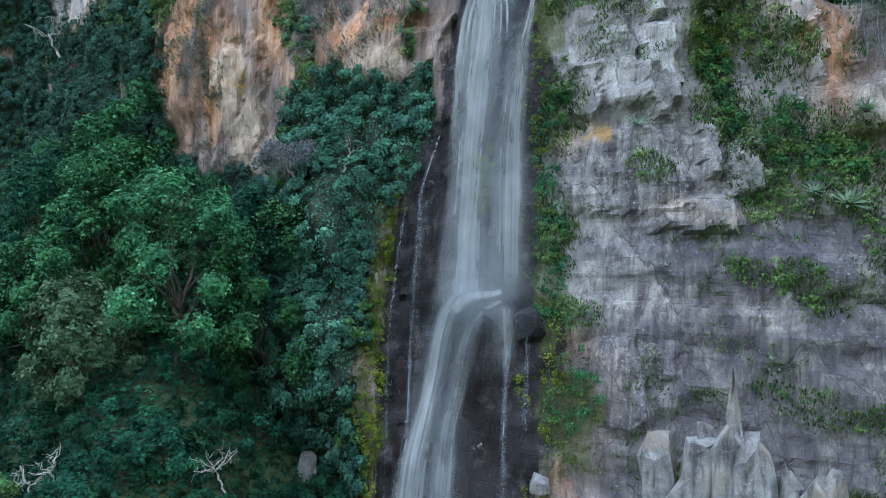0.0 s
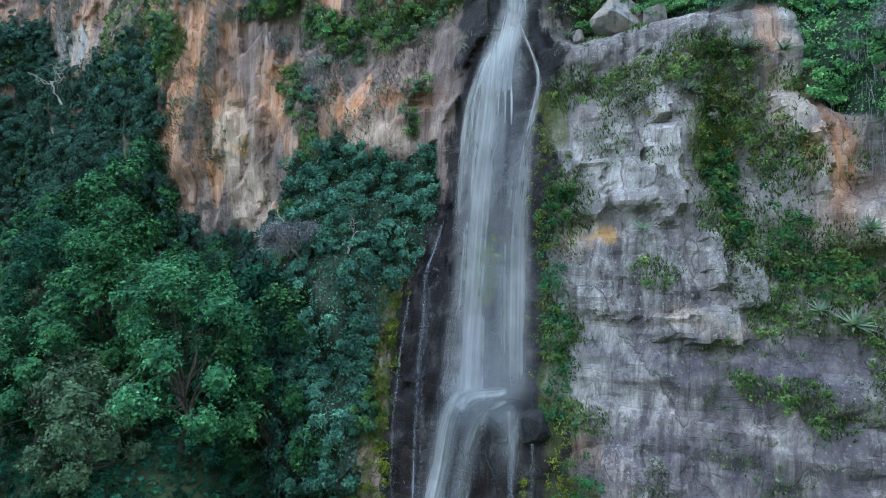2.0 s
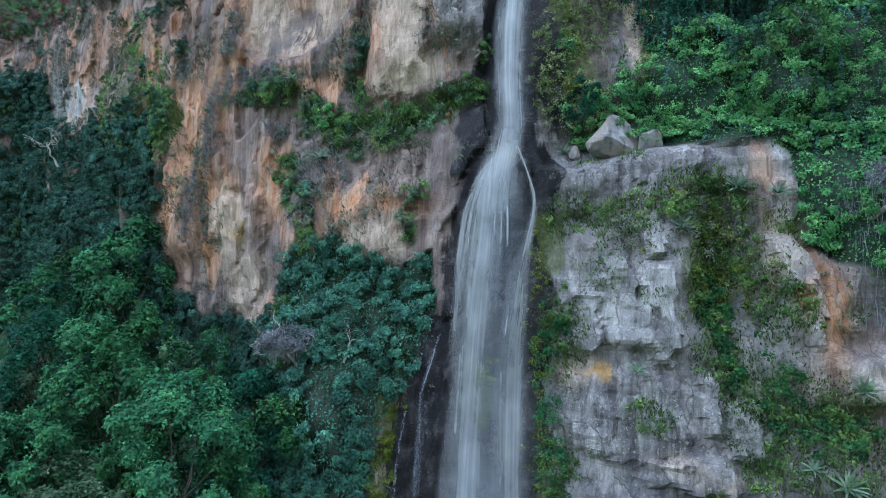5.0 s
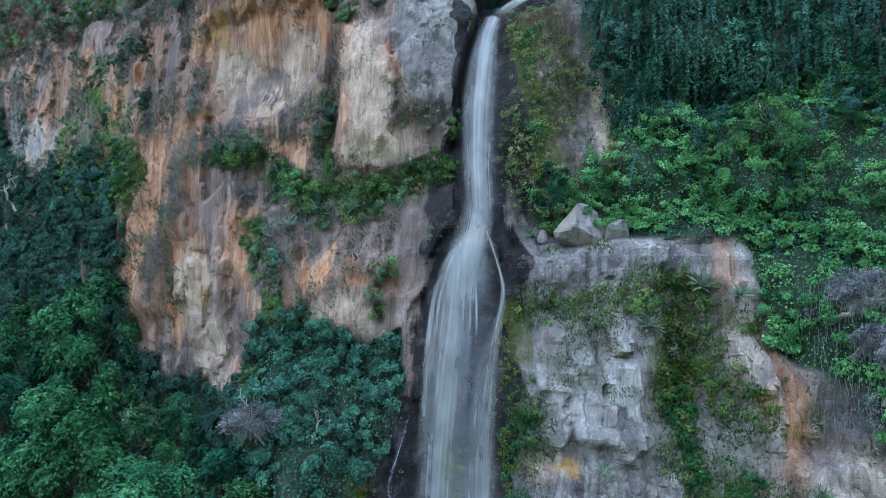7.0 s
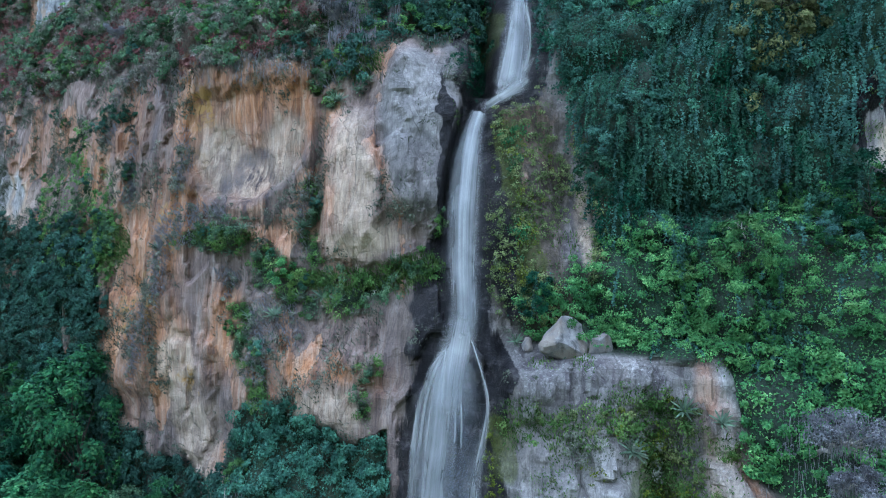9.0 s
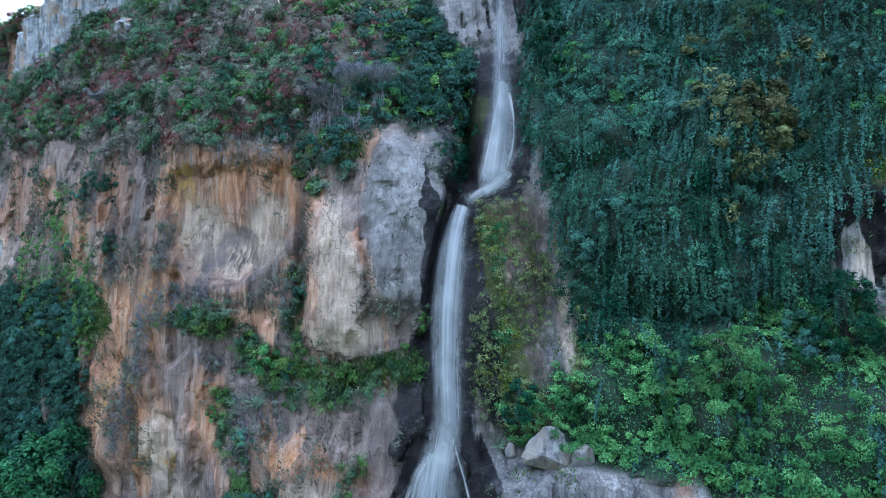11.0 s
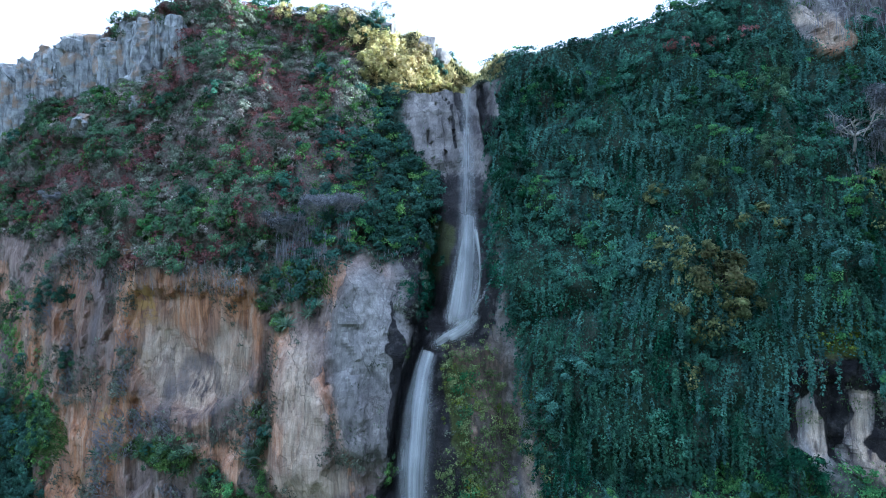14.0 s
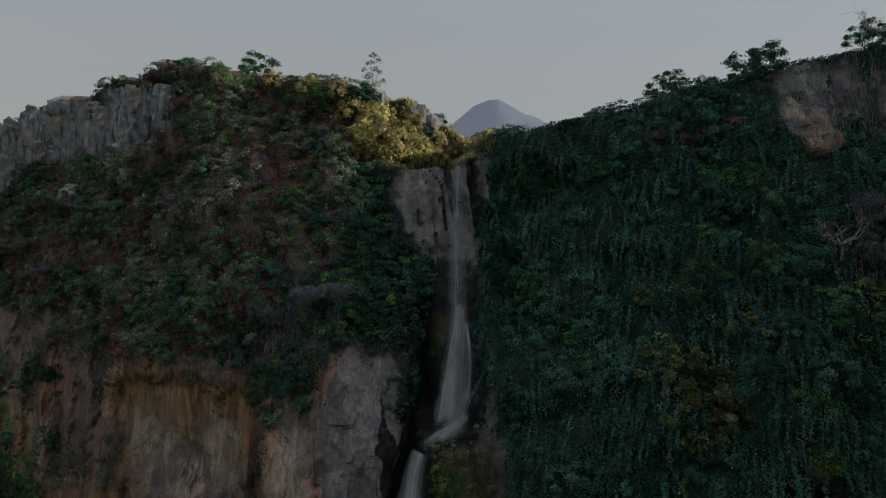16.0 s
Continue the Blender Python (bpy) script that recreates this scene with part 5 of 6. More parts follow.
carpet("bush_cover", blobs(((5.3, 30, 0.6, 3.5), (5.6, 25, 0.9, 3.6), (6.3, 21, 1.0, 3.0), (6.0, 17.6, 0.8, 1.6), (6.6, 12.5, 1.1, 2.0), (7.9, 52, 0.9, 2.6), (8.5, 46.5, 0.9, 3.4), (7.3, 61.5, 0.7, 2.6)), GX, GZ, 0.4, 0.7, 353) * (1 - water_zone) * step(-0.25, 0.05, fbm(GX / 1.2, GZ / 1.6, 354, 3)), BROAD, 50, 0.4, 0.17, "small green ferns and bushes beside the falls", "bushes", 0.3)
carpet("moss_cover", blobs(((4.7, 10, 0.9, 3.5), (5.4, 14.5, 0.7, 1.2), (5.2, 30, 0.5, 4), (5.3, 24, 0.6, 4), (2.4, 26, 0.6, 2.0), (2.2, 31, 0.4, 1.6)), GX, GZ, 0.4, 0.8, 365) * step(-0.1, 0.2, fbm(GX / 0.8, GZ / 1.4, 366, 3)), LIME, 60, 0.3, 0.13, "yellow-green moss cushions on dark wet rock", "moss")
carpet("bush_cover", blobs(((6.5, 61.5, 1.3, 4.5), (5.0, 60.0, 1.2, 2.6), (11.4, 61.0, 0.8, 4.5), (11.2, 57.5, 0.8, 1.6)), GX, GZ, 0.4, 0.8, 367) * (1 - course_mask(GX, GZ, 0.5)) * step(-0.3, 0.0, fbm(GX / 1.0, GZ / 1.6, 368, 3)), DEEP_SHADED, 56, 0.4, 0.18, "dark ferns in the wet gully", "bushes")
carpet("moss_cover", mosswall * (1 - water_zone) * step(-0.5, -0.2, fbm(GX / 1.6, GZ / 2.6, 345, 3) - 0.35 * step(10.2, 11.6, GX)), MOSS, 70, 0.35, 0.15, "olive moss and small ferns on the damp wall", "moss")
carpet("bush_cover", blobs(((21.2, 34.2, 1.3, 1.5), (22.6, 32.0, 1.2, 2.0), (21.8, 29.8, 1.0, 2.4), (20.6, 35.6, 0.8, 0.8), (-4.0, 63.6, 1.6, 1.2), (-0.3, 64.6, 0.7, 1.2), (34.6, 69.5, 1.6, 2.2)), GX, GZ, 0.35, 0.8, 346) * step(-0.25, 0.05, fbm(GX / 0.9, GZ / 1.6, 347, 3)), LILAC, 60, 0.5, 0.20, "lilac-grey lichen-hung dry bush", "bushes", 1.1, 0.9, 0.5, 1.6)
bare_rock = (1 - course_mask(GX, GZ, 2.8)) * np.clip(1 - GREEN - water_zone - notch, 0, 1) * (1 - cragside * 0.6) * (1 - blobs(((-13.0, 53.2, 6.0, 5.0), (-3.6, 50.5, 2.0, 5.0), (-17.5, 31.5, 2.6, 3.6), (20, 26.4, 2.4, 2.0)), GX, GZ, 0.2, 0.8, 339))
thin_n = fbm(GX / 2.4, GZ / 3.4, 340, 4)
scatter_m = bare_rock * np.maximum(step(0.24, 0.42, thin_n), (GX < 3) * step(0.02, 0.22, thin_n + 0.15 * (GX < -19)) * 0.9)
grass_after = scatter_m * (GZ > 8)
carpet("shrub_tufts", scatter_m * (GZ > 8) * step(-0.1, 0.2, fbm(GX / 1.4, GZ / 1.4, 341, 2)), DUSK, 40, 0.38, 0.17, "small grey-green plants rooted in rock cracks", "plants")


def grass_cover(name, mask, mat, per_m2, length, label):
    n = int(area_of(mask) * per_m2)
    p, nrm = on_cliff(mask, n)
    way = unit(nrm * 0.7 + np.array((0, -0.1, 0.75)) + 0.45 * rand_dirs(n))
    v, f = blade_arrays(p, way, length * (0.5 + 0.8 * RNG.random(n)), 0.055, 0.45)
    return tagged(new(name, mesh_np(name, v, f, mat)), label, "grass", kind="stuff")


grass_cover("grass_cover", dome_full * lip * step(4.5, 6, GX), SUN_GOLD, 70, 0.55, "dry golden grass above the fall's lip, sunlight put into its colour")
grass_cover("grass_cover", GRASSY, GRASS, 90, 0.42, "long green grass on the rock ledges")
grass_cover("grass_cover", np.clip(blobs(((-4.2, 42.4, 4.6, 0.9), (-14.5, 45.9, 2.6, 0.7), (1.0, 43.2, 2.0, 0.8), (-4, 59.5, 2.4, 1.2), (-27, 45, 2.0, 2.0)), GX, GZ, 0.4, 0.5, 350), 0, 1), GRASS, 95, 0.7, "thick green grass along the ledge")
grass_cover("grass_tufts", grass_after * (GX < 4), DUSK, 16, 0.55, "thin grey-green grass rooted on the rock face")
grass_cover("grass_tufts", bare_rock * (GX > 4) * (GZ > 8) * step(0.3, 0.5, fbm(GX / 1.8, GZ / 1.2, 342, 3)), GRASS, 40, 0.32, "short green grass in the rock joints")
grass_cover("dry_fringe", dome_full * step(2.5, 0.3, np.abs(GZ - band(GX, ((-80, 66), (-42, 64.5), (-30, 63), (-22, 61), (-16, 60.8), (-8, 59.8), (-3, 59.0), (9, 63))) + 1.2)), DRY, 26, 0.8, "dry grey grass hanging over the cliff edge")

far_left = blobs(((-31, 47.5, 5.0, 4.5), (-27.6, 45, 1.6, 3.4), (-37, 48.5, 4, 4), (-33, 55, 2.0, 3.0)), GX, GZ, 0.35, 1.1, 360)
carpet("bush_cover", far_left * step(-0.05, 0.2, fbm(GX / 1.8, GZ / 1.8, 361, 3)), OLIVE, 46, 0.55, 0.22, "light green bushes on the far ledges", "bushes")
carpet("bush_cover", far_left * step(0.1, -0.1, fbm(GX / 1.8, GZ / 1.8, 361, 3)), GRASS, 44, 0.45, 0.20, "fresh grassy tufts on the far ledges", "bushes")
brush = blobs(((-20.6, 43.5, 0.8, 3.4), (-18.8, 46.4, 1.4, 1.6), (-18.9, 52.5, 0.8, 3.0), (-10.8, 37.4, 1.0, 3.6), (-7.4, 47.5, 0.6, 2.8), (-22.8, 36.5, 0.8, 3.2), (-16.0, 47.6, 2.6, 0.8), (-8.6, 38.6, 1.4, 1.6), (-25.2, 52, 0.8, 3.2), (-13.6, 42.2, 0.9, 1.4), (-28.4, 58, 1.0, 2.2), (-5.2, 58.6, 1.6, 1.0)), GX, GZ, 0.45, 1.0, 362)
carpet("bush_cover", brush * step(-0.3, 0.0, fbm(GX / 1.1, GZ / 1.6, 363, 3)), DUSK, 50, 0.45, 0.17, "grey-green brush clinging to the rock face", "bushes", 0.5)
grass_cover("dry_fringe", brush, DRY, 34, 0.9, "dry grey grass hanging among the brush")


# ---- trees ----
def sphere_arrays(level):
    bm = bmesh.new()
    bmesh.ops.create_icosphere(bm, subdivisions=level, radius=1.0)
    v = np.array([x.co[:] for x in bm.verts])
    f = np.array([[x.index for x in q.verts] for q in bm.faces])
    bm.free()
    return v, f


BALL, BALLF = sphere_arrays(4)


def tree(height, radius, leaf, mat, bark, leaves=2600, lobes=13, flat=0.8, lean=0.1, name="tree", low=0.2):
    root = new(name)
    top = np.array((lean * height * RNG.normal(), lean * height * RNG.normal(), height))
    fork = top * 0.42
    arr = [limb((0, 0, -0.6), fork, 0.05 * height * 0.4, 0.03 * height * 0.4, 0.08, 6)]
    ends = []
    for k in range(lobes):
        a = 2 * np.pi * (k * 0.618) + RNG.normal() * 0.3
        h = low + (0.97 - low) * ((k + 0.5) / lobes)
        rr = radius * math.sqrt(max(1 - ((h - low - 0.12) / (1.05 - low)) ** 2, 0.03)) * (0.62 + 0.38 * RNG.random())
        e = np.array((np.cos(a) * rr, np.sin(a) * rr, h * height)) + top * np.array((0.6, 0.6, 0))
        ends.append(e)
        arr.append(limb(fork * (0.5 + 0.6 * h * RNG.random()), e * 0.9, 0.007 * height, 0.015, 0.10, 4))
    ends.append(top)
    part("trunk", mesh_np("trunk", *join(*arr), bark, True), root)
    ends = np.array(ends)
    # each bough carries a lumpy mass of leaves
    size = radius * 0.43 * (0.7 + 0.6 * RNG.random(len(ends)))
    away = unit(ends - np.array((0, 0, 0.4 * height)))
    k = RNG.integers(0, len(ends), leaves)
    d = unit(rand_dirs(leaves) + 0.7 * away[k])
    sub = 0.72 + 0.42 * vnoise(d[:, 0] * 2.6 + 3.1 * k, d[:, 2] * 2.6 + d[:, 1] * 1.7, 5)
    p = ends[k] + d * (size[k] * sub * (0.45 + 0.6 * RNG.random(leaves) ** 0.6))[:, None] * np.array((1, 1, flat))
    part("crown", mesh_np("crown", *leaf_arrays(p, 0.75 * d + 0.45 * away[k] + np.array((0, 0, 0.35)), leaf * (0.65 + 0.7 * RNG.random(leaves)), 0.8, 0.4), mat), root)
    return root


def put_all(kinds, places):
    """Each kind stands at its first place; copies go to the others."""
    used = [False] * len(kinds)
    for k, (x, y, z, s) in places:
        m = pose(x, y, z, 0, 0, float(RNG.random() * 360)) @ Matrix.Diagonal((s, s, s * float(0.9 + 0.2 * RNG.random()), 1))
        if used[k]:
            copy_thing(kinds[k], m)
        else:
            kinds[k].matrix_basis = m
            used[k] = True


TREES = [tagged(tree(8.5, 3.1, 0.235, BROAD, BARK, 7400, 15), "broad-leaved green tree on the talus slope", "tree", "trees of the slope"),
         tagged(tree(7.6, 2.8, 0.225, DEEP_SHADED, BARK, 6800, 14), "dark green tree on the shaded slope", "tree", "trees of the slope"),
         tagged(tree(9.6, 2.8, 0.225, BROAD, BARK, 7800, 16, 0.95), "tall leafy green tree on the slope", "tree", "trees of the slope"),
         tagged(tree(7.0, 2.8, 0.225, BRIGHT, BARK, 6600, 14), "light green rounded tree on the slope", "tree", "trees of the slope")]
TREES.append(tagged(tree(7.6, 2.9, 0.225, DEEP_SHADED, BARK, 6600, 14), "deep green tree low in the gorge, shade put into its leaf colour", "tree", "trees of the slope"))
TREES.append(tagged(tree(7.8, 3.0, 0.225, OLIVE, BARK, 6600, 14), "olive green tree with a lighter crown", "tree", "trees of the slope"))
MAIN = ((-16.4, 40.4, 25.0, 2), (-25.5, 50.2, 27.5, 2), (-22.6, 40.8, 18.2, 5), (-11.8, 43.2, 22.6, 0), (-20.8, 45.0, 20.0, 0), (-30.5, 48.6, 20.8, 0), (-33.0, 55.0, 27.4, 1), (-13.6, 45.6, 24.0, 1), (-36.5, 62.0, 29.5, 1))
spots = [q[:2] for q in MAIN]
tries = 0
while len(spots) < 92 and tries < 6000:
    tries += 1
    x, y = float(RNG.uniform(-47, -6.5)), float(RNG.uniform(28, 74))
    if y > float(base_depth(np.array([x]), np.array([24.0]))[0]) - 2.5 or x < -0.82 * y or (x > -9 and y > 41):
        continue
    if all(math.hypot(x - q[0], y - q[1]) > (2.5 if y < 38 else 3.3) for q in spots):
        spots.append((x, y))
MAIN_LEAF = (BROAD, DEEP_SHADED, BROAD, BRIGHT, DEEP_SHADED, OLIVE)
for x, y, z, kind in MAIN:
    foot = float(ground_z(x, y)) - 0.3
    tall_tree = tree(z - foot - 0.6, min(0.36 * (z - foot), 3.6), 0.21, MAIN_LEAF[kind], BARK, 17000, 19, 0.95, 0.04)
    tall_tree.matrix_basis = pose(x, y, foot, 0, 0, 40 * kind)
    tagged(tall_tree, "tall leafy tree with a rounded crown on the slope", "tree", "trees of the slope")
main_places = []
for x, y in spots[len(MAIN):]:
    foot = float(ground_z(x, y)) - 0.3
    lid = min(17.0 + 0.95 * (y - 40), 25.0 + 0.55 * (y - 53)) + 1.2 * RNG.normal()
    # trees with low feet take the leaf colour darkened for gorge shade
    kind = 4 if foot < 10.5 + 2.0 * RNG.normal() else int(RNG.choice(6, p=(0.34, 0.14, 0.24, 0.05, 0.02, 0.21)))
    kind = len(main_places) if len(main_places) < len(TREES) else kind
    main_places.append((kind, (x, y, foot, float(np.clip((lid - foot) / 9.0, 0.42, 1.15)))))
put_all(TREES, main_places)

for k, (x, z, sc) in enumerate(((19.4, 43.8, 0.78), (24.2, 45.0, 0.5), (17.4, 43.4, 0.4), (27.0, 46.0, 0.55), (13.6, 66.5, 0.5), (33.0, 70.0, 0.5), (25.0, 66.0, 0.5), (17.0, 74.0, 0.5), (9.0, 41.0, 0.34), (26.5, 74.0, 0.5), (30.5, 73.0, 0.45), (21.5, 75.6, 0.5), (35.5, 74.4, 0.5), (29.0, 68.2, 0.4), (37.5, 70.5, 0.5), (33.4, 63.0, 0.4))):
    copy_thing(TREES[(3, 0, 3, 1, 1, 0, 5, 1, 1, 0, 5, 0, 0, 5, 5, 0)[k]], pose(x, cliff_y(x, z) - 0.6, z - 0.8, 0, 0, 70 * k) @ Matrix.Scale(sc, 4))

# undergrowth below the trees, the shade between crowns put into its leaf colour
m = 42000
ux, uy = RNG.uniform(-48, -5, m), RNG.uniform(26, 66, m)
ok = (uy < base_depth(ux, 0 * ux + 20) - 0.5) & (ux > -0.85 * uy)
ux, uy = ux[ok], uy[ok]
up = np.stack([ux, uy, ground_z(ux, uy) + RNG.uniform(0.05, 0.9, len(ux)) * (0.5 + 0.5 * vnoise(ux / 2, uy / 2, 8))], 1)
tagged(new("undergrowth", mesh_np("undergrowth", *leaf_arrays(up, np.array((0, -0.4, 1.0)) + 0 * up, 0.35 * (0.6 + 0.8 * RNG.random(len(up))), 0.7, 0.2), DEEP_SHADED)), "leafy undergrowth below the trees, their shade put into its dark colour", "undergrowth", kind="stuff")

# shrubs and small trees on the cliff slopes
SHRUBS = [tagged(tree(2.6, 1.6, 0.155, HILL, BARK, 3400, 11, name="shrub"), "leafy green shrub growing from the cliff", "shrub", "shrubs on the cliff"),
          tagged(tree(2.2, 1.4, 0.15, IVY, BARK, 3200, 10, name="shrub"), "dark green shrub growing from the cliff", "shrub", "shrubs on the cliff"),
          tagged(tree(2.4, 1.3, 0.145, BRIGHT, BARK, 3000, 10, name="shrub"), "fresh green shrub growing from the cliff", "shrub", "shrubs on the cliff"),
          tagged(tree(1.9, 1.3, 0.18, DUSK, PALEBARK, 1600, 9, name="shrub"), "grey-green scrub bush with pale twigs", "shrub", "shrubs on the cliff"),
          tagged(tree(1.7, 1.2, 0.17, RUST, BARK, 1500, 8, name="shrub"), "rust-red dry bush on the slope", "shrub", "shrubs on the cliff")]


def shrub_places(mask, n, probs, lo, hi):
    p, nrm = on_cliff(mask, n)
    return [(int(RNG.choice(5, p=probs)), (float(a[0] + 0.2 * b[0]), float(a[1] + 0.2 * b[1]), float(a[2]) - 0.5, float(RNG.uniform(lo, hi)))) for a, b in zip(p, nrm)]


put_all(SHRUBS, [(k, (float(x), float(cliff_y(x, z)) - 0.2, z, 0.8)) for k, (x, z) in enumerate(((-7, 26), (20, 60), (-9, 42), (-25, 66), (-18, 70)))]
        + shrub_places(hill_full, 34, (0.45, 0.45, 0.05, 0.05, 0.0), 0.6, 1.3)
        + shrub_places(dome_full * (GX < 2), 62, (0.26, 0.14, 0.14, 0.36, 0.10), 0.5, 1.1)
        + shrub_places(dome_full * (GX >= 0), 8, (0.4, 0.5, 0.1, 0.0, 0.0), 0.7, 1.3)
        + shrub_places(west_full * (GX > -14), 26, (0.5, 0.3, 0.2, 0.0, 0.0), 0.6, 1.3)
        + shrub_places(west_full * (GX < -28) * (GZ > 22), 38, (0.36, 0.56, 0.08, 0.0, 0.0), 0.8, 1.7)
        + shrub_places(np.clip(1 - GREEN - water_zone - cragside, 0, 1) * (GX < -24) * (GZ > 44) * (GZ < 66), 24, (0.2, 0.4, 0.1, 0.3, 0.0), 0.4, 0.9)
        + shrub_places(ledges, 10, (0.3, 0.2, 0.4, 0.1, 0.0), 0.35, 0.7)
        + shrub_places(east, 10, (0.3, 0.2, 0.5, 0.0, 0.0), 0.6, 1.1))


# leaf colour of these low bushes is darkened in place of gorge shade
LOWBUSH = [tagged(tree(2.2, 1.7, 0.19, DEEP_SHADED, BARK, 2600, 9, 0.9, name="shrub", low=0.05), "deep green bush on the gorge floor, shade put into its leaf colour", "shrub", "bushes of the slope's foot"),
           tagged(tree(2.6, 1.6, 0.19, DEEP_SHADED, BARK, 2000, 9, 0.9, name="shrub", low=0.05), "leafy bush at the slope's foot, darkened by shade in its leaf colour", "shrub", "bushes of the slope's foot")]
YELLOWING = tagged(tree(2.4, 1.5, 0.19, YELLOW, BARK, 2600, 9, name="shrub"), "yellowing bush among dark creeper", "shrub", "yellowing bushes")
for k, (x, z, sc) in enumerate(((23.8, 59.4, 1.1), (24.8, 57.8, 0.8), (27.4, 62.8, 0.9), (22.0, 57.4, 0.6), (22.6, 65.6, 0.5), (24.6, 61.2, 0.6))):
    m = pose(x, cliff_y(x, z) - 0.4, z, 25, 0, 60 * k) @ Matrix.Scale(sc, 4)
    if k:
        copy_thing(YELLOWING, m)
    else:
        YELLOWING.matrix_basis = m


low_spots, tries = [], 0
while len(low_spots) < 34 and tries < 4000:
    tries += 1
    x, y = float(RNG.uniform(-30, -6.5)), float(RNG.uniform(27, 41))
    if x > -0.84 * y and all(math.hypot(x - q[0], y - q[1]) > 2.2 for q in low_spots):
        low_spots.append((x, y))
for x, y in low_spots:
    sc = float(RNG.uniform(0.6, 1.1))
    copy_thing(LOWBUSH[int(RNG.integers(0, 2))], pose(x, y, float(ground_z(x, y)) - 0.3, 0, 0, float(RNG.random() * 360)) @ Matrix.Scale(sc, 4))
at_foot = [(LOWBUSH[0], -15.0, 34.6), (LOWBUSH[1], -18.6, 33.0)]
for ob, x, y in at_foot:
    ob.matrix_basis = pose(x, y, float(ground_z(x, y)) - 0.3)


# ---- loose rocks ----
def rock_mesh(name, size, mat, seed, cuts=14, taper=0.0, upright=False, box=0.6, flute=0.0):
    """A rock broken along random planes."""
    g = np.random.default_rng(seed)
    p = np.sign(BALL) * np.abs(BALL) ** box
    p = p * 0.86
    nrm = unit(g.normal(size=(cuts, 3)) * (np.array((1, 1, 0.25)) if upright else 1.0))
    for n in nrm:
        h = 0.52 + 0.26 * g.random()
        d = p @ n - h
        p = p - n * np.maximum(d, 0)[:, None] * 0.96
    if taper:
        t = np.clip((p[:, 2] + 0.7) / 1.6, 0, 1)[:, None]
        p[:, :2] *= 1 - taper * t
    if flute:
        a = np.arctan2(p[:, 1], p[:, 0])
        grow, edge = cells(a * 2.2 + 0.3 * fbm(a * 2 + seed, p[:, 2] * 2, seed, 2), p[:, 2] * 2.4 + seed, seed)
        fine, edge2 = cells(a * 6.0 + 0.3 * fbm(a * 4, p[:, 2] * 3, seed + 1, 2), p[:, 2] * 2.6, seed + 9)
        p[:, :2] *= (1 + flute * (2.2 * (grow - 0.5) + 0.5 * (fine - 0.5) - 0.8 * (1 - step(0, 0.10, edge)) - 0.5 * (1 - step(0, 0.12, edge2))))[:, None]
        p[:, 2] *= 1 + flute * 0.4 * (grow - 0.5)
    p = p + BALL * (0.05 * fbm(p[:, 0] * 2.5 + seed, p[:, 2] * 2.0 + p[:, 1] * 2, seed, 4) + 0.03 * (cells(p[:, 0] * 3 + p[:, 1] * 2, p[:, 2] * 1.2, seed)[0] - 0.5))[:, None]
    return mesh_np(name, p * np.asarray(size), BALLF, mat, False)


def rock(name, x, z, size, mat, seed, label, cat, deep=0.35, turn=0.0, group="", **kw):
    ob = new(name, rock_mesh(name, size, mat, seed, **kw))
    ob.matrix_basis = pose(x, cliff_y(x, z, True) - deep, z, 0, 0, turn)
    return tagged(ob, label, cat, group)


def blade_rock(name, w, d, h, taper, seed):
    """A split blade of rock: straight faces, a slanting broken top."""
    g = np.random.default_rng(seed)
    n, levels = 7, (0.0, 0.3, 0.55, 0.75, 0.9, 1.0)
    a = (np.arange(n) + 0.5 * g.random(n)) * 2 * np.pi / n
    ring = np.stack([np.cos(a), np.sin(a)], 1) * (0.65 + 0.6 * g.random(n))[:, None]
    slant, lean = g.normal() * 0.30 * (1 - taper), g.normal() * 0.10
    v = []
    for t in levels:
        r = (1 - taper * t) * (1 - 0.25 * max(t - 0.88, 0) / 0.12) + 0.09 * g.normal(size=n)
        q = ring * r[:, None] * np.array((w, d))
        z = h * t + t * t * (q[:, 0] * slant * 1.6 + 0.42 * g.normal(size=n) * w)
        v.append(np.stack([q[:, 0] + lean * h * t * 0.4, q[:, 1], z], 1))
    v.append(np.array([[v[-1][:, 0].mean(), v[-1][:, 1].mean(), v[-1][:, 2].max()]]))
    f = [(n * k + i, n * k + (i + 1) % n, n * (k + 1) + (i + 1) % n) for k in range(len(levels) - 1) for i in range(n)]
    f += [(n * k + i, n * (k + 1) + (i + 1) % n, n * (k + 1) + i) for k in range(len(levels) - 1) for i in range(n)]
    top = n * len(levels)
    f += [(top - n + i, top - n + (i + 1) % n, top) for i in range(n)]
    return mesh_np(name, np.concatenate(v), np.array(f), STONE, False)


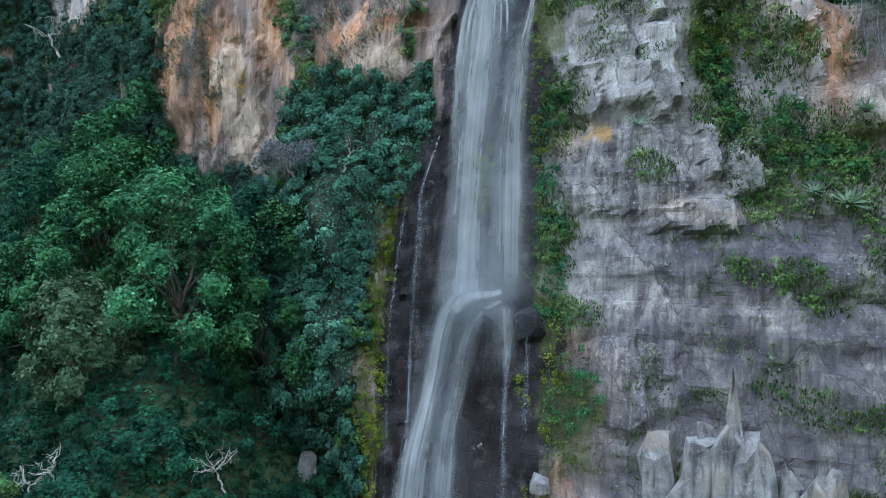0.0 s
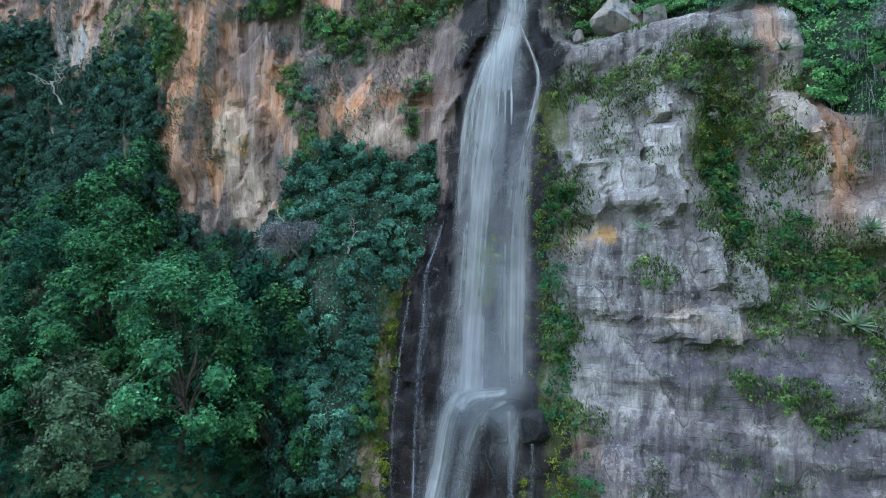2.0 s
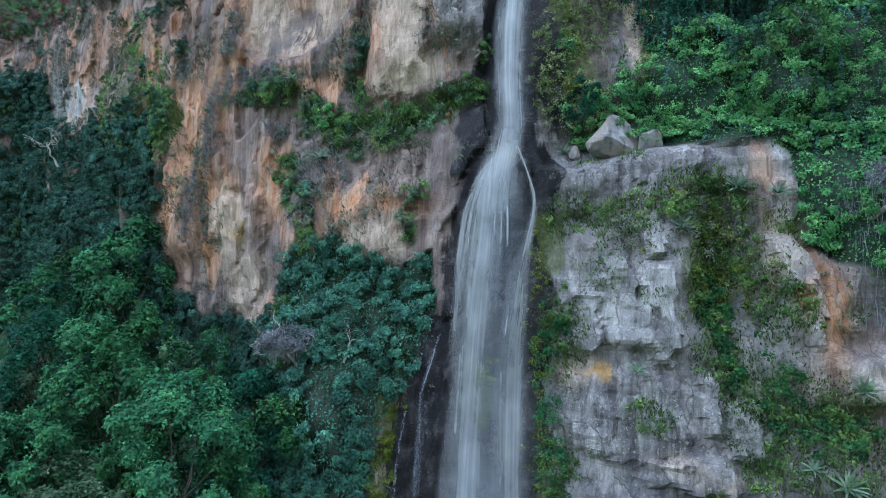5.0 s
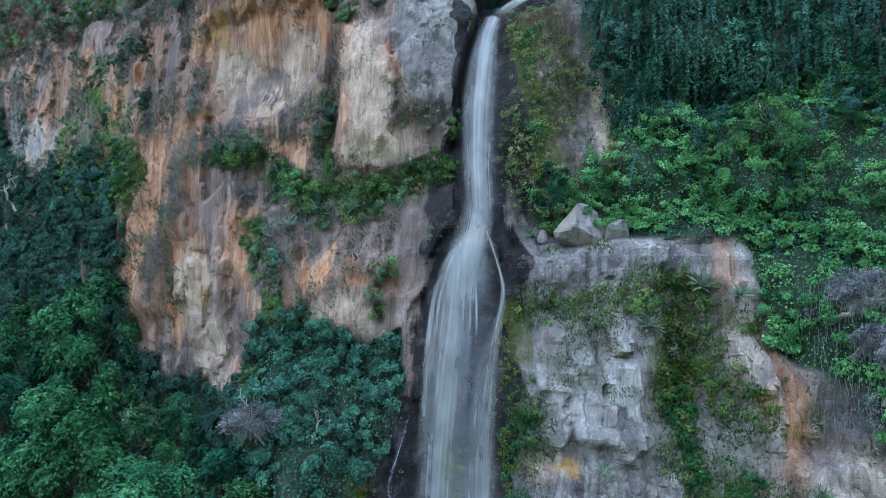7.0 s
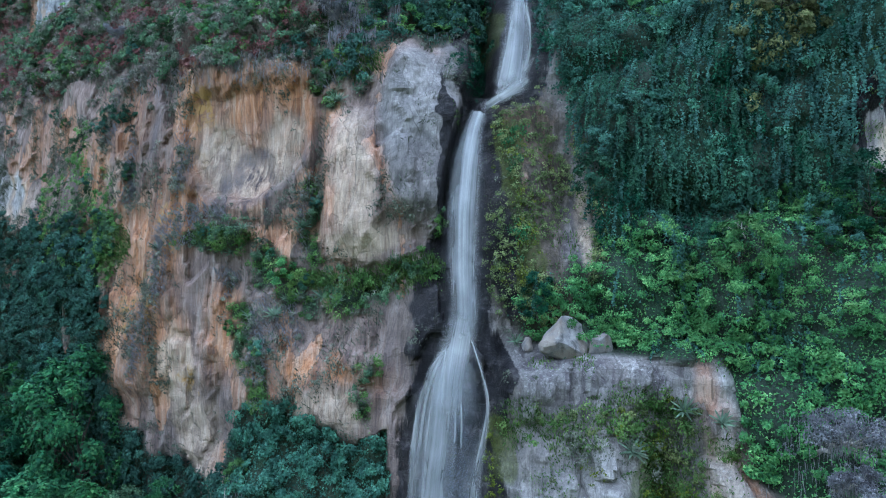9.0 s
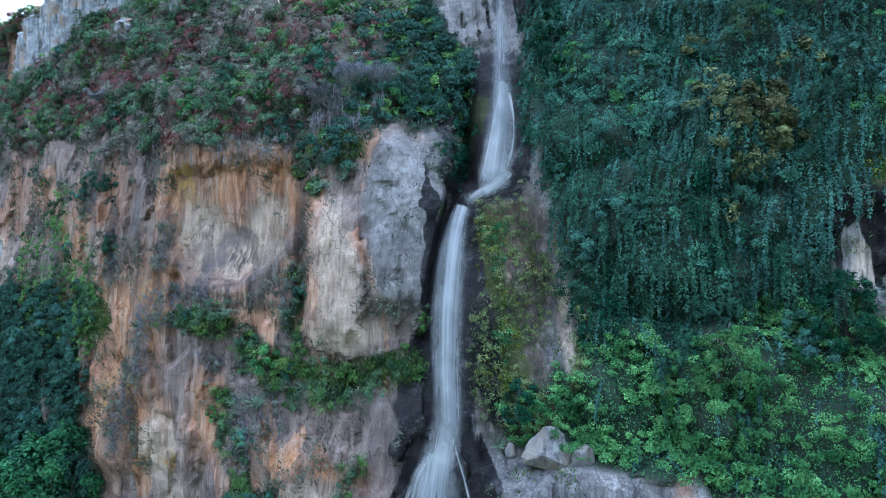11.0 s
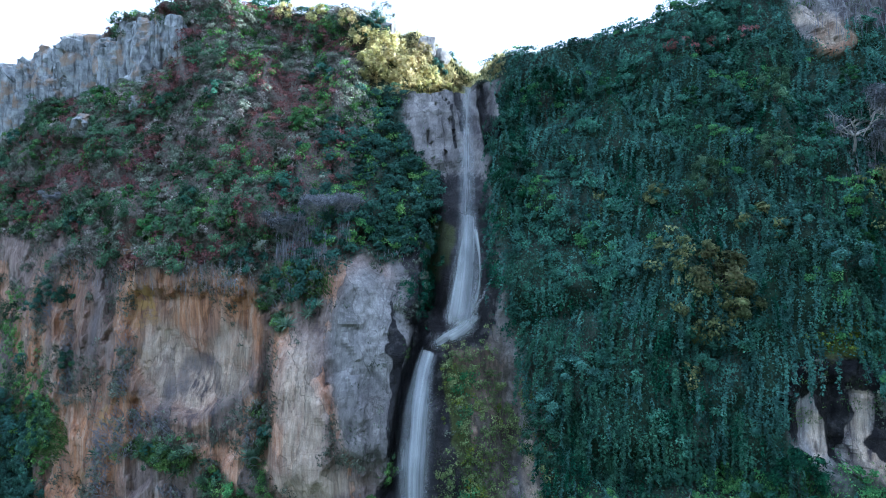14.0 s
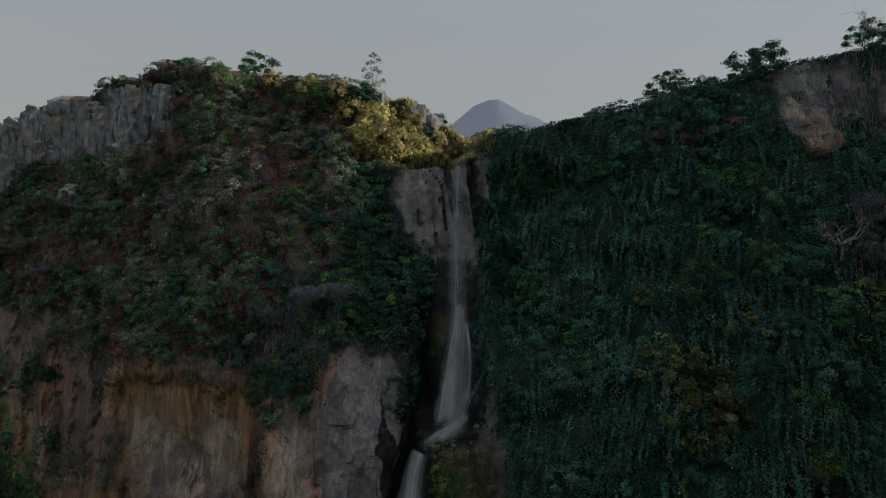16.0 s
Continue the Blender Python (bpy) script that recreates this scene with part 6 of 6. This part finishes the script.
for x, z, w, d, h, tp, seed, label in ((10.4, 39.2, 3.0, 2.0, 2.0, 0.40, 15, "pale grey wedge-shaped boulder resting on the ledge"), (12.3, 39.0, 1.2, 1.0, 1.3, 0.3, 4, "small grey boulder beside a larger one on the ledge"), (8.3, 38.8, 0.55, 0.5, 0.6, 0.3, 6, "small rough stone on the mossy ledge")):
    ob = new("boulder", rock_mesh("boulder", (w, d, h), STONE, seed, 22, tp, box=0.8))
    ob.matrix_basis = pose(x, cliff_y(x, z, True) - 0.4, z, 0, 6, 10)
    tagged(ob, label, "boulder")
for k, (x, top, w, tp) in enumerate(((8.9, 12.0, 0.85, 0.25), (9.8, 12.2, 0.85, 0.15), (10.7, 12.1, 1.0, 0.3), (10.4, 13.1, 1.2, 0.95), (11.0, 13.5, 1.5, 0.95), (11.5, 12.0, 0.8, 0.55), (12.3, 11.8, 0.85, 0.3), (13.0, 11.1, 0.75, 0.6), (13.8, 10.8, 0.95, 0.3), (14.6, 10.6, 0.9, 0.4), (15.4, 10.1, 0.8, 0.5), (9.4, 10.4, 1.3, 0.4), (11.6, 10.2, 1.5, 0.4), (13.6, 9.4, 1.5, 0.4))):
    x, h = x + 1.15, top - 4.9
    ob = new("pinnacle", blade_rock("pinnacle", w * 1.3, 1.0, h, tp * 0.9, 31 + k))
    ob.matrix_basis = pose(x, cliff_y(x, 10, True) - 1.7 - 0.3 * (k % 3), 4.5, 0, 0, 8 * (k % 5) - 16)
    tagged(ob, "pale grey rock blade with a split jagged top", "pinnacle", "pinnacles at the cliff foot")
for k, (x, bot, top, w) in enumerate(((-46.2, 72.6, 80.2, 2.2), (-42.6, 73.2, 80.8, 2.2), (-39.6, 75.0, 83.4, 1.8), (-37.2, 75.6, 84.5, 1.9), (-34.9, 76.8, 85.3, 2.0), (-32.0, 77.8, 85.6, 2.0), (-28.6, 78.0, 86.1, 2.6), (-25.0, 78.2, 84.2, 1.6), (-26.4, 80.0, 85.4, 1.6), (-22.9, 78.4, 86.2, 1.5), (-21.0, 79.0, 86.5, 1.8), (-18.6, 81.2, 87.2, 1.6), (-19.6, 80.5, 86.6, 1.3), (-17.4, 81.4, 86.2, 0.9), (-33.5, 76.4, 81.5, 1.4), (-30.4, 77.4, 81.8, 1.5), (-20.6, 75.6, 77.4, 0.8), (-26.8, 74.0, 76.0, 0.9))):
    rock("crag", x, 0.5 * (bot + top), (w * 1.5, 1.4, (0.66 + 0.06 * ((k * 7) % 5 - 2) / 2) * (top - bot)), CRAG, 60 + k, "blue-grey fractured rock block of the ridge crag", "crag", 0.3 + 0.35 * (k % 3), 14 * (k % 4) - 20, "blocks of the ridge crag", cuts=20, upright=True, box=0.62, flute=0.23)
rock("boulder", -8.9, 5.6, (0.9, 0.8, 1.3), STONE, 21, "grey rock standing among dark bushes", "boulder", 2.2, 10, upright=True)
rock("boulder", 4.6, 15.9, (1.2, 1.0, 1.2), DARKSTONE, 22, "black wet rock beside the falling water", "boulder", 0.2, 40)
rock("boulder", 2.9, 16.0, (1.3, 0.9, 1.3), DARKSTONE, 23, "black wet rock split by the falling water", "boulder", 0.35, 80)
rock("boulder", 4.9, 37.6, (0.9, 0.8, 1.4), DARKSTONE, 24, "dark wet rock where the stream turns", "boulder", 0.3, 10)
rock("boulder", 4.9, 8.2, (0.7, 0.6, 0.7), STONE, 25, "small grey boulder lodged on wet rock", "boulder", 0.3, 10)


# ---- grass on the ground below the right face ----
n = 9000
px, py = RNG.uniform(6, 24, n), RNG.uniform(20, 33, n)
pz = ground_z(px, py)
v, f = blade_arrays(np.stack([px, py, pz], 1), unit(np.array((0, -0.2, 1.0)) + 0.5 * rand_dirs(n)), 0.5 + 0.7 * RNG.random(n), 0.06, 0.4)
tagged(new("grass_cover", mesh_np("grass_cover", v, f, GRASS)), "long green grass at the cliff foot", "grass", kind="stuff")


# ---- agaves on the ledges ----
def agave_blade(bend):
    """One fleshy pointed blade of unit length along x."""
    v = []
    for t, w in ((0.0, 0.05), (0.35, 0.085), (0.7, 0.055), (1.0, 0.006)):
        z = -bend * t * t
        v += [(t, -w, z), (t, 0, z - 0.03 * (1 - t)), (t, w, z)]
    q = [(3 * i + j, 3 * i + j + 1, 3 * i + j + 4, 3 * i + j + 3) for i in range(3) for j in range(2)]
    return mesh_np("blade", np.array(v), np.array(q), AGAVE, True)


BLADES = [agave_blade(0.10), agave_blade(0.2)]


def agave(size, blades):
    root = new("agave")
    for k in range(blades):
        lift = math.degrees(math.atan(0.25 + 1.0 * (k / blades)))
        ln = size * float(0.85 + 0.3 * RNG.random())
        ob = part("blade", BLADES[k % 2], root)
        ob.matrix_basis = pose(0, 0, 0, 0, 0, math.degrees(2.4 * k)) @ pose(0, 0, 0, 0, -lift, 0) @ Matrix.Scale(ln, 4)
    return tagged(root, "grey-green agave rosette rooted on a rock ledge", "agave", "agaves on the ledges")


AGAVES = [agave(0.85, 18), agave(0.65, 15), agave(0.95, 20)]
for k, (x, z) in enumerate(((-7.4, 41.2), (-6.6, 40.8), (-5.6, 41.3), (-4.4, 41.0), (-8.6, 41.0), (-9.4, 39.8), (-13.4, 44.6), (-12.6, 45.0), (-14.4, 44.8), (-11.6, 39.6), (-12.2, 46.6), (-7.2, 46.6), (-3.0, 57.2), (-2.2, 58.0), (-4.6, 56.4), (19.0, 26.2), (16.9, 22.6), (18.0, 22.0), (17.2, 35.6), (10.0, 26.4), (15.6, 36.0), (33.2, 58.6), (32.0, 60.4), (34.5, 56.5), (20.2, 21.4), (7.6, 38.9), (12.8, 33.8), (-20.8, 45.0))):
    place = pose(x, cliff_y(x, z) - 0.3, z, 35, 0, 0) @ pose(0, 0, 0, 0, 0, 40 * k)
    if k < 3:
        AGAVES[k].matrix_basis = place
    else:
        copy_thing(AGAVES[k % 3], place)


# ---- hanging dry strands ----
def strands(name, x0, x1, z0, z1, n, length, label, wide=0.03, stray=0.14):
    n, length = n // 2, length * 0.8
    xs, zs = RNG.uniform(x0, x1, n), RNG.uniform(z0, z1, n)
    ys = np.array([cliff_y(a, b) for a, b in zip(xs, zs)]) - RNG.uniform(0.2, 1.3, n)
    p = np.stack([xs, ys, zs], 1)
    way = unit(np.array((0, -0.10, -1.0)) + stray * rand_dirs(n))
    v, f = blade_arrays(p, way, length * (0.4 + 0.9 * RNG.random(n)), wide, 0.1)
    return tagged(new(name, mesh_np(name, v, f, DRY)), label, "hanging moss", kind="stuff")


strands("hanging_moss", -5.6, -1.6, 61.8, 65.4, 1800, 1.3, "grey moss hanging in curtains from the slope's edge", 0.035)
strands("hanging_moss", -0.8, 0.4, 63.0, 66.0, 160, 1.3, "grey moss hanging from a dark bush")
strands("hanging_moss", -14.0, -7.0, 59.0, 61.6, 500, 1.1, "grey dry fringe hanging over the ochre face")
strands("hanging_moss", 20.0, 22.6, 33.0, 36.4, 300, 1.2, "lilac-grey dry moss hanging from a bush")
strands("hanging_moss", 20.4, 23.4, 29.0, 33.0, 320, 1.5, "lilac-grey dry branches hanging in a thick curtain")
strands("hanging_moss", 18.6, 21.0, 29.6, 33.0, 110, 1.0, "dry roots hanging over the overhang")
strands("hanging_moss", 33.0, 36.5, 67.0, 72.0, 320, 1.7, "grey moss hanging from pale bare trunks")
strands("hanging_moss", 35.6, 46.0, 78.6, 86.0, 1500, 1.5, "grey strands hanging over the upper crag", 0.045)
strands("hanging_moss", -26.0, -16.0, 59.0, 61.6, 320, 0.9, "grey dry grass hanging over the cliff edge")
strands("hanging_moss", -13.4, -10.6, 25.6, 28.0, 260, 1.3, "pale moss hanging from a twisted branch")


# ---- bare pale trees ----
def bare_tree(height, spreadr, seed, boughs=7):
    g = np.random.default_rng(seed)
    fork = np.array((0.1 * g.normal(), 0.1 * g.normal(), 0.45)) * height
    arr = [limb((0, 0, -0.4), fork, 0.035 * height, 0.022 * height, 0.12, 7)]
    for k in range(boughs):
        a = 2 * np.pi * k / boughs + g.normal() * 0.4
        e = fork + np.array((np.cos(a) * spreadr, np.sin(a) * spreadr, (0.15 + 0.4 * g.random()) * height))
        arr.append(limb(fork, e, 0.014 * height, 0.006 * height, 0.16, 6))
        for _ in range(3):
            m = fork + (e - fork) * (0.45 + 0.5 * g.random())
            arr.append(limb(m, m + g.normal(size=3) * spreadr * 0.33, 0.006 * height, 0.002 * height, 0.2, 4))
    return mesh_np("bare_tree", *join(*arr), PALEBARK, True)


BARE = [bare_tree(2.6, 1.3, 1), bare_tree(3.2, 1.0, 2, 5), bare_tree(2.2, 1.5, 3, 8)]
for k, (x, y, z, s, lean) in enumerate(((-10.4, cliff_y(-10.4, 25.0) - 0.9, 25.0, 1.3, -50), (-6.6, cliff_y(-6.6, 25.6) - 0.7, 25.4, 0.8, 20), (-5.6, 60.5, 73.0, 1.0, 5), (34.4, 39.6, 68.2, 1.5, 8), (36.2, 40.0, 68.8, 1.4, -12), (25.6, 38.6, 45.6, 0.8, 10), (20.6, 36.8, 45.0, 0.8, -20), (22.0, 29.4, 31.0, 1.0, 30), (41.5, 46.0, 86.2, 1.0, -35), (-45.0, 76.0, 43.0, 1.6, 20), (-19.5, 33.0, 7.6, 0.8, 15), (-11.2, 33.4, 7.8, 0.8, -30), (-21.6, 33.6, 6.8, 0.8, 5), (-24.5, 71.0, 79.5, 0.8, 0))):
    ob = new("bare_tree", BARE[k % 3])
    ob.matrix_basis = pose(x, y, z, 0, lean, 60 * k) @ Matrix.Scale(s, 4)
    tagged(ob, "bare twisted tree with pale grey branches", "tree", "bare trees of the gorge")

# ---- grey trees hung with lichen that lean out from the cliff ----
def lichen_tree(size, seed):
    """Pale boughs that reach out and up, with hanging grey strands and a few leaves."""
    g = np.random.default_rng(seed)
    root = new("tree")
    fork = np.array((0.1 * g.normal(), -0.42, 0.30)) * size
    arr, ends = [limb((0, 0.3, 0), fork, 0.035 * size, 0.022 * size, 0.1, 6)], []
    for q in range(13):
        a = 2 * np.pi * 0.618 * q
        e = fork + np.array((0.42 * np.cos(a), -0.22 + 0.30 * np.sin(a), 0.10 + 0.34 * g.random())) * size * (0.6 + 0.5 * g.random())
        ends.append(e)
        arr.append(limb(fork, e, 0.014 * size, 0.005 * size, 0.16, 5))
    part("trunk", mesh_np("trunk", *join(*arr), PALEBARK, True), root)
    ends = np.array(ends)
    q = RNG.integers(0, len(ends), 3800)
    p = ends[q] + rand_dirs(3800) * size * 0.16 * np.array((1, 1, 0.6)) * RNG.random((3800, 1)) ** 0.5
    part("crown", mesh_np("crown", *leaf_arrays(p, np.array((0, -0.4, 0.8)) + rand_dirs(3800), 0.13 * (0.6 + 0.7 * RNG.random(3800)), 0.7, 0.8), LILAC), root)
    q = RNG.integers(0, len(ends), 420)
    p = fork + (ends[q] - fork) * RNG.random((420, 1)) ** 0.5 + rand_dirs(420) * size * 0.12
    part("lichen", mesh_np("lichen", *blade_arrays(p, unit(np.array((0, 0, -1.0)) + 0.3 * rand_dirs(420)), size * 0.17 * (0.3 + 1.0 * RNG.random(420)), 0.035, 0.1), DRY), root, "hanging grey lichen strands")
    return tagged(root, "leaning tree hung with lilac-grey lichen", "tree", "lichen-hung trees")


LICHEN = [lichen_tree(4.2, 3), lichen_tree(3.4, 8)]
for k, (x, z, sc) in enumerate(((20.9, 34.2, 1.0), (22.3, 31.8, 1.0), (-1.2, 64.8, 0.7), (-4.4, 63.2, 0.8), (-11.8, 24.2, 1.1), (21.6, 32.6, 0.8), (-2.8, 64.6, 0.7), (-28.6, 66.5, 0.6), (34.8, 70.6, 1.0), (36.4, 68.4, 0.9))):
    m = pose(x, cliff_y(x, z) - 0.1, z, 0, 0, 12 * (k % 3) - 12) @ Matrix.Scale(sc, 4)
    if k < 2:
        LICHEN[k].matrix_basis = m
    else:
        copy_thing(LICHEN[k % 2], m)

# ---- trees on the skyline, and bushes at the lip with sunlight in their colour ----
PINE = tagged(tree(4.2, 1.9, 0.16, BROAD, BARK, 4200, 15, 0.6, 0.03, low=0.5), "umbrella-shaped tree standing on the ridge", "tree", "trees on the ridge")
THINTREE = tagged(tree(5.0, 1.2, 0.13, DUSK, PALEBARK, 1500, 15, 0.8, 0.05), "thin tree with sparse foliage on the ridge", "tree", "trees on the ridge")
SUNLIT_BUSH = tagged(tree(2.8, 1.6, 0.26, SUN_GOLD, BARK, 1300, 11, 0.9, name="shrub"), "yellow-green bush above the fall's lip, sunlight put into its leaf colour", "shrub", "bushes at the lip")


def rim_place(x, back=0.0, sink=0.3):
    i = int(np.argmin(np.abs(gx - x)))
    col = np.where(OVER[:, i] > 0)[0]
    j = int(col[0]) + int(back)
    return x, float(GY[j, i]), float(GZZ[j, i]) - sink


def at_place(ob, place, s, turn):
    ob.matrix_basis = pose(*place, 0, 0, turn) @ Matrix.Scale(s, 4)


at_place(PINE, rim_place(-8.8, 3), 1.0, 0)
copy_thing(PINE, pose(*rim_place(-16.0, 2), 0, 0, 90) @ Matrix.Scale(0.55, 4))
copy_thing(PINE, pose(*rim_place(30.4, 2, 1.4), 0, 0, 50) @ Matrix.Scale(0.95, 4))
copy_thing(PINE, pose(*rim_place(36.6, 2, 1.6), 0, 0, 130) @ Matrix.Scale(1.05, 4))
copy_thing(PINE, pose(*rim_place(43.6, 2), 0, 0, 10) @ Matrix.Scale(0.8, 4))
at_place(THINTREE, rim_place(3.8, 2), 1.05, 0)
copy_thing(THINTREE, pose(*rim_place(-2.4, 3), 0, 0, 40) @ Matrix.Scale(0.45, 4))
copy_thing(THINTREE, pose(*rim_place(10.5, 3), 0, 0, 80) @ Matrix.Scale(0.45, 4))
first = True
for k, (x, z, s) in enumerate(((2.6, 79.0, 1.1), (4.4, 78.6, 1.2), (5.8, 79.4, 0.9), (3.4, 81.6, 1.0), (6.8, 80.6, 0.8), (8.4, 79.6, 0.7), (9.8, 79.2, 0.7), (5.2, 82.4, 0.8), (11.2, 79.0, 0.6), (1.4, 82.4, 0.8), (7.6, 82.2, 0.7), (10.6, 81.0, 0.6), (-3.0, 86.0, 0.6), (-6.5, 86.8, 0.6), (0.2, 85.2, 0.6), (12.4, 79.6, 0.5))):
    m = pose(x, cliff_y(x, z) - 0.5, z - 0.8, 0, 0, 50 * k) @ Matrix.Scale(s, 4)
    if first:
        SUNLIT_BUSH.matrix_basis = m
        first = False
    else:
        copy_thing(SUNLIT_BUSH, m)
for k, (x, z, w) in enumerate(((8.6, 83.6, 1.3), (10.3, 83.0, 1.1), (4.2, 85.0, 0.9))):
    rock("boulder", x, z, (w, 1.0, 1.25 * w), STONE, 90 + k, "sunlit grey boulder above the fall's lip", "boulder", 0.7, 30 * k)
for k, (x, back, sc) in enumerate(((-17.0, 1, 0.8), (-18.4, 2, 0.7), (-20.2, 1, 0.7), (-15.4, 1, 0.9), (-22.6, 2, 0.6), (-26.0, 2, 0.7), (-30.6, 2, 0.6), (-13.4, 2, 0.9), (-11.8, 1, 0.8))):
    copy_thing(SHRUBS[(1, 4, 3)[k % 3]], pose(*rim_place(x, back, 0.5), 0, 0, 60 * k) @ Matrix.Scale(sc, 4))
